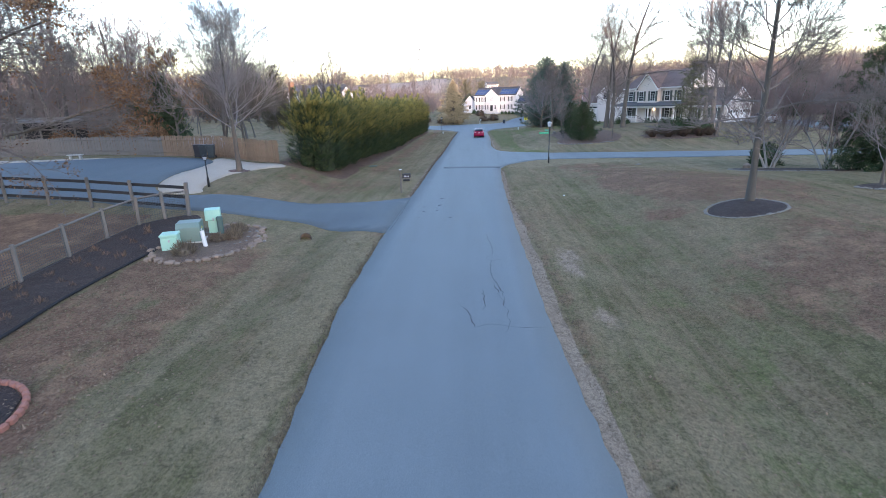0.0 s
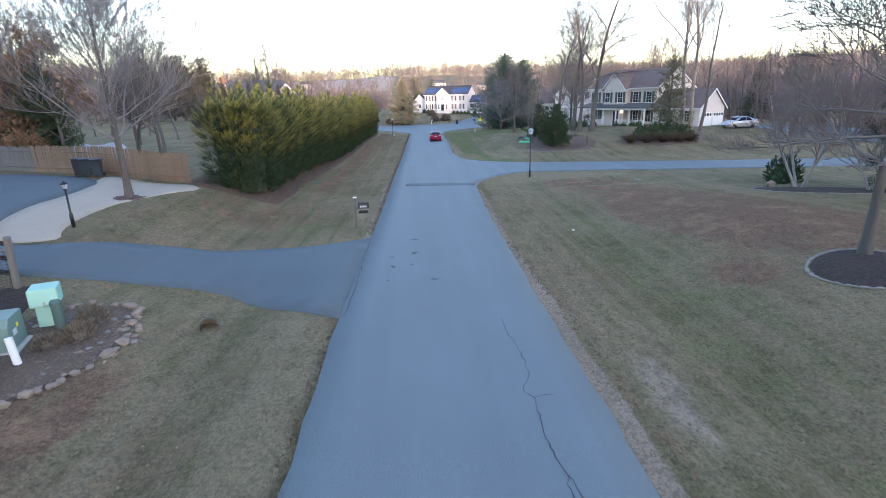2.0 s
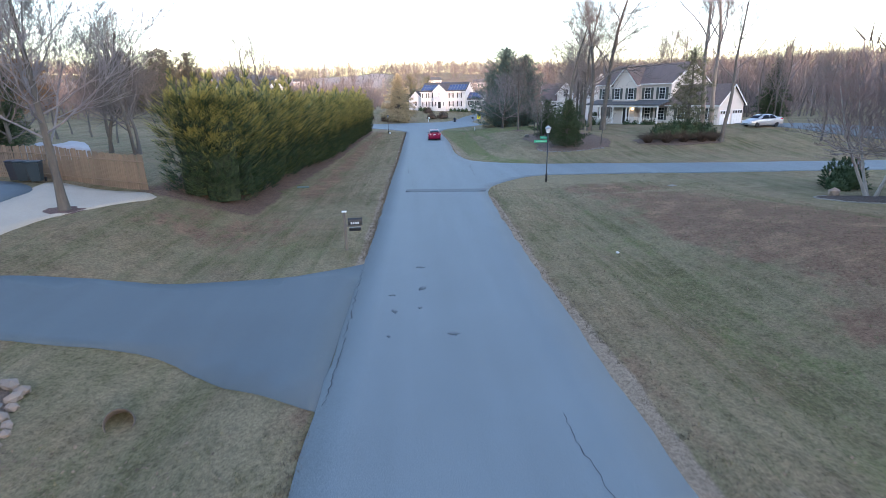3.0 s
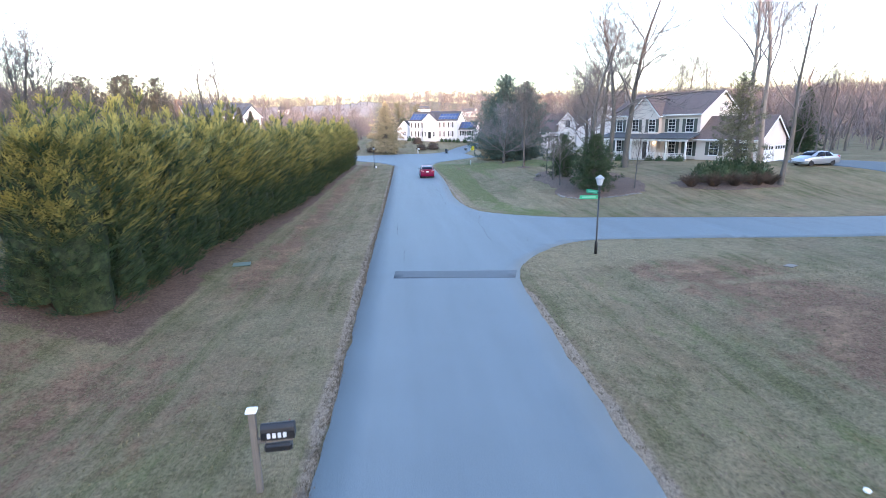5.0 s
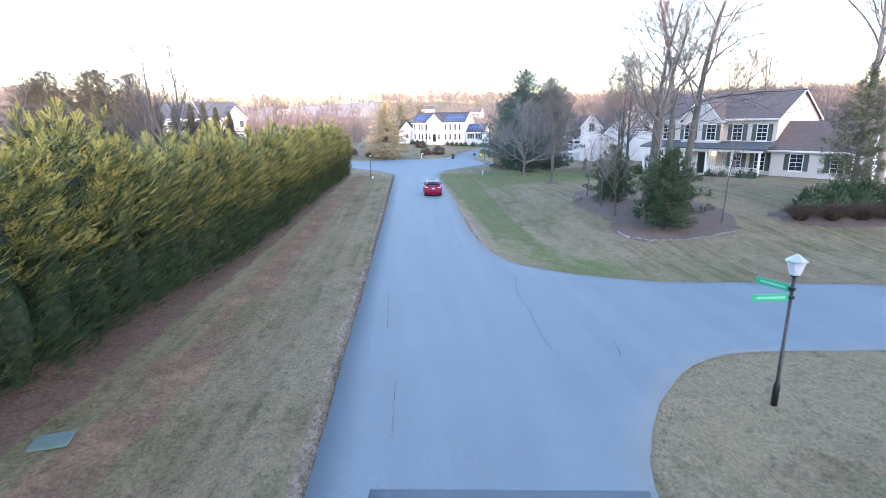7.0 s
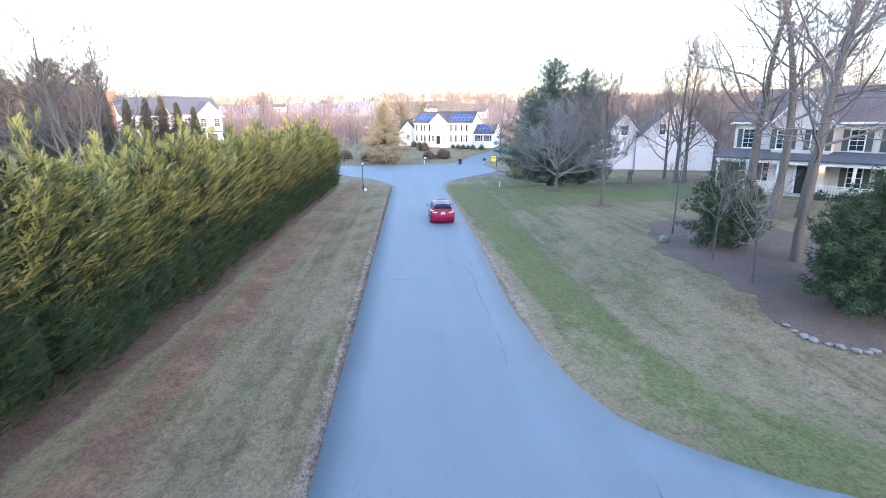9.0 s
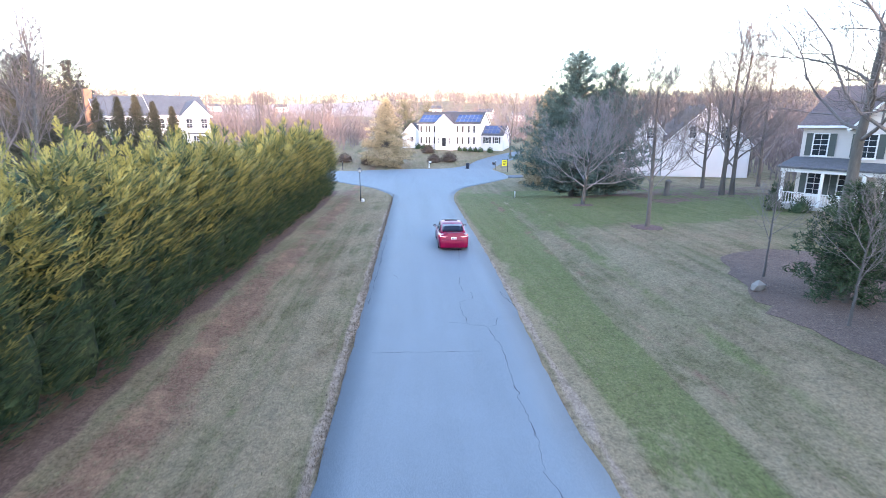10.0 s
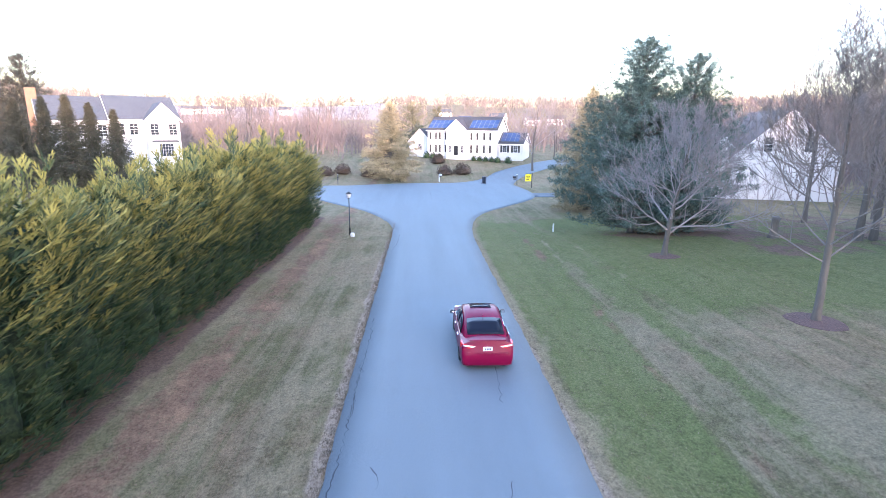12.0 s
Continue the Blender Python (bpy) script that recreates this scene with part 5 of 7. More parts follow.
            for i in range(4):
                tr.faces.new((ring[0][i], ring[0][(i + 1) % 4], ring[1][(i + 1) % 4], ring[1][i]))
            tr.faces.new(ring[0][::-1])
            tr.faces.new(ring[1])
            bmesh.ops.recalc_face_normals(tr, faces=tr.faces[:])
            part("bargeboard", tr, M["trim"], r)
    return w, r


def door(house, x, y, z, rz=0, w=1.0, h=2.1, mat="black"):
    m = pose(x, y, z, 0, 0, rz)
    d = put("door", shared("door" + mat, lambda: boxbm(-w / 2, w / 2, -0.05, 0.02, 0, h, bevel=0.01), M[mat]), house, m)
    def surround():
        bm = bmesh.new()
        box(bm, -w / 2 - 0.16, -w / 2, -0.09, 0.02, 0, h + 0.1)
        box(bm, w / 2, w / 2 + 0.16, -0.09, 0.02, 0, h + 0.1)
        box(bm, -w / 2 - 0.22, w / 2 + 0.22, -0.13, 0.02, h + 0.1, h + 0.34)
        return bm
    put("door_frame", shared("doorframe", surround, M["trim"]), d)
    put("door_handle", shared("doorhandle", lambda: boxbm(w / 2 - 0.14, w / 2 - 0.08, -0.1, -0.05, 1.0, 1.06), M["chrome"]), d)
    return d


def garage_door(house, x, y, z, rz=0, w=2.6, h=2.2):
    m = pose(x, y, z, 0, 0, rz)
    def mk():
        bm = bmesh.new()
        for i in range(4):
            for j in range(4):
                box(bm, -w / 2 + j * w / 4 + 0.03, -w / 2 + (j + 1) * w / 4 - 0.03, -0.06, 0.0, i * h / 4 + 0.02, (i + 1) * h / 4 - 0.02, bevel=0.015)
        box(bm, -w / 2, w / 2, -0.035, 0.01, 0, h)
        return bm
    g = put("garage_door", shared("garage_door%.1f" % w, mk, M["trim"]), house, m)
    for j in range(4):
        put("pane", shared("garage_pane%.1f_%d" % (w, j), lambda: boxbm(-w / 2 + j * w / 4 + 0.1, -w / 2 + (j + 1) * w / 4 - 0.1, -0.067, -0.05, 0.79 * h, 0.95 * h), M["glass"]), g)
    return g


# white house beyond the turning circle
WH = (8.2, 176.2)
white_house = thing("house", (WH[0] - 0.55, WH[1], 2.2), -24, "white two-storey house with black shutters and rooftop solar panels", "house")
gabled(white_house, -8.2, 7.2, 0, 8.6, -1.2, 5.5, 8.3, "x", "siding", "roof_dark")
gabled(white_house, -3.5, 0.9, -1.0, 4.0, -1.2, 5.6, 7.7, "y", "siding", "roof_dark", names=("entrance_wall", "entrance_roof"))
gabled(white_house, 7.3, 12.4, 1.5, 8.0, -1.2, 2.7, 4.9, "x", "siding", "roof_dark", names=("garage_wall", "garage_roof"))
gabled(white_house, -13.5, -8.3, 2.0, 8.0, -1.2, 2.9, 5.6, "y", "siding", "roof_dark", names=("side_wall", "side_roof"))
for x in (-6.9, -4.7, 2.4, 5.2):
    window(white_house, x, 3.4, -0.02, 0, 0.72, 1.5, "shutter", glass="glass_pale")
    window(white_house, x, 0.6, -0.02, 0, 0.72, 1.6, "shutter", glass="glass_pale")
window(white_house, -1.3, 3.5, -1.02, 0, 1.0, 1.5, glass="glass_pale")
for x in (-2.7, 0.1):
    window(white_house, x, 0.6, -1.02, 0, 0.5, 1.5)
door(white_house, -1.3, -1.03, 0.0)
for x in (8.6, 10.9):
    window(white_house, x, 0.8, 1.48, 0, 0.85, 1.4, "shutter")
window(white_house, -10.9, 0.9, 1.98, 0, 0.9, 1.3)
def solar_rows(x0, n, y0, eave, pitch, rows, name="solar_panel"):
    """Rows of panels a hand's width over a front roof slope that starts at y0."""
    a = math.atan(pitch)
    for i in range(n):
        for j in range(rows):
            u = 0.3 + j * 1.66 + 0.82
            me = shared("solar", lambda: boxbm(-0.485, 0.485, -0.80, 0.80, 0.03, 0.08), M["solar"])
            put(name, me, white_house, pose(x0 + i, y0 + u * math.cos(a), eave + 0.2 + u * math.sin(a), math.degrees(a), 0, 0))


solar_rows(-7.7, 5, 0.0, 5.5, 2.8 / 4.3, 2)
solar_rows(1.6, 6, 0.0, 5.5, 2.8 / 4.3, 2)
solar_rows(-2.3, 3, 2.9, 7.25, 2.8 / 4.3, 1)
solar_rows(8.0, 4, 1.5, 2.7, 2.2 / 3.25, 2)

white_house.scale = (0.94, 0.94, 0.89)

# cream house beyond the side road
RH = (33.0, 84.5)
RHZ = 1.4
right_house = thing("house", (RH[0], RH[1], RHZ), -60, "cream two-storey house with green shutters and a white front porch", "house")
gabled(right_house, -12.4, 0, 0, 8.8, -0.3, 5.5, 8.1, "x", "cream", "roof_brown")
gabled(right_house, -9.0, -5.0, -0.8, 4.0, -0.3, 5.5, 7.7, "y", "cream", "roof_brown", names=("front_gable_wall", "front_gable_roof"))
gabled(right_house, 0.05, 7.2, -0.6, 5.2, -0.3, 2.7, 5.0, "x", "cream", "roof_brown", names=("garage_wall", "garage_roof"))
for x in (-11.2, -8.2, -5.8, -3.6, -1.3):
    window(right_house, x, 3.4, -0.02 if not -9 < x < -5 else -0.82, 0, 0.86, 1.45, "shutter_green")
for x in (-11.2, -9.3, -3.4, -1.2):
    window(right_house, x, 0.6, -0.02, 0, 0.86, 1.6, "shutter_green")
window(right_house, 2.2, 0.8, -0.62, 0, 1.0, 1.4, "shutter_green")
window(right_house, 5.4, 0.8, -0.62, 0, 1.0, 1.4, "shutter_green")
door(right_house, -6.4, -0.84, 0.0, 0)
garage_door(right_house, 7.24, 0.9, -0.25, 90, 2.4)
garage_door(right_house, 7.24, 3.7, -0.25, 90, 2.4)
porch = bmesh.new()
vs = [porch.verts.new(p) for p in ((-12.7, -2.6, 2.55), (0.2, -2.6, 2.55), (0.2, 0, 3.1), (-12.7, 0, 3.1), (-12.7, -2.6, 2.68), (0.2, -2.6, 2.68), (0.2, 0, 3.25), (-12.7, 0, 3.25))]
for f in ((0, 3, 2, 1), (4, 5, 6, 7), (0, 1, 5, 4), (1, 2, 6, 5), (3, 0, 4, 7)):
    porch.faces.new([vs[i] for i in f])
part("porch_roof", porch, M["roof_grey"], right_house)
part("porch_floor", boxbm(-12.5, 0, -2.4, -0.02, -0.3, 0.0), M["concrete"], right_house)
part("porch_beam", boxbm(-12.5, 0, -2.45, -2.25, 2.3, 2.53), M["trim"], right_house)
for x in (-12.3, -9.9, -7.6, -5.2, -2.7, -0.2):
    part("porch_post", boxbm(x - 0.09, x + 0.09, -2.42, -2.24, 0.003, 2.297, bevel=0.02), M["trim"], right_house)
for x0, x1 in ((-12.2, -10.0), (-9.8, -7.7), (-5.1, -2.8), (-2.6, -0.3)):
    bm = bmesh.new()
    box(bm, x0, x1, -2.36, -2.3, 0.85, 0.92)
    box(bm, x0, x1, -2.36, -2.3, 0.1, 0.16)
    for i in range(12):
        c = x0 + (i + 0.5) * (x1 - x0) / 12
        box(bm, c - 0.02, c + 0.02, -2.35, -2.31, 0.16, 0.85)
    part("porch_railing", bm, M["trim"], right_house)

bm = bmesh.new()
turned(bm, [(0.05, 2.0), (0.09, 2.06), (0.09, 2.2), (0.03, 2.26)], 8, (-5.3, -0.95, -0.1))
part("porch_light", bm, M["lampwarm"], right_house)

# house with grey roof behind the hedge; its base stands at the left end of the front
left_house = thing("house", (-45.0, 135.7, 3.2), 37, "white two-storey house with a long grey shingle roof and chimney", "house")
gabled(left_house, 0, 7.6, 0, 9.0, -1.6, 5.3, 8.3, "x", "siding", "roof_grey")
gabled(left_house, 7.6, 16.0, -0.5, 9.2, -1.6, 5.5, 8.6, "x", "siding", "roof_grey", names=("main_wall", "main_roof"))
gabled(left_house, 11.5, 15.6, -2.2, 4.0, -1.6, 5.5, 7.6, "y", "siding", "roof_grey", names=("gable_wall", "gable_roof"))
window(left_house, 12.4, 3.4, -2.22, 0, 0.95, 1.45)
window(left_house, 14.7, 3.4, -2.22, 0, 0.95, 1.45)
part("bay_wall", boxbm(12.1, 15.0, -2.8, -2.2, -0.3, 2.4), M["siding"], left_house)
part("bay_roof", boxbm(11.9, 15.2, -2.95, -2.2, 2.4, 2.66, bevel=0.1), M["roof_grey"], left_house)
window(left_house, 13.55, 0.5, -2.82, 0, 1.7, 1.7, None, None, (5, 4))
for x in (8.6, 10.2):
    window(left_house, x, 3.4, -0.52, 0, 0.95, 1.45)
for x in (1.6, 4.2, 6.6):
    window(left_house, x, 3.2, -0.02, 0, 0.95, 1.45)
window(left_house, -0.02, 3.2, 2.0, -90, 0.95, 1.45)
part("chimney", boxbm(-0.85, 0.3, 3.6, 5.4, -0.4, 9.3, bevel=0.03), M["chimney"], left_house)
left_house.scale = (0.92, 0.92, 0.92)

# house among the trees by the pine
back_house = thing("house", (38.4, 127.0, 1.5), -17, "white house with a brown shingle roof behind trees", "house")
gabled(back_house, -5.4, 5.4, 0, 14.5, -2.6, 2.95, 8.1, "y", "siding", "roof_brown")
gabled(back_house, -12.5, -5.45, 2, 10, -2.6, 2.9, 6.4, "x", "siding", "roof_brown", names=("wing_wall", "wing_roof"))
gabled(back_house, -9.0, -5.5, 0.4, 8.0, -2.6, 4.5, 6.6, "y", "siding", "roof_brown", names=("dormer_wall", "dormer_roof"))
window(back_house, -7.2, 3.6, 0.38, 0, 0.9, 1.4)
window(back_house, -1.9, 3.7, -0.02, 0, 0.8, 1.5)
window(back_house, 2.0, 3.7, -0.02, 0, 0.8, 1.5)
garage_door(back_house, -9, 1.97, -0.2, 0, 4.6)


def far_house(x, y, rz, w, wall, roof, label):
    """A small distant house or barn."""
    h = thing("far_house", (x, y, ground(x, y)), rz, label, "house", "distant houses on the hillside")
    gabled(h, -w / 2, w / 2, -4, 4, -1.5, 4.6, 7.6, "x", wall, roof)
    h.scale = (0.62, 0.62, 0.62)
    for u in (-0.3, 0.0, 0.3):
        window(h, u * w, 1.2, -4.02, 0, 1.2, 1.6)
    return h


for x, y, rz, w in ((13, 372, 20, 13), (41, 352, -30, 14), (58, 345, 10, 12), (72, 352, -15, 14), (-137, 400, 15, 22), (-125, 404, 40, 12), (-81, 396, 0, 12)):
    far_house(x, y, rz, w, "cream", "roof_grey", "distant white house with a grey roof on the hillside")
far_house(-156, 396, 70, 12, "brick", "roof_grey", "distant red barn on the hillside")

# ---- red saloon car ----
def loft(sections, close_ends=True):
    """A skin through cross-sections; each is a list of (x, z) on the right half from the bottom middle to the top middle, at its own y."""
    bm = bmesh.new()
    rows = []
    for y, pts in sections:
        ring = [Vector((x, y, z)) for x, z in pts] + [Vector((-x, y, z)) for x, z in pts[-2:0:-1]]
        rows.append([bm.verts.new(p) for p in ring])
    for a, b in zip(rows, rows[1:]):
        n = len(a)
        for i in range(n):
            bm.faces.new((a[i], a[(i + 1) % n], b[(i + 1) % n], b[i]))
    if close_ends:
        bm.faces.new(rows[0])
        bm.faces.new(rows[-1][::-1])
    bmesh.ops.recalc_face_normals(bm, faces=bm.faces[:])
    return bm


def wheel(parent, x, y, r=0.315):
    sgn = 1 if x > 0 else -1
    bm = bmesh.new()
    turned(bm, [(0.20, -0.10), (r - 0.03, -0.10), (r, -0.07), (r, 0.07), (r - 0.03, 0.10), (0.20, 0.10)], 28)
    w = put("wheel", shared("tyre", lambda: bm, M["rubber"]), parent, pose(x, y, r, 0, 90, 0))
    def rim():
        b = bmesh.new()
        turned(b, [(0.205, -0.085), (0.205, 0.085), (0.19, 0.09), (0.18, 0.07), (0.06, 0.06), (0.05, 0.085)], 20)
        for k in range(5):
            a = k * math.tau / 5
            box(b, 0.04, 0.19, -0.03, 0.03, 0.06, 0.095, m=Matrix.Rotation(a, 4, "Z"))
        return b
    put("rim", shared("rim", rim, M["metal"]), w, None if sgn > 0 else pose(0, 0, 0, 180, 0, 0))
    return w


def saloon(name, at, rz, paint, label):
    """A four-door saloon, 4.64 m long, nose towards +y; its middle at the empty."""
    car = thing(name, at, rz, label, "car")
    # length stations: y, half width at sill, at belt, height of sill bottom, belt height, deck height, crown
    S = [(-2.33, 0.70, 0.745, 0.32, 0.56, 0.60), (-2.31, 0.775, 0.81, 0.26, 0.63, 0.70), (-2.26, 0.815, 0.835, 0.22, 0.72, 0.80), (-2.235, 0.825, 0.845, 0.21, 0.90, 0.985), (-2.20, 0.83, 0.85, 0.20, 0.965, 1.085), (-2.12, 0.835, 0.855, 0.20, 0.965, 1.08), (-1.95, 0.845, 0.862, 0.19, 0.96, 1.065), (-1.60, 0.86, 0.875, 0.19, 0.95, 1.085), (-1.1, 0.865, 0.885, 0.18, 0.945, 1.06),
         (-0.4, 0.865, 0.888, 0.18, 0.93, 1.0), (0.4, 0.865, 0.888, 0.18, 0.91, 0.98), (1.0, 0.865, 0.885, 0.18, 0.89, 0.985), (1.4, 0.86, 0.875, 0.18, 0.86, 0.97), (1.8, 0.83, 0.845, 0.19, 0.78, 0.88), (2.1, 0.74, 0.77, 0.21, 0.66, 0.77), (2.26, 0.60, 0.64, 0.26, 0.55, 0.64), (2.32, 0.42, 0.46, 0.34, 0.46, 0.52)]
    secs = []
    for y, ws, wb, z0, zb, zc in S:
        secs.append((y, [(0, z0), (ws * 0.8, z0), (ws - 0.02, z0 + 0.03), (ws, z0 + 0.10), (wb * 1.0, (z0 + zb) / 2), (wb, zb - 0.12), (wb - 0.03, zb - 0.03), (wb - 0.09, zb + 0.015), (wb * 0.6, zc - 0.02), (wb * 0.3, zc - 0.003), (0, zc)]))
    body = part("body", loft(secs), paint, car, "", True)
    body.data.set_sharp_from_angle(angle=radians(32))
    # cabin: roof skin and pillars, then glass set over it
    C = [(-1.78, 0.60, 1.055, 1.06), (-1.45, 0.64, 1.16, 1.18), (-1.0, 0.635, 1.335, 1.37), (-0.55, 0.62, 1.415, 1.455), (0.0, 0.615, 1.43, 1.47), (0.35, 0.605, 1.405, 1.445), (0.8, 0.60, 1.24, 1.27), (1.32, 0.62, 0.96, 0.99)]
    cs = []
    for y, wt, ze, zc in C:
        zb = 0.90
        wb = 0.80 if y < 1.1 else 0.76
        cs.append((y, [(0, zb), (wb, zb), (wb - (wb - wt) * 0.33, zb + (ze - zb) * 0.4), (wt + 0.045, zb + (ze - zb) * 0.86), (wt, ze - 0.004), (wt * 0.86, ze + 0.014), (wt * 0.5, zc - 0.008), (0, zc)]))
    part("cabin", loft(cs), paint, car, "", True)

    def panel(nm, pts, mat, lift=0.006, label=""):
        bm = bmesh.new()
        vs = [bm.verts.new(p) for p in pts]
        f = bm.faces.new(vs)
        bm.normal_update()
        if Vector(f.normal).dot(Vector(pts[0]) - Vector((0, 0, 0.6))) < 0:
            f.normal_flip()
        n = f.normal.copy()
        r = bmesh.ops.extrude_face_region(bm, geom=[f])
        for v in r["geom"]:
            if isinstance(v, bmesh.types.BMVert):
                v.co += n * lift * 2
        for v in vs:
            v.co -= n * 0.03
        bmesh.ops.recalc_face_normals(bm, faces=bm.faces[:])
        return part(nm, bm, mat, car, label)

    def strip_panel(nm, rows, mat, lift=0.008):
        """A curved pane through rows of points, with some thickness."""
        bm = bmesh.new()
        grid = [[bm.verts.new(Vector(p)) for p in r] for r in rows]
        for a, b in zip(grid, grid[1:]):
            for i in range(len(a) - 1):
                bm.faces.new((a[i], a[i + 1], b[i + 1], b[i]))
        bmesh.ops.recalc_face_normals(bm, faces=bm.faces[:])
        bm.normal_update()
        mid = sum((f.normal for f in bm.faces), Vector())
        if mid.z < 0 and abs(mid.z) > 0.1:
            bmesh.ops.reverse_faces(bm, faces=bm.faces[:])
        bmesh.ops.solidify(bm, geom=bm.faces[:], thickness=-lift)
        return part(nm, bm, mat, car, "", True)

    def roof_row(y, wt, ze, zc, f, dz=0.012):
        return [(s * wt * f * k, y, (ze + 0.014) + ((zc - ze) * (1 - (k * f) ** 2)) + dz - 0.014 * (1 if k < 0.9 else 1)) for s, k in ((-1, 1), (-1, 0.6), (-1, 0.2), (1, 0.2), (1, 0.6), (1, 1))]
    rear = [roof_row(-1.74, 0.61, 1.072, 1.083, 1.0, 0.016), roof_row(-1.45, 0.64, 1.16, 1.18, 0.97, 0.020), roof_row(-1.2, 0.637, 1.257, 1.286, 0.95, 0.020), roof_row(-0.95, 0.633, 1.352, 1.387, 0.92, 0.014)]
    strip_panel("rear_window", rear, M["carglass"])
    front = [roof_row(0.42, 0.603, 1.385, 1.42, 0.92, 0.014), roof_row(0.8, 0.60, 1.24, 1.27, 0.96, 0.018), roof_row(1.25, 0.617, 1.0, 1.028, 1.0, 0.018)]
    strip_panel("windscreen", front, M["carglass"])
    strip_panel("sunroof", [roof_row(-0.15, 0.615, 1.424, 1.464, 0.62, 0.012), roof_row(0.28, 0.607, 1.409, 1.449, 0.62, 0.012)], M["carglass"], 0.006)
    for s in (-1, 1):
        def sp(y, h):
            # a point on the cabin's flank: h 0 at the belt, 1 at the roof's edge
            for (a, wa, za, _), (b, wb_, zb_, _) in zip(C, C[1:]):
                if a <= y <= b:
                    t = (y - a) / (b - a)
                    wt, ze = wa + (wb_ - wa) * t, za + (zb_ - za) * t
            z = 0.93 + (ze - 0.03 - 0.93) * h
            x = 0.80 + (wt + 0.03 - 0.80) * h
            return (s * (x + 0.022), y, z)
        for nm, ya, yb, yc, yd in (("rear_side_window", -1.28, -0.36, -0.36, -0.92), ("front_side_window", -0.28, 0.92, 0.42, -0.28)):
            rows = [[sp(ya + (yb - ya) * t, 0.06) for t in (0, 0.33, 0.66, 1)], [sp(ya + (yd - ya) * 0.5 + ((yb + (yc - yb) * 0.5) - (ya + (yd - ya) * 0.5)) * t, 0.5) for t in (0, 0.33, 0.66, 1)], [sp(yd + (yc - yd) * t, 0.93) for t in (0, 0.33, 0.66, 1)]]
            strip_panel(nm, rows, M["carglass"])
        part("window_trim", boxbm(min(s * 0.812, s * 0.826), max(s * 0.812, s * 0.826), -1.3, 0.95, 0.922, 0.932), M["chrome"], car)
        mir = part("wing_mirror", boxbm(min(s * 0.86, s * 1.05), max(s * 0.86, s * 1.05), 0.68, 0.84, 0.93, 1.07, bevel=0.035), M["black"], car)
        part("mirror_glass", boxbm(min(s * 0.89, s * 1.03), max(s * 0.89, s * 1.03), 0.672, 0.683, 0.95, 1.05), M["chrome"], mir)
        for y in (-0.95, 0.12):
            part("door_handle", boxbm(min(s * 0.875, s * 0.915), max(s * 0.875, s * 0.915), y - 0.11, y + 0.11, 0.80, 0.83, bevel=0.008), M["chrome"], car)
        tl = bmesh.new()
        pts = [(0.40, -2.235, 0.905), (0.80, -2.20, 0.965), (0.872, -1.90, 0.955), (0.882, -2.02, 0.82), (0.82, -2.215, 0.78), (0.58, -2.235, 0.83)]
        a = [tl.verts.new((s * p[0], p[1] - 0.035, p[2])) for p in pts]
        b = [tl.verts.new((s * p[0] * 0.93, p[1] + 0.12, p[2])) for p in pts]
        tl.faces.new(a)
        for i in range(6):
            tl.faces.new((a[i], a[(i + 1) % 6], b[(i + 1) % 6], b[i]))
        bmesh.ops.recalc_face_normals(tl, faces=tl.faces[:])
        lamp = part("tail_light", tl, M["tail"], car)
        cl = bmesh.new()
        pts = [(0.40, -2.272, 0.900), (0.80, -2.242, 0.955), (0.81, -2.245, 0.915), (0.50, -2.275, 0.868)]
        a = [cl.verts.new((s * p[0], p[1] - 0.012, p[2])) for p in pts]
        b = [cl.verts.new((s * p[0], p[1] + 0.03, p[2])) for p in pts]
        cl.faces.new(a)
        for i in range(4):
            cl.faces.new((a[i], a[(i + 1) % 4], b[(i + 1) % 4], b[i]))
        bmesh.ops.recalc_face_normals(cl, faces=cl.faces[:])
        part("reversing_lens", cl, M["clear"], lamp)
        hl = boxbm(min(s * 0.46, s * 0.78), max(s * 0.46, s * 0.78), 1.95, 2.17, 0.62, 0.74, bevel=0.03)
        part("headlight", hl, M["clear"], car)
        wheel(car, s * 0.775, -1.33)
        wheel(car, s * 0.775, 1.37)
    part("boot_lip", boxbm(-0.60, 0.60, -2.235, -2.13, 1.065, 1.10, bevel=0.012), paint, car)
    part("bumper_step", boxbm(-0.66, 0.66, -2.325, -2.22, 0.655, 0.70, bevel=0.015), paint, car)
    part("bumper_valance", boxbm(-0.62, 0.62, -2.30, -2.1, 0.20, 0.33, bevel=0.03), M["black"], car)
    pl = part("number_plate", boxbm(-0.155, 0.155, -2.285, -2.22, 0.735, 0.875, bevel=0.004), M["plate"], car)
    for i in range(3):
        part("plate_bar", boxbm(-0.1 + i * 0.075, -0.05 + i * 0.075, -2.289, -2.284, 0.775, 0.84), M["plate_ink"], pl)
    bd = bmesh.new()
    turned(bd, [(0.03, -0.004), (0.034, 0.0), (0.03, 0.004)], 16)
    put("badge", shared("badge", lambda: bd, M["chrome"]), car, pose(0, -2.236, 0.945, 80, 0, 0) @ Matrix.Diagonal((1.0, 0.7, 1, 1)))
    part("brake_light", boxbm(-0.09, 0.09, -1.685, -1.66, 1.105, 1.125), M["tail"], car)
    part("aerial", boxbm(-0.012, 0.012, -0.86, -0.76, 1.41, 1.455, bevel=0.006), paint, car)
    part("exhaust", boxbm(0.5, 0.58, -2.34, -2.1, 0.21, 0.27, bevel=0.02), M["black"], car)
    return car


CAR_Y = 90.4
saloon("car", (0.95, CAR_Y, road_z(CAR_Y) + 0.035), 0.0, M["paint"], "dark red four-door saloon car with tinted windows on the road")

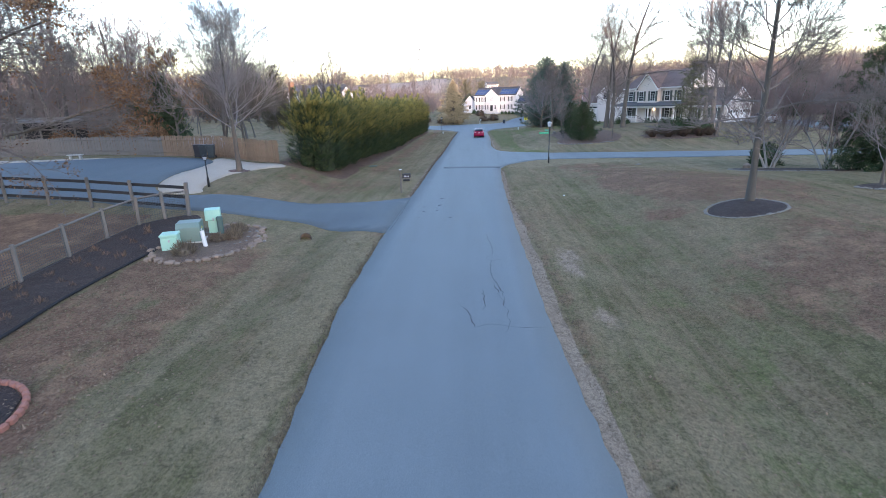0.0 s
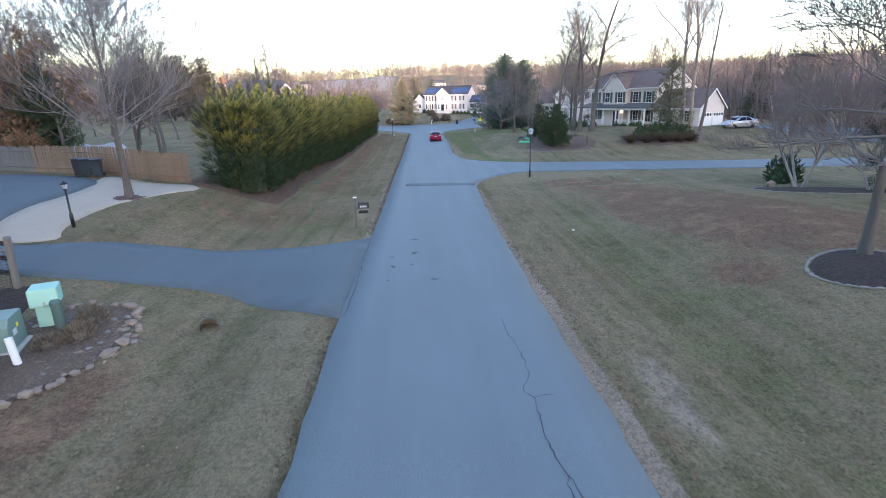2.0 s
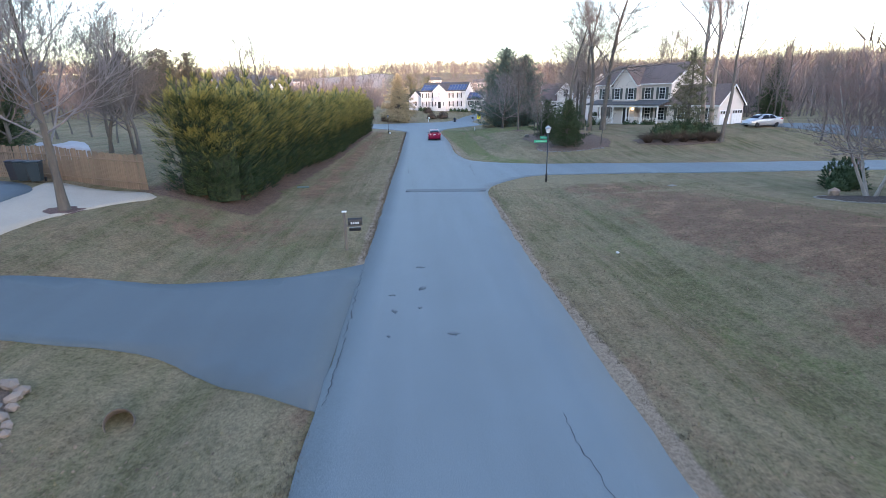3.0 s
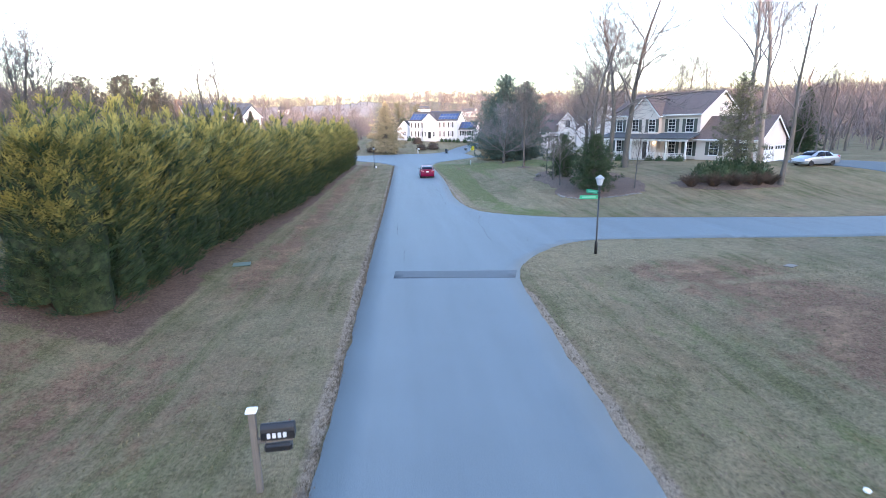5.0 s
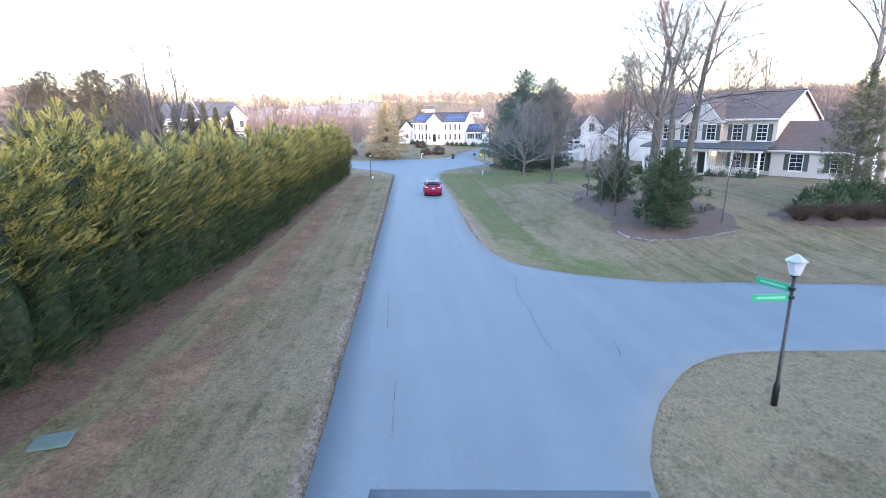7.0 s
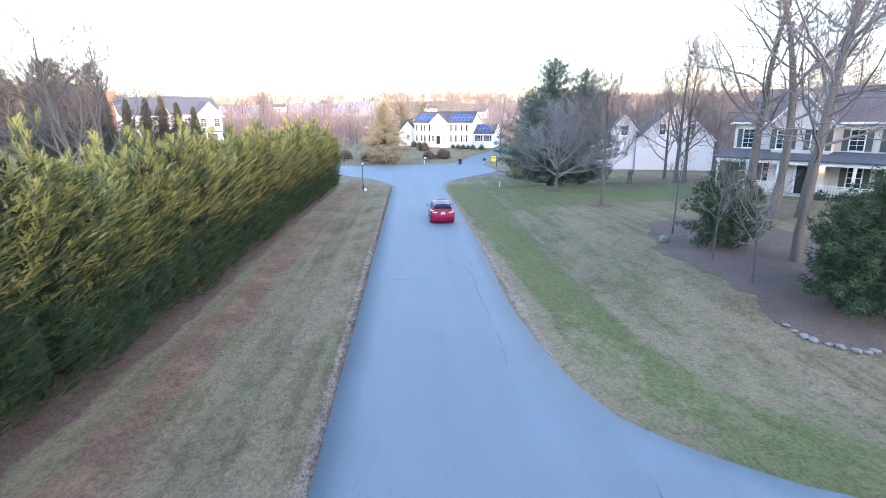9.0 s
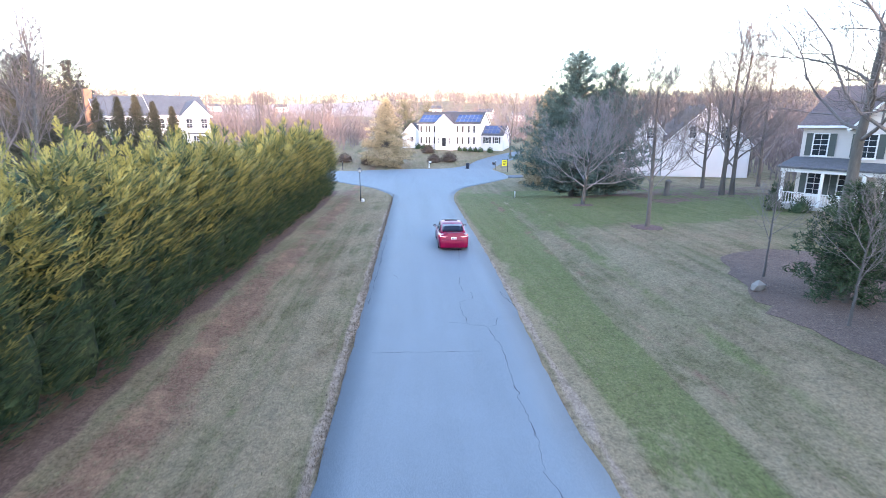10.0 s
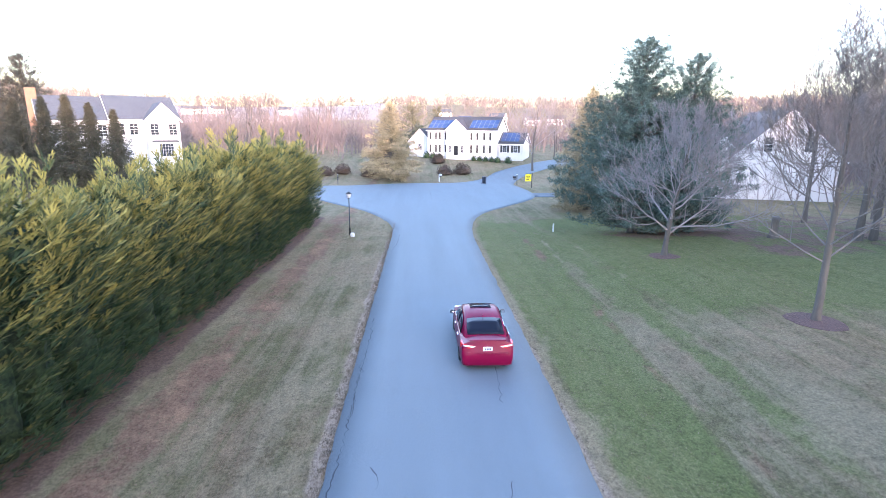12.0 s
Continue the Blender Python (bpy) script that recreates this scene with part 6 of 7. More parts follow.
# ---- beds, paths and yard things ----
def blob(cx, cy, rx, ry, n=26, rot=0.0, wob=0.08, seed=0):
    out = []
    for k in range(n):
        a = k * math.tau / n
        f = 1 + wob * noise.noise(Vector((math.cos(a) * 1.3 + seed, math.sin(a) * 1.3, seed)))
        x, y = rx * f * math.cos(a), ry * f * math.sin(a)
        out.append((cx + x * math.cos(rot) - y * math.sin(rot), cy + x * math.sin(rot) + y * math.cos(rot)))
    return out


def bed(name, outline, mat, label, heap=0.06, rough=0.06):
    return tagged(sheet(name, outline, mat, lift=0.02, step=0.35, rough=rough, depth=0.15, heap=heap), label, "mulch bed", kind="structure")


def stone_mesh(seed):
    r = random.Random(seed)
    bm = bmesh.new()
    bmesh.ops.create_icosphere(bm, subdivisions=1, radius=0.5)
    for v in bm.verts:
        v.co = Vector((v.co.x * r.uniform(0.85, 1.2), v.co.y * r.uniform(0.85, 1.2), v.co.z * r.uniform(0.8, 1.15)))
    return bm


def stones(line, size, mat, parent, seed=0, name="stone", flat=0.6, jitter=0.06, gap=1.0):
    r = random.Random(seed)
    i = 0
    dist = 0.0
    for p, q in zip(line, line[1:]):
        seg = (Vector(q[:2]) - Vector(p[:2])).length
        while dist <= seg:
            t = dist / seg if seg else 0
            x = p[0] + (q[0] - p[0]) * t + r.uniform(-jitter, jitter)
            y = p[1] + (q[1] - p[1]) * t + r.uniform(-jitter, jitter)
            s = size * r.uniform(0.7, 1.3)
            key = "stone%d%s" % (i % 5, mat)
            me = shared(key, lambda: stone_mesh(i % 5 + 3), M[mat])
            ob = new(name, me)
            ob.matrix_world = pose(x, y, ground(x, y) + s * flat * 0.22, r.uniform(-12, 12), r.uniform(-12, 12), r.uniform(0, 360)) @ Matrix.Diagonal((s, s * r.uniform(0.7, 1.0), s * flat, 1))
            if parent:
                ob.parent = parent
            dist += size * r.uniform(0.8, 1.2) * gap
            i += 1
        dist -= seg


gravel_outline = smooth_line([(-16.0, 28.9), (-16.6, 30.4), (-16.7, 32.6), (-16.4, 34.4), (-15.2, 36.4), (-14.3, 38.2), (-14.9, 39.2), (-18.0, 40.2), (-20.8, 41.4), (-20.6, 39.7), (-19.7, 36.5), (-19.9, 33.0), (-19.3, 30.1), (-17.9, 28.7)], 0.5, True)
tagged(sheet("gravel_path", [tuple(p)[:2] for p in gravel_outline], M["gravel"], lift=0.026, step=0.6, rough=0.08), "pale gravel strip beside the parking pad", "gravel path", kind="structure")
tagged(sheet("gravel_path", [(-44, 43.2), (-38, 43.4), (-33.5, 43.9), (-31.5, 43.6), (-33, 42.7), (-38, 41.6), (-44, 40.1)], M["gravel"], lift=0.04, step=0.6, rough=0.08), "pale gravel strip along the parking pad", "gravel path", kind="structure")
bed("mulch_ring", blob(-16.6, 35.6, 0.9, 0.8, 18, 0, 0.2, 3), M["redmulch"], "reddish-brown mulch round a young maple", 0.04)
bed("mulch_bed", [tuple(p)[:2] for p in smooth_line([(-12.6, 6.5), (-12.8, 11.8), (-13.05, 14.2), (-13.15, 17.5), (-13.1, 19.4), (-13.0, 21.5), (-13.2, 23.2), (-14.0, 24.6), (-15.2, 23.9), (-16.1, 22.6), (-16.25, 20.5), (-16.15, 16.0), (-15.7, 10.0), (-15.5, 6.5)], 0.5, True)], M["mulch"], "dark mulch bed along a wire fence", 0.05)
edging = smooth_line([(-12.58, 6.5, 0), (-12.78, 11.8, 0), (-13.02, 14.2, 0), (-13.1, 17.5, 0), (-13.05, 19.3, 0)], 0.4)
bm = bmesh.new()
for a, b in zip(edging, edging[1:]):
    rod(bm, (a.x, a.y, ground(a.x, a.y) + 0.06), (b.x, b.y, ground(b.x, b.y) + 0.06), 0.05, sides=5)
tagged(obj("bed_edging", bm, M["edging"]), "black plastic edging of a mulch bed", "edging", kind="structure")

# utility island
bed("stone_bed", blob(-11.45, 20.9, 1.75, 2.75, 30, -0.12, 0.12, 5), M["littersoil"], "stone-edged planting bed round utility boxes", 0.05)
ring = thing("stone_edging", (0, 0, 0), 0, "ring of tan field stones edging a planting bed", "stone edging")
stones(blob(-11.45, 20.9, 1.85, 2.85, 40, -0.12, 0.12, 5), 0.30, "stone", ring, 1, jitter=0.12)
stones(blob(-11.2, 20.6, 1.5, 2.4, 16, -0.12, 0.2, 6)[:11], 0.24, "palestone", ring, 2, jitter=0.3, gap=2.2)


r = random.Random(12)
for k in range(3):
    stones([(x + r.uniform(-0.2, 0.2), y) for x, y in blob(-11.25, 20.8, 0.7 + 0.35 * k, 1.3 + 0.45 * k, 14, -0.12, 0.4, 9 + k)], 0.17, ("stone", "palestone", "stone")[k], ring, 20 + k, jitter=0.3, gap=2.0)


def utility_box(at, rz, w, d, h, mat, label, lid=0.12):
    e = thing("utility_box", (*at, ground(*at)), rz, label, "utility box")
    s = 0.5 - 0.1 * (lid > 0.3)
    part("body", boxbm(-w * s, w * s, -d * s, d * s, -0.1, h - lid, bevel=0.02), mat, e)
    part("lid", boxbm(-w / 2 - 0.025, w / 2 + 0.025, -d / 2 - 0.025, d / 2 + 0.025, h - lid, h, bevel=0.03), mat, e)
    part("latch", boxbm(-0.03, 0.03, -d / 2 - 0.045, -d / 2, h * 0.55, h * 0.68), M["metal"], e)
    return e


utility_box((-12.55, 19.75), 20, 0.64, 0.64, 0.70, M["mint"], "mint green plastic utility pedestal in a planting bed")
utility_box((-12.0, 22.4), 25, 0.62, 0.62, 1.14, M["mint"], "tall mint green utility pedestal in a planting bed", 0.5)
tx = thing("transformer", (-12.35, 20.95, ground(-12.35, 20.95)), 18, "grey-green pad-mounted transformer with a yellow label", "transformer")
part("pad", boxbm(-0.68, 0.68, -0.6, 0.6, -0.1, 0.08, bevel=0.02), M["concrete"], tx)
bm = bmesh.new()
vs = [bm.verts.new(p) for p in ((-0.55, -0.55, 0.083), (0.55, -0.55, 0.083), (0.55, 0.55, 0.083), (-0.55, 0.55, 0.083), (-0.55, -0.55, 0.78), (0.55, -0.55, 0.78), (0.55, 0.55, 0.98), (-0.55, 0.55, 0.98), (-0.55, -0.35, 0.98), (0.55, -0.35, 0.98))]
for f in ((0, 1, 5, 4), (1, 2, 6, 9, 5), (2, 3, 7, 6), (3, 0, 4, 8, 7), (4, 5, 9, 8), (8, 9, 6, 7), (3, 2, 1, 0)):
    bm.faces.new([vs[i] for i in f])
bmesh.ops.bevel(bm, geom=bm.edges[:], offset=0.015, segments=1, affect="EDGES")
part("cabinet", bm, M["transformer"], tx)
part("warning_label", boxbm(0.556, 0.562, -0.3, -0.05, 0.45, 0.62), M["plate"], tx)
part("warning_label", boxbm(0.556, 0.562, 0.0, 0.12, 0.6, 0.72), M["signyellow"], tx)
tx.scale = (0.86, 0.86, 0.90)
bm = bmesh.new()
rod(bm, (0, 0, -0.1), (-0.12, 0.06, 0.72), 0.085, sides=12)
tagged(obj("pipe_marker", bm, M["pvc"]), "leaning white plastic marker pipe", "marker pipe").matrix_world = pose(-11.3, 20.15, ground(-11.3, 20.15))
bm = bmesh.new()
turned(bm, [(0.13, -0.1), (0.13, 0.7), (0.145, 0.72), (0.145, 0.80), (0.10, 0.86)], 14)
tagged(obj("pedestal", bm, M["teal"], smooth=False), "round faded green cable pedestal", "cable pedestal").matrix_world = pose(-11.6, 22.15, ground(-11.6, 22.15))
tuft = shrub_mesh(7, 0.42, 0.42, M["dry_grass"], 420, (0.2, 0.4), 0.12, 0.9, 0.5)
for x, y, s in ((-11.6, 19.0, 1.0), (-10.75, 21.55, 0.85), (-10.95, 22.5, 0.9), (-11.2, 21.0, 0.7)):
    ob = put("grass_clump", tuft, None, pose(x, y, ground(x, y) + 0.03, 0, 0, x * 90) @ Matrix.Scale(s, 4))
    tagged(ob, "clump of dry tan ornamental grass", "grass clump", "grass clumps in the stone bed")

# culvert pipe at the drive
bm = bmesh.new()
n = 20
rings = []
for yy, r in ((-0.10, 0.27), (-0.10, 0.25), (0.8, 0.25), (0.8, 0.27)):
    rings.append([bm.verts.new((r * math.cos(k * math.tau / n), yy, r * math.sin(k * math.tau / n))) for k in range(n)])
for a, b in ((0, 1), (1, 2), (3, 0)):
    for k in range(n):
        bm.faces.new((rings[a][k], rings[a][(k + 1) % n], rings[b][(k + 1) % n], rings[b][k]))
tagged(obj("culvert", bm, M["pipe"], smooth=True), "rusty round culvert pipe mouth in the ditch", "culvert").matrix_world = pose(-7.9, 22.75, ground(-7.9, 22.75) + 0.05, -38, 0, 26)

# brick ring, lower left
bed("mulch_ring", blob(-11.0, 8.3, 1.45, 1.45, 24), M["mulch"], "dark mulch inside a brick ring")
ring2 = thing("brick_edging", (-11.0, 8.3, ground(-11.0, 8.3)), 0, "ring of scalloped red edging bricks", "brick edging")
for k in range(40):
    a = k * math.tau / 40
    me = shared("edging_brick", lambda: boxbm(-0.11, 0.11, -0.07, 0.07, -0.05, 0.12, bevel=0.035), M["brick"])
    put("brick", me, ring2, pose(1.55 * math.cos(a), 1.55 * math.sin(a), ground(-11 + 1.55 * math.cos(a), 8.3 + 1.55 * math.sin(a)) - ground(-11.0, 8.3), 0, 0, math.degrees(a) + 90))

# wire fence with wooden posts
WIRE = [(-14.3, 24.4), (-15.15, 23.75), (-15.95, 22.9), (-16.2, 21.0), (-16.1, 18.6), (-15.85, 16.0), (-15.7, 13.4), (-15.6, 10.8), (-15.5, 8.2)]
wire_fence = thing("wire_fence", (*WIRE[0], ground(*WIRE[0])), 0, "wooden post fence with grey wire mesh panels", "fence")
F0 = Matrix.Translation(wire_fence.location).inverted()
post = shared("fence_post", lambda: boxbm(-0.065, 0.065, -0.065, 0.065, -0.3, 1.38, bevel=0.015), M["oldwood"])
big_post = shared("fence_corner_post", lambda: boxbm(-0.08, 0.08, -0.08, 0.08, -0.3, 1.7, bevel=0.02), M["oldwood"])
for i, p in enumerate(WIRE):
    lean = random.Random(i).uniform(-2, 2)
    put("post", big_post if i == 0 else post, wire_fence, F0 @ pose(*p, ground(*p), lean, lean * 0.7 + (3 if i == 0 else 0), 20 * i))
for (x0, y0), (x1, y1) in zip(WIRE, WIRE[1:]):
    a, b = Vector((x0, y0, ground(x0, y0))), Vector((x1, y1, ground(x1, y1)))
    bm = bmesh.new()
    d = (b - a).normalized()
    rod(bm, a + Vector((0, 0, 1.27)) + d * 0.07, b + Vector((0, 0, 1.27)) - d * 0.07, 0.045, sides=6)
    bm.transform(F0)
    part("rail", bm, M["oldwood"], wire_fence)
    bm = bmesh.new()
    ln = (b - a).length
    m = int(ln / 0.1)
    for k in range(1, m):
        q = a.lerp(b, k / m)
        rod(bm, q + Vector((0, 0, 0.04)), q + Vector((0, 0, 1.24)), 0.0075, sides=3, caps=False)
    for k in range(13):
        z = Vector((0, 0, 0.05 + k * 0.098))
        rod(bm, a + z + d * 0.06, b + z - d * 0.06, 0.0075, sides=3, caps=False)
    bm.transform(F0)
    part("wire_mesh", bm, M["mesh"], wire_fence)

# rail fence along the parking pad
RAILS = [(-14.45, 24.55), (-17.75, 25.35), (-20.3, 25.7), (-23.0, 26.1), (-26.0, 26.7), (-29.0, 27.0), (-32.0, 27.2), (-36.0, 27.3)]
rail_fence = thing("rail_fence", (*RAILS[0], ground(*RAILS[0])), 0, "dark three-rail board fence on grey wooden posts", "fence")
F1 = Matrix.Translation(rail_fence.location).inverted()
for i, p in enumerate(RAILS[1:]):
    put("post", shared("rail_post", lambda: boxbm(-0.07, 0.07, -0.065, 0.065, -0.3, 1.62, bevel=0.015), M["oldwood"]), rail_fence, F1 @ pose(*p, ground(*p), 0, 0, 8))
for (x0, y0), (x1, y1) in zip(RAILS, RAILS[1:]):
    a, b = Vector((x0, y0, ground(x0, y0))), Vector((x1, y1, ground(x1, y1)))
    ang = math.atan2(b.y - a.y, b.x - a.x)
    rise = math.atan2(b.z - a.z, (b - a).to_2d().length)
    ln = (b - a).length
    for z in (0.42, 0.90, 1.38):
        m = F1 @ Matrix.Translation(a.lerp(b, 0.5) + Vector((0, 0, z))) @ Matrix.Rotation(ang, 4, "Z") @ Matrix.Rotation(-rise, 4, "Y")
        part("rail", boxbm(-ln / 2, ln / 2, -0.095, -0.067, -0.08, 0.08, bevel=0.006, m=m), M["darkwood"], rail_fence)

# plank fence behind
PLANKS = [(-15.3, 39.95), (-18.5, 41.3), (-22.8, 42.9), (-27.5, 44.6), (-31.5, 46.6), (-36.5, 48.0), (-46.0, 47.6)]
plank_fence = thing("plank_fence", (*PLANKS[0], ground(*PLANKS[0])), 0, "tall weathered cedar plank fence", "fence")
F2 = Matrix.Translation(plank_fence.location).inverted()
cedar_plank = [shared("plank%d" % k, lambda: boxbm(-0.063, 0.063, -0.012, 0.012, 0.02, 1.72 + 0.03 * k, bevel=0.004), M["cedar"]) for k in range(3)]
grey_plank = [shared("gplank%d" % k, lambda: boxbm(-0.068, 0.068, -0.012, 0.012, 0.02, 1.62 + 0.05 * k, bevel=0.004), M["oldwood"]) for k in range(3)]
rng = random.Random(3)
for i, ((x0, y0), (x1, y1)) in enumerate(zip(PLANKS, PLANKS[1:])):
    ln = math.hypot(x1 - x0, y1 - y0)
    ang = math.degrees(math.atan2(y1 - y0, x1 - x0))
    m = int(ln / 0.145)
    for k in range(m):
        t = (k + 0.5) / m
        x, y = x0 + (x1 - x0) * t, y0 + (y1 - y0) * t
        put("plank", rng.choice(cedar_plank if i < 3 else grey_plank), plank_fence, F2 @ pose(x, y, ground(x, y), rng.uniform(-1, 1), rng.uniform(-1, 1), ang + 180))
    a, b = Vector((x0, y0, ground(x0, y0))), Vector((x1, y1, ground(x1, y1)))
    for z in (0.35, 1.4):
        bm = bmesh.new()
        nrm = Vector((-(y1 - y0), x1 - x0, 0)).normalized() * 0.035
        rod(bm, a + nrm + Vector((0, 0, z)), b + nrm + Vector((0, 0, z)), 0.035, sides=4)
        bm.transform(F2)
        part("rail", bm, M["cedar" if i < 3 else "oldwood"], plank_fence)


def wheelie_bin(at, rz, mat, label):
    e = thing("wheelie_bin", (*at, ground(*at) + 0.03), rz, label, "bin", "bins at the fence" if at[1] < 60 else "")
    bm = bmesh.new()
    vs = [bm.verts.new(p) for p in ((-0.22, -0.26, 0.06), (0.22, -0.26, 0.06), (0.22, 0.2, 0.06), (-0.22, 0.2, 0.06), (-0.29, -0.36, 1.0), (0.29, -0.36, 1.0), (0.29, 0.32, 1.0), (-0.29, 0.32, 1.0))]
    for f in ((3, 2, 1, 0), (4, 5, 6, 7), (0, 1, 5, 4), (1, 2, 6, 5), (2, 3, 7, 6), (3, 0, 4, 7)):
        bm.faces.new([vs[i] for i in f])
    bmesh.ops.bevel(bm, geom=bm.edges[:], offset=0.03, segments=2, affect="EDGES")
    part("body", bm, mat, e)
    part("lid", boxbm(-0.31, 0.31, -0.39, 0.36, 1.003, 1.08, bevel=0.03), mat, e)
    bm = bmesh.new()
    rod(bm, (-0.24, 0.38, 0.98), (0.24, 0.38, 0.98), 0.018)
    part("handle", bm, M["black"], e)
    for s in (-1, 1):
        bm = bmesh.new()
        rod(bm, (s * 0.24, 0.26, 0.11), (s * 0.30, 0.26, 0.11), 0.11, sides=14)
        part("wheel", bm, M["rubber"], e)
    return e


wheelie_bin((-22.9, 41.9), 25, M["bin"], "black wheeled bin by a plank fence")
wheelie_bin((-22.2, 41.5), 22, M["binblue"], "dark blue wheeled bin by a plank fence")
wheelie_bin((-21.4, 41.25), 18, M["binblue"], "dark blue wheeled bin by a plank fence")
wheelie_bin((8.9, 152.2), 160, M["bin"], "black wheeled bin at the kerb")


def lantern_post(name, at, h, label, sign=False, head=1.0):
    """A black post with a glazed lantern on top; the street's one carries two green name blades."""
    e = thing(name, (*at, ground(*at)), 0, label, "lamp post")
    bm = bmesh.new()
    turned(bm, [(0.075, -0.2), (0.075, 0.5), (0.062, 0.56), (0.042, 0.62), (0.040, h - 0.46 * head)], 12)
    part("pole", bm, M["black"], e, "", True)
    z = h - 0.46 * head
    bm = bmesh.new()
    turned(bm, [(0.05, z - 0.01), (0.085, z + 0.02), (0.085 * head, z + 0.05)], 8)
    part("lantern_base", bm, M["black"], e)
    bm = bmesh.new()
    turned(bm, [(0.10 * head, z + 0.053), (0.165 * head, z + 0.30 * head)], 8)
    part("lantern_glass", bm, M["lampglass"], e)
    bm = bmesh.new()
    turned(bm, [(0.19 * head, z + 0.303 * head), (0.195 * head, z + 0.33 * head), (0.06 * head, z + 0.43 * head), (0.02, z + 0.46 * head)], 8)
    part("lantern_cap", bm, M["metal"] if sign else M["black"], e)
    if sign:
        for rz, zz, ln in ((178, h - 1.02, 0.86), (112, h - 0.82, 0.80)):
            m = pose(0, 0, zz, 0, 0, rz)
            bl = put("name_blade", shared("blade%d" % rz, lambda: boxbm(0.05, 0.05 + ln, -0.008, 0.008, -0.085, 0.085, bevel=0.003), M["signgreen"]), e, m)
            for s in (-1, 1):
                put("lettering_bar", shared("letters%d%d" % (rz, s), lambda: boxbm(0.14, ln - 0.06, min(s * 0.0085, s * 0.0105), max(s * 0.0085, s * 0.0105), -0.028, 0.03), M["sign_letters"]), bl)
            put("clamp", shared("clamp", lambda: boxbm(-0.05, 0.06, -0.05, 0.05, -0.04, 0.04), M["black"]), bl)
    return e


lantern_post("street_lamp", (6.95, 48.4), 3.75, "black street lamp post with green street name signs", True, 1.15)
lantern_post("street_lamp", (-6.75, 113.0), 3.45, "black street lamp post by the turning circle", False, 1.2)
lantern_post("garden_lamp", (-16.3, 30.5), 1.95, "slim black garden lamp post beside a gravel strip", False, 0.8)
bm = bmesh.new()
turned(bm, [(0.16, 0.0), (0.17, 0.22), (0.12, 0.30)], 12)
tagged(obj("meter_box", bm, M["pvc"]), "small white utility stub in the verge", "utility stub").matrix_world = pose(-6.45, 112.2, ground(-6.45, 112.2))


def mailbox(at, rz, label, white=False):
    e = thing("mailbox", (*at, ground(*at)), rz, label, "mailbox")
    part("post", boxbm(-0.055, 0.055, -0.055, 0.055, -0.3, 1.5 if not white else 1.15, bevel=0.012), M["trim"] if white else M["post_wood"], e)
    part("post_cap", boxbm(-0.09, 0.09, -0.09, 0.09, 1.503 if not white else 1.153, 1.54 if not white else 1.19, bevel=0.01), M["trim"], e, "white post cap")
    part("arm", boxbm(0.057, 0.62, -0.04, 0.04, 0.93, 1.0), M["trim"] if white else M["post_wood"], e)
    bm = bmesh.new()
    prof = [(-0.10, 0.0), (0.10, 0.0), (0.10, 0.14), (0.085, 0.20), (0.045, 0.245), (0.0, 0.26), (-0.045, 0.245), (-0.085, 0.20), (-0.10, 0.14)]
    rings = [[bm.verts.new((x, u, 1.003 + v)) for u, v in prof] for x in (0.12, 0.66)]
    for i in range(9):
        bm.faces.new((rings[0][i], rings[0][(i + 1) % 9], rings[1][(i + 1) % 9], rings[1][i]))
    bm.faces.new(rings[0][::-1])
    bm.faces.new(rings[1])
    bmesh.ops.recalc_face_normals(bm, faces=bm.faces[:])
    b = part("box", bm, M["trim"] if white else M["black"], e)
    for i in range(4):
        part("number_bar", boxbm(0.22 + i * 0.085, 0.275 + i * 0.085, -0.104, -0.1005, 1.04, 1.13), M["plate"] if not white else M["black"], b)
    part("flag", boxbm(0.55, 0.58, 0.102, 0.11, 1.06, 1.24), M["brick"], b)
    part("newspaper_tube", boxbm(0.15, 0.6, -0.09, 0.09, 0.76, 0.9, bevel=0.03), M["black"], e)
    return e


mailbox((-4.75, 33.0), 5, "black mailbox with white numbers on a wooden post")
mailbox((2.0, 154.6), -60, "white mailbox on a white post", True)
mailbox((-13.0, 148.0), -80, "dark mailbox on a wooden post")
mailbox((13.8, 151.0), 150, "dark mailbox on a wooden post")
sign = thing("yard_sign", (14.6, 146.0, ground(14.6, 146.0)), 5, "yellow yard sign hanging on a dark post", "sign")
part("post", boxbm(0.36, 0.46, -0.05, 0.05, -0.2, 2.2, bevel=0.01), M["black"], sign)
part("arm", boxbm(-0.6, 0.36, -0.03, 0.03, 2.02, 2.08), M["black"], sign)
board = part("board", boxbm(-0.56, 0.3, -0.015, 0.015, 1.0, 2.0), M["signyellow"], sign)
for i in range(3):
    part("lettering_bar", boxbm(-0.44, 0.18 - 0.1 * i, -0.019, -0.0155, 1.68 - 0.25 * i, 1.78 - 0.25 * i), M["black"], board)

# lids and small marks on the verge
tagged(obj("valve_cover", boxbm(-0.38, 0.38, -0.3, 0.3, 0.0, 0.05, bevel=0.02), M["lid_green"]), "faded green utility lid flush in the verge", "utility lid").matrix_world = pose(-9.5, 48.2, ground(-9.5, 48.2) + 0.005, 0, 0, 12)
tagged(obj("valve_cover", boxbm(-0.26, 0.26, -0.18, 0.18, 0.0, 0.04, bevel=0.015), M["palestone"]), "small grey utility lid flush in the lawn", "utility lid").matrix_world = pose(14.0, 44.8, ground(14.0, 44.8) + 0.005, 0, 0, 30)
bm = bmesh.new()
turned(bm, [(0.06, -0.1), (0.06, 0.55), (0.07, 0.56), (0.05, 0.66)], 10)
tagged(obj("marker_post", bm, M["pvc"]), "short white marker post on the lawn", "marker post").matrix_world = pose(9.6, 113.0, ground(9.6, 113.0))

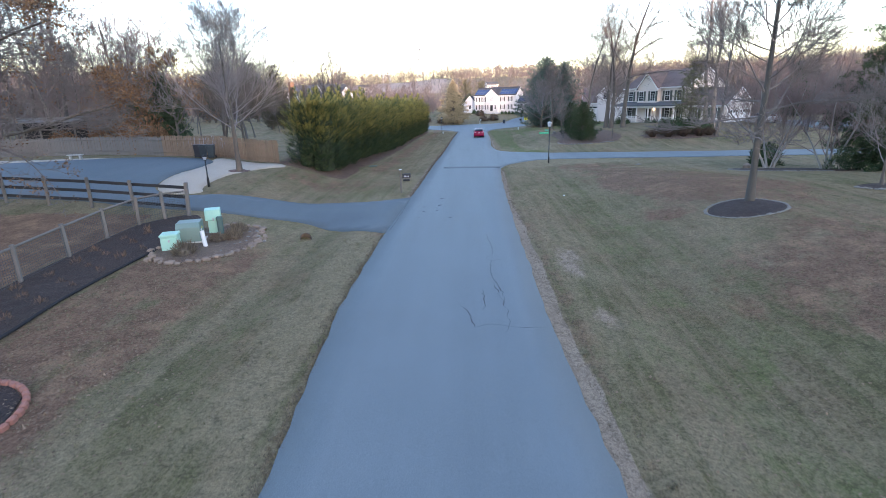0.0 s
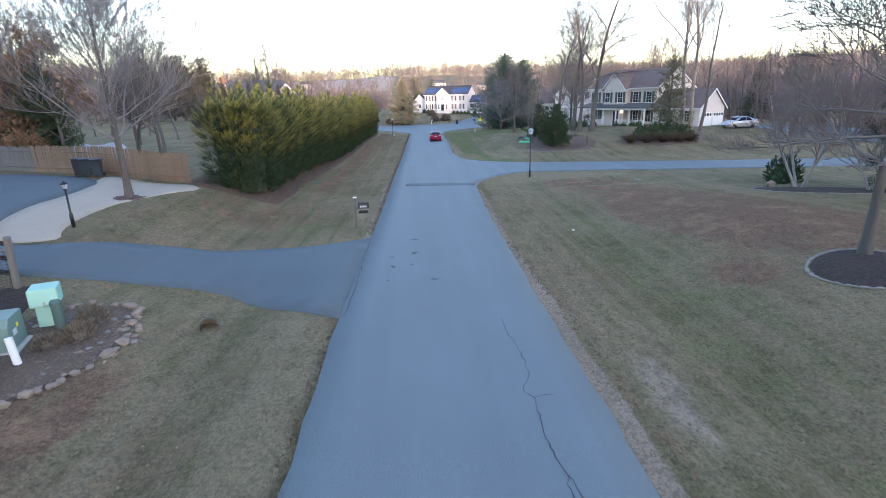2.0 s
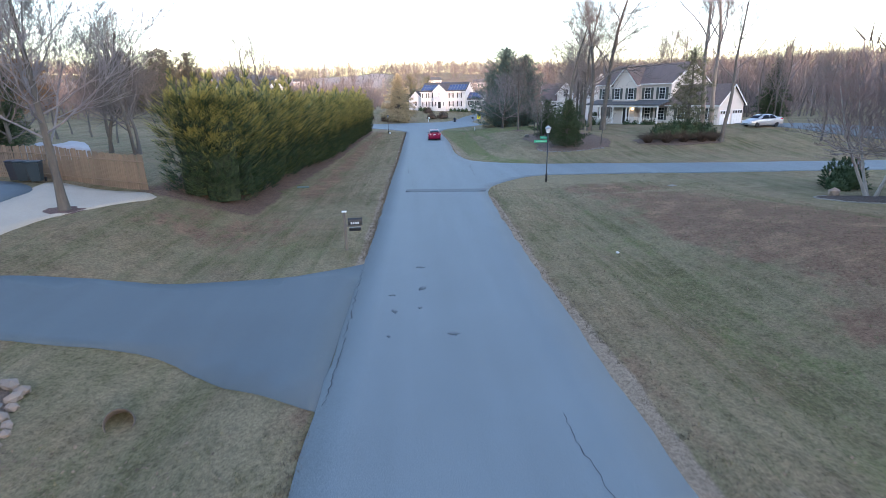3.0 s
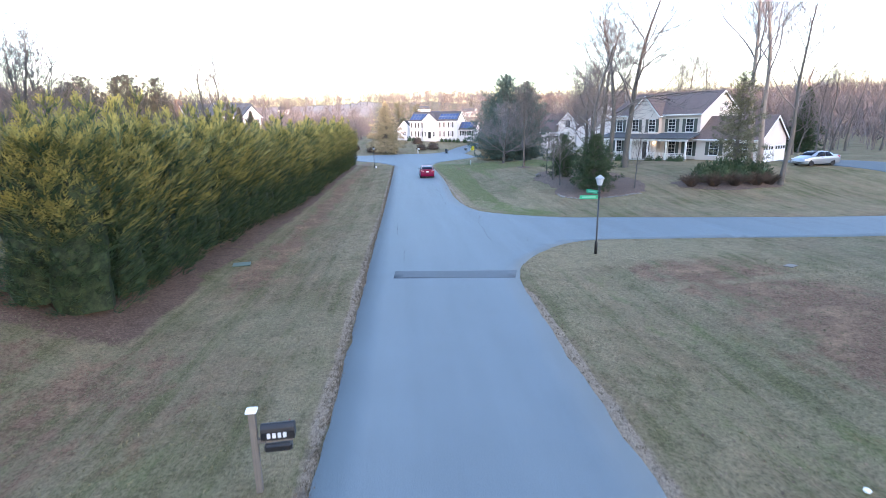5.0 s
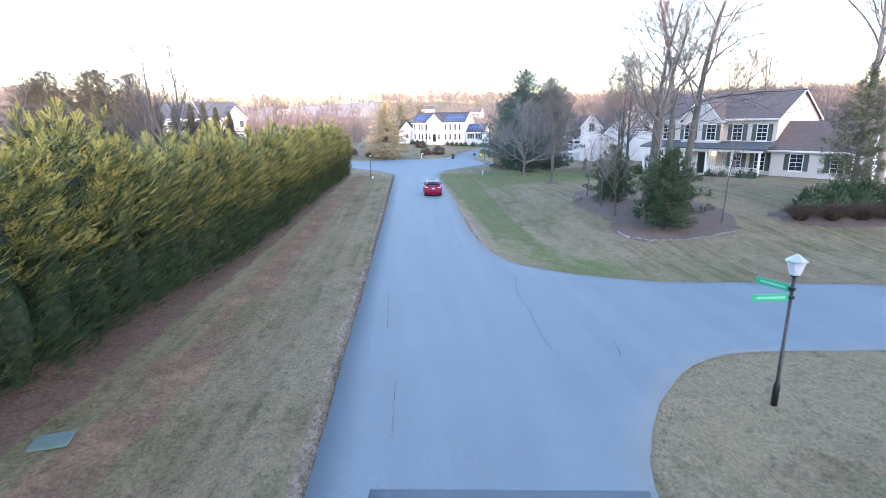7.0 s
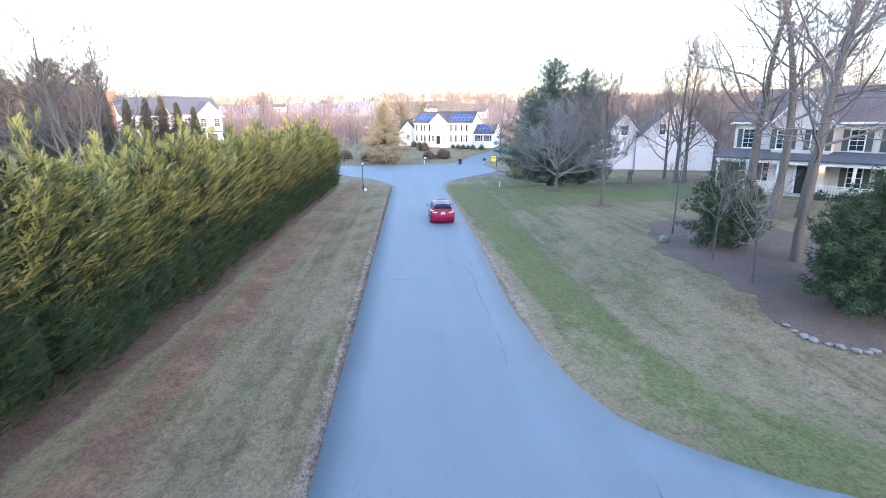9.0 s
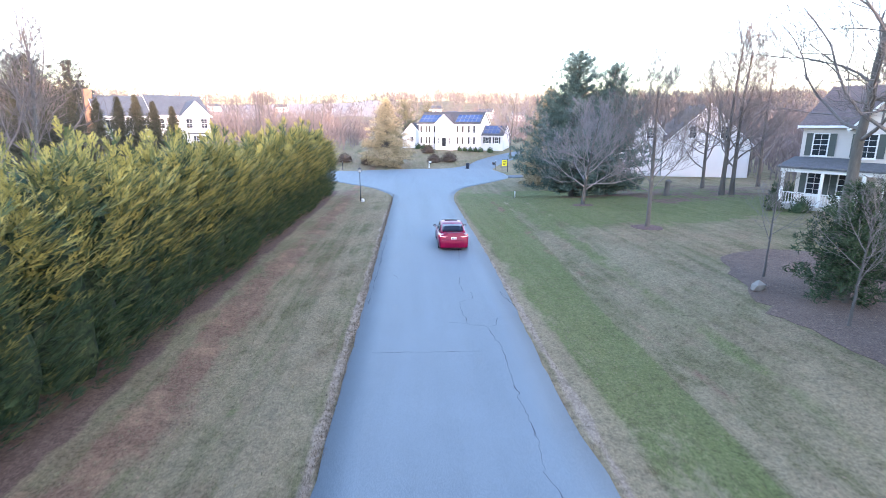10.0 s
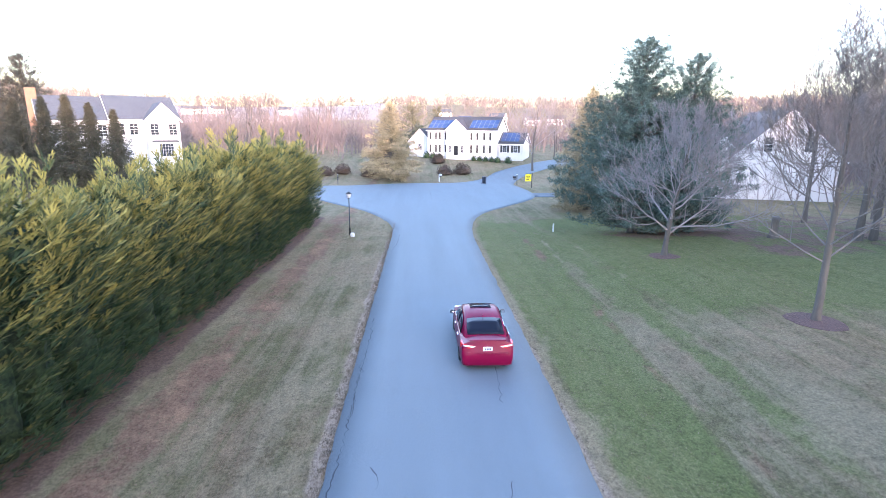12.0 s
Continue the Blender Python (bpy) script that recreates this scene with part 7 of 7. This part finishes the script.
bm = stone_mesh(21)
tagged(obj("paper_scrap", bm, M["pvc"]), "crumpled scrap of white paper on the lawn", "litter").matrix_world = pose(5.66, 32.3, ground(5.66, 32.3) + 0.05, 10, 5, 30) @ Matrix.Diagonal((0.2, 0.14, 0.09, 1))

# stone-edged beds on the right
bed("mulch_ring", blob(12.0, 22.9, 1.5, 1.5, 28), M["mulch"], "round dark mulch bed with a pale stone edge", 0.08)
ring3 = thing("stone_edging", (0, 0, 0), 0, "pale stone ring round a mulch bed", "stone edging")
stones([*blob(12.0, 22.9, 1.58, 1.58, 40), blob(12.0, 22.9, 1.58, 1.58, 40)[0]], 0.15, "palestone", ring3, 4, flat=0.45, jitter=0.01, gap=0.62)
bed("mulch_bed", blob(21.8, 37.0, 3.6, 1.9, 30, -0.55, 0.15, 2), M["mulch"], "dark mulch bed under birches")
ring4 = thing("stone_edging", (0, 0, 0), 0, "pale stone edge of a birch bed", "stone edging")
stones(blob(21.8, 37.0, 3.65, 1.95, 40, -0.55, 0.15, 2)[16:36], 0.16, "palestone", ring4, 5, flat=0.45, jitter=0.02, gap=0.7)
bed("mulch_bed", [tuple(p)[:2] for p in smooth_line([(10.75, 66.6), (11.0, 65.5), (11.9, 64.9), (13.5, 64.8), (15.3, 65.2), (17.4, 65.9), (19.2, 69.0), (19.4, 73.0), (19.4, 79.5), (17.0, 83.0), (14.4, 82.7), (13.0, 81.3), (12.0, 78.7), (11.0, 75.6), (10.95, 73.0), (11.2, 70.3), (10.95, 68.2)], 0.5, True)], M["oldmulch"], "faded brown mulch bed with evergreens and saplings", 0.03, 0.45)
ring5 = thing("stone_edging", (0, 0, 0), 0, "low pale stone edge of a mulch bed", "stone edging")
stones(smooth_line([(10.7, 66.7), (10.95, 65.45), (11.9, 64.8), (13.5, 64.7), (15.3, 65.1), (17.4, 65.8)], 0.5), 0.30, "palestone", ring5, 6, flat=0.5, jitter=0.07, gap=1.15)
bm = stone_mesh(9)
tagged(obj("boulder", bm, M["palestone"]), "white boulder at the edge of a mulch bed", "boulder").matrix_world = pose(11.8, 77.2, ground(11.8, 77.2) + 0.14, 0, 0, 30) @ Matrix.Diagonal((0.75, 0.5, 0.5, 1))
bm = stone_mesh(10)
tagged(obj("boulder", bm, M["stone"]), "grey boulder in the birch bed", "boulder").matrix_world = pose(20.55, 40.0, ground(20.55, 40.0) + 0.12, 0, 0, 60) @ Matrix.Diagonal((1.0, 0.7, 0.6, 1))
for x, y, r in ((13.25, 89.75, 0.95), (12.8, 100.7, 0.85)):
    bed("mulch_ring", blob(x, y, r, r, 18, 0, 0.2, x), M["redmulch"], "reddish mulch round a lawn tree", 0.05)
bed("mulch_bed", blob(26.0, 67.9, 4.6, 2.2, 26, -0.1, 0.15, 8), M["oldmulch"], "faded brown mulch bed along the side road", 0.03, 0.45)
red_bush = twiggy_mesh(3, 1.3, 1.25, M["red_shrub"], 220)
for i, (x, y, s) in enumerate(((22.6, 67.5, 0.95), (24.4, 67.2, 1.0), (26.2, 67.0, 1.0), (28.0, 66.8, 1.0), (29.3, 66.9, 0.9))):
    e = thing("bush", (x, y, ground(x, y)), 50 * i, "leafless reddish-brown bush by the side road", "bush", "red bushes by the side road")
    e.scale = (s, s, s)
    put("foliage", red_bush, e)
shrub_big = shrub_mesh(4, 1.5, 2.4, M["shrub"], 700, (0.25, 0.5), 0.45)
shrub_ball = shrub_mesh(5, 0.6, 0.95, M["shrub"], 320, (0.12, 0.22), 0.5)
def bush_stem():
    bm = bmesh.new()
    for k in range(4):
        a = k * 1.6
        rod(bm, (0.05 * math.cos(a), 0.05 * math.sin(a), -0.1), (0.3 * math.cos(a), 0.3 * math.sin(a), 0.7), 0.035, 0.015, 6)
    return bm


def bush(x, y, s, me, label, z=None, category="bush"):
    e = thing("bush", (x, y, ground(x, y) if z is None else z), x * 57 % 360, label, category)
    e.scale = (s, s, s)
    put("foliage", me, e)
    put("stem", shared("bush_stem", bush_stem, M["bark"]), e)
    return e
for x, y, s in ((24.6, 69.0, 0.72), (26.2, 69.0, 0.82), (27.8, 68.6, 0.85), (29.3, 68.4, 0.7)):
    bush(x, y, s, shrub_big, "dark green evergreen bush behind red bushes")
for x, y, s in ((23.2, 42.6, 0.75), (22.3, 41.8, 0.4)):
    bush(x, y, s, shrub_big, "dark green bush in the birch bed")
for u, s in ((-12.2, 1.0), (-10.5, 1.1), (-8.6, 1.0), (-4.2, 1.0), (-2.9, 0.95), (-1.3, 1.1), (-0.3, 1.2)):
    p = right_house.matrix_world @ Vector((u, -3.3, 0))
    bush(p.x, p.y, s, shrub_ball, "clipped round green shrub before the porch", RHZ - 0.35)
for u, s in ((-7.4, 1.3), (-6.0, 1.2), (-4.6, 1.1), (2.6, 1.0), (3.8, 1.0), (5.0, 1.0), (6.2, 1.0), (7.4, 1.1), (9.5, 1.2)):
    p = white_house.matrix_world @ Vector((u, -1.2 if abs(u) > 2.5 else -1.8, 0))
    bush(p.x, p.y, s, shrub_ball, "clipped dark green shrub along the house front")
mauve = shrub_mesh(19, 1.6, 1.9, M["red_shrub"], 900, (0.25, 0.5), 0.2, 0.6)
for x, y, s, me in ((3.2, 161, 0.85, mauve), (6.2, 161.6, 1.0, mauve), (2.4, 171.0, 0.9, mauve), (-14.0, 160, 0.9, mauve), (-16.5, 158, 0.8, mauve), (-9.6, 159, 0.8, mauve)):
    bush(x, y, s, me, "dense leafless mauve-brown shrub on the far lawn")
bush(26.9, 96.4, 0.7, shrub_big, "dark green shrub on the lawn")

seedling = shrub_mesh(16, 0.12, 0.15, M["oak_leaf"], 40, (0.10, 0.2), 0.2, 0.9, 0)
r = random.Random(31)
for i in range(34):
    y = 7.2 + i * 0.46 + r.uniform(-0.15, 0.15)
    x = -13.4 - (i % 3) * 0.75 + r.uniform(-0.2, 0.2) - 0.25 * ease(7, 16, y)
    ob = put("dry_plant", seedling, None, pose(x, y, ground(x, y) + 0.06, 0, 0, r.uniform(0, 360)) @ Matrix.Scale(r.uniform(0.7, 1.4), 4))
    tagged(ob, "small withered plant in dark mulch", "dry plant", "withered plants along the wire fence")
bed("mulch_bed", blob(20.4, 26.4, 1.4, 0.9, 20, 0.2, 0.15, 4), M["mulch"], "small dark mulch bed round a tree")
ring6 = thing("stone_edging", (0, 0, 0), 0, "pale stone edge of a small bed", "stone edging")
stones(blob(20.4, 26.4, 1.45, 0.95, 30, 0.2, 0.15, 4)[14:30], 0.26, "palestone", ring6, 7, flat=0.5, jitter=0.03, gap=0.8)

# behind the plank fence, left
holly = fluffy_pine(92, 7.4, 6.6, M["shrub"], 230, 0.01, 0.42, 26, (0.16, 0.34), 0.1)
plant("holly", holly, (-31.9, 52.0), 0, 1.0, "large dense dark green holly behind the fence", "holly", "", P)
leafy = shrub_mesh(9, 1.7, 2.6, M["brown_leaf"], 1100, (0.2, 0.4), 0.6, 0.2, 0.6)
for x, y, s in ((-32.5, 50.0, 1.5), (-30.3, 47.8, 1.0), (-33.0, 48.4, 0.8), (-36.5, 50.5, 1.2), (-40.5, 49.5, 0.9)):
    bush(x, y, s, leafy, "shrub holding dry brown leaves behind the fence")
bench = thing("bench", (-34.0, 42.4, ground(-34.0, 42.4) + 0.03), 10, "pale concrete garden bench on a gravel strip", "bench")
part("seat", boxbm(-0.6, 0.6, -0.2, 0.2, 0.38, 0.46, bevel=0.02), M["concrete"], bench)
for s in (-1, 1):
    part("leg", boxbm(s * 0.4 - 0.07, s * 0.4 + 0.07, -0.16, 0.16, 0, 0.377, bevel=0.02), M["concrete"], bench)
shed = thing("shed", (-44.0, 52.0, ground(-44, 52)), 12, "low dark timber lean-to with a weathered grey roof", "shed")
for x in (-3.2, 0, 3.2):
    for y in (-1.4, 1.4):
        part("post", boxbm(x - 0.07, x + 0.07, y - 0.07, y + 0.07, -0.2, 3.3 + 0.15 * y), M["oldwood"], shed)
part("back_wall", boxbm(-3.3, 3.3, 1.48, 1.54, 0, 3.4), M["darkwood"], shed)
bm = boxbm(-3.8, 3.8, -2.1, 2.1, -0.04, 0.04)
bm.transform(pose(0, 0, 3.4, 6, 0, 0))
part("roof", bm, M["oldwood"], shed)
pool = thing("pool", (-30.0, 55.0, ground(-30.0, 55.0) - 0.25), 10, "covered above-ground pool with a pale tarpaulin", "pool")
bm = bmesh.new()
turned(bm, [(2.75, -0.2), (2.7, 0.5), (2.72, 1.0), (2.6, 1.25), (2.0, 1.38), (1.4, 1.30), (0.7, 1.22), (0.05, 1.2)], 44)
for v in bm.verts:
    if v.co.z > 0:
        v.co += Vector((0.15, 0.15, 0.34)) * noise.noise(v.co * 0.9) + Vector((0.05, 0.05, 0.08)) * noise.noise(v.co * 4)
part("cover", bm, M["tarpaulin"], pool, "", True)

# silver car on the drive by the cream house
tagged(sheet("driveway", [(52, 60), (43.5, 69), (41.0, 74.5), (38.8, 76.2), (39.8, 80.6), (47, 78), (60, 66), (60, 58)], M["drive"], lift=0.03, rough=0.05), "dark asphalt driveway by the garage", "driveway", kind="structure")
tagged(sheet("driveway", [(13.6, 140.2), (19, 139.4), (34, 137.2), (34, 134), (22, 135.4), (13.3, 136.4)], M["patch"], lift=0.03, rough=0.05), "dark asphalt driveway off the turning circle", "driveway", kind="structure")
saloon("parked_car", (39.6, 74.6, ground(39.6, 74.6) + 0.02), 100, M["silver"], "silver saloon car parked on a driveway")

# pylons on the far ridge
def pylon(at, h=38):
    e = thing("pylon", (*at, ground(*at)), 20, "distant grey lattice steel pylon", "pylon", "pylons on the ridge")
    bm = bmesh.new()
    lv = [(0, 4.6), (0.25, 3.3), (0.5, 2.0), (0.7, 1.1), (1.0, 0.5)]
    for (a, wa), (b, wb) in zip(lv, lv[1:]):
        c = [(-1, -1), (1, -1), (1, 1), (-1, 1)]
        for i in range(4):
            p, q = Vector((c[i][0] * wa, c[i][1] * wa, a * h)), Vector((c[i][0] * wb, c[i][1] * wb, b * h))
            p2, q2 = Vector((c[(i + 1) % 4][0] * wa, c[(i + 1) % 4][1] * wa, a * h)), Vector((c[(i + 1) % 4][0] * wb, c[(i + 1) % 4][1] * wb, b * h))
            rod(bm, p, q, 0.28, sides=4)
            rod(bm, p, q2, 0.16, sides=3)
            rod(bm, p2, q, 0.16, sides=3)
            rod(bm, q, q2, 0.16, sides=3)
    part("mast", bm, M["metal"], e)
    for z in (0.66, 0.80, 0.94):
        bm = bmesh.new()
        rod(bm, (-7, 0, z * h), (7, 0, z * h), 0.25, sides=4)
        rod(bm, (-7, 0, z * h), (0, 0, z * h + 2.2), 0.16, sides=3)
        rod(bm, (7, 0, z * h), (0, 0, z * h + 2.2), 0.16, sides=3)
        part("crossarm", bm, M["metal"], e)
for at in ((-190, 560), (-150, 600), (-95, 590), (-60, 620), (-240, 540)):
    pylon(at)

# ---- grass tufts along the road's edges and fallen leaves ----
def tufts(name, seed, spots, h, w, mat, label, category):
    r = random.Random(seed)
    s = Soup()
    for x, y in spots:
        z = ground(x, y)
        for k in range(5):
            d = Vector((r.uniform(-0.7, 0.7), r.uniform(-0.7, 0.7), 1)).normalized()
            s.blade(Vector((x + r.uniform(-0.05, 0.05), y + r.uniform(-0.05, 0.05), z)), d, d.cross(rand_dir(r)).normalized(), h * r.uniform(0.5, 1.2), w)
    return tagged(new(name, mesh_of(name, s, mat)), label, category, kind="stuff")


r = random.Random(77)
spots = []
for i in range(5200):
    y = r.uniform(3, 118)
    if 22.0 < y < 31.5:
        continue
    spots.append((lerp_table(LEFT_EDGE, y) - abs(r.gauss(0, 0.16)) + 0.03, y))
for i in range(550):
    y = r.uniform(3, 43)
    spots.append((lerp_table(RIGHT_EDGE, y) + (0.55 - 0.35 * ease(20, 30, y)) + r.gauss(0, 0.14), y))
for line in (right_far, right_near):
    for p in line:
        if p[0] < 30:
            for j in range(6 if p[1] > 55 else 4):
                spots.append((p[0] + r.gauss(0, 0.2) + (0.14 if p[1] > 60 else 0.1), p[1] + r.gauss(0, 0.2) + (0.12 if line is right_far else -0.12)))
tufts("verge_grass", 1, spots, 0.07, 0.018, M["dry_grass"], "ragged dry grass along the road's edge", "grass")
spots = [(r.uniform(-14, -4.4), r.uniform(5, 40)) for i in range(6000)] + [(r.uniform(2.6, 17), r.uniform(5, 46)) for i in range(9000)] + [(r.uniform(-9.4, -4), r.uniform(42, 118)) for i in range(6000)] + [(r.uniform(3.4, 16), r.uniform(66, 116)) for i in range(6000)]
tufts("lawn_grass", 2, [q for q in spots if not (-20 < q[0] < -3.5 and 22 < q[1] < 31.5)], 0.06, 0.018, M["lawn_blade"], "short dormant lawn grass in tufts", "grass")
s = Soup()
for i in range(10400):
    if i >= 8400:
        x, y = r.gauss(14.5, 2.6), r.gauss(71.5, 4.0)
    elif i % 6 == 0:
        x, y = -7.32 + r.gauss(0, 0.16), r.uniform(44, 116)
    elif i % 6 < 4:
        x, y = r.uniform(-13, -8 + r.random() ** 2 * 3), r.uniform(5, 22)
    else:
        x, y = r.uniform(2.8, 15), r.uniform(6, 44)
    d = Vector((r.uniform(-1, 1), r.uniform(-1, 1), r.uniform(-0.1, 0.4))).normalized()
    s.leaf(Vector((x, y, ground(x, y) + 0.03)), d, Vector((-d.y, d.x, r.uniform(-0.3, 0.3))).normalized(), r.uniform(0.05, 0.11), r.uniform(0.04, 0.08))
tagged(new("fallen_leaves", mesh_of("fallen_leaves", s, M["litter"])), "scattered dry fallen leaves on the grass", "leaves", kind="stuff")

# ---- cracks and stains in the asphalt ----
NEAR_CRACKS = [
    [(0.55, 21.87), (0.58, 20.6), (0.66, 20.0), (0.7, 19.17), (0.58, 18.55), (0.43, 18.15), (0.6, 17.88), (0.54, 17.4), (0.53, 16.71), (0.73, 14.33), (0.86, 13.72), (0.9, 12.66), (0.8, 12.15)], [(0.19, 14.95), (0.26, 14.13), (0.21, 13.47)], [(-0.44, 13.8), (-0.24, 13.47), (-0.06, 12.46)],
    [(-0.06, 12.46), (0.42, 12.62), (0.89, 12.49), (1.95, 12.37)], [(0.64, 15.69), (0.84, 14.76), (0.83, 13.72)], [(0.6, 17.88), (0.8, 17.97), (1.0, 17.93)], [(-3.92, 22.4), (-3.89, 23.2), (-3.86, 25.2), (-3.89, 28.5), (-3.91, 30.5)],
]
MID_CRACKS = [
    [(-2.15, 50.31), (-2.2, 48.88), (-2.2, 47.64)], [(3.17, 60.28), (2.68, 57.56), (2.63, 55.46), (2.47, 53.24), (2.48, 51.78)], [(4.57, 52.33), (4.29, 51.03)],
    [(1.4, 74.88), (1.3, 71.52), (1.33, 69.43), (1.2, 68.37), (1.39, 67.74), (1.29, 66.64), (1.27, 65.71)], [(-2.82, 74.48), (-1.89, 74.41), (0.69, 74.34)], [(-2.6, 58), (-2.5, 54)],
]
FAR_CRACKS = [
    [(0.77, 82.66), (0.66, 81.57), (0.71, 80.6)], [(1.05, 80.37), (1.01, 79.51), (0.68, 79.28), (0.46, 79.02), (0.37, 78.2), (0.48, 77.22), (0.52, 76.72), (1.13, 76.39), (1.21, 75.91), (1.4, 74.88)],
    [(-0.18, 76.88), (0.52, 76.72)], [(1.13, 76.39), (1.49, 76.55), (1.72, 77.29)], [(2.36, 80.42), (2.37, 79.66), (2.49, 79.2), (2.56, 78.63)], [(-3.24, 88.77), (-3.18, 85.81), (-3.25, 82.64), (-3.3, 79.06)],
    [(-3.2, 93.31), (-3.15, 89.79), (-3.22, 85.2)], [(-2.43, 83.26), (-2.23, 82.85), (-2.28, 82.47)], [(0.07, 148.5), (0.26, 138.6), (0.31, 132.4)], [(3.92, 148.6), (4.14, 138.7)], [(-3.1, 106.9), (-2.86, 109.7), (-2.8, 112.8)], [(0.9, 95), (1.3, 90), (1.1, 86)],
]
for c in NEAR_CRACKS + MID_CRACKS + FAR_CRACKS:
    line = smooth_line([(x, y, 0) for x, y in c], 0.11)
    bm = bmesh.new()
    prev = None
    for i, p in enumerate(line):
        x = p.x + 0.06 * noise.noise(Vector((p.y * 2.5, p.x, 1.0))) + 0.05 * noise.noise(Vector((p.y * 5.5, p.x * 5.5, 4))) + 0.06 * noise.noise(Vector((p.y * 15, p.x * 15, 6)))
        y = p.y + 0.06 * noise.noise(Vector((p.x * 2.5, p.y, 9.0)))
        w = 0.0135 * max(0.35, 0.7 + 1.3 * noise.noise(Vector((p.x * 2, p.y * 2.3, 2)))) * (0.3 if i in (0, len(line) - 1) else 1)
        d = (line[min(i + 1, len(line) - 1)] - line[max(i - 1, 0)]).normalized()
        n = Vector((-d.y, d.x, 0)) * w
        z = road_z(y) + 0.039
        pair = [bm.verts.new((x + n.x, y + n.y, z)), bm.verts.new((x - n.x, y - n.y, z))]
        if prev:
            bm.faces.new((prev[0], prev[1], pair[1], pair[0]))
        prev = pair
    tagged(obj("road_crack", bm, M["crack"]), "dark crack in the road asphalt", "crack", kind="structure")
for i, (x, y, r) in enumerate(((-2.8, 28.0, 0.16), (-1.9, 28.5, 0.25), (-2.7, 26.8, 0.18), (-1.95, 30.5, 0.22), (-2.0, 27.0, 0.12), (-2.8, 25.3, 0.1), (-1.2, 25.3, 0.2))):
    tagged(sheet("road_stain", blob(x, y, r * 0.75, r * 0.4, 12, i, 0.7, i), M["patch"], lift=0.039, step=0.3, rough=0.02, depth=0.003), "small dark tar stain on the road", "stain", kind="structure")
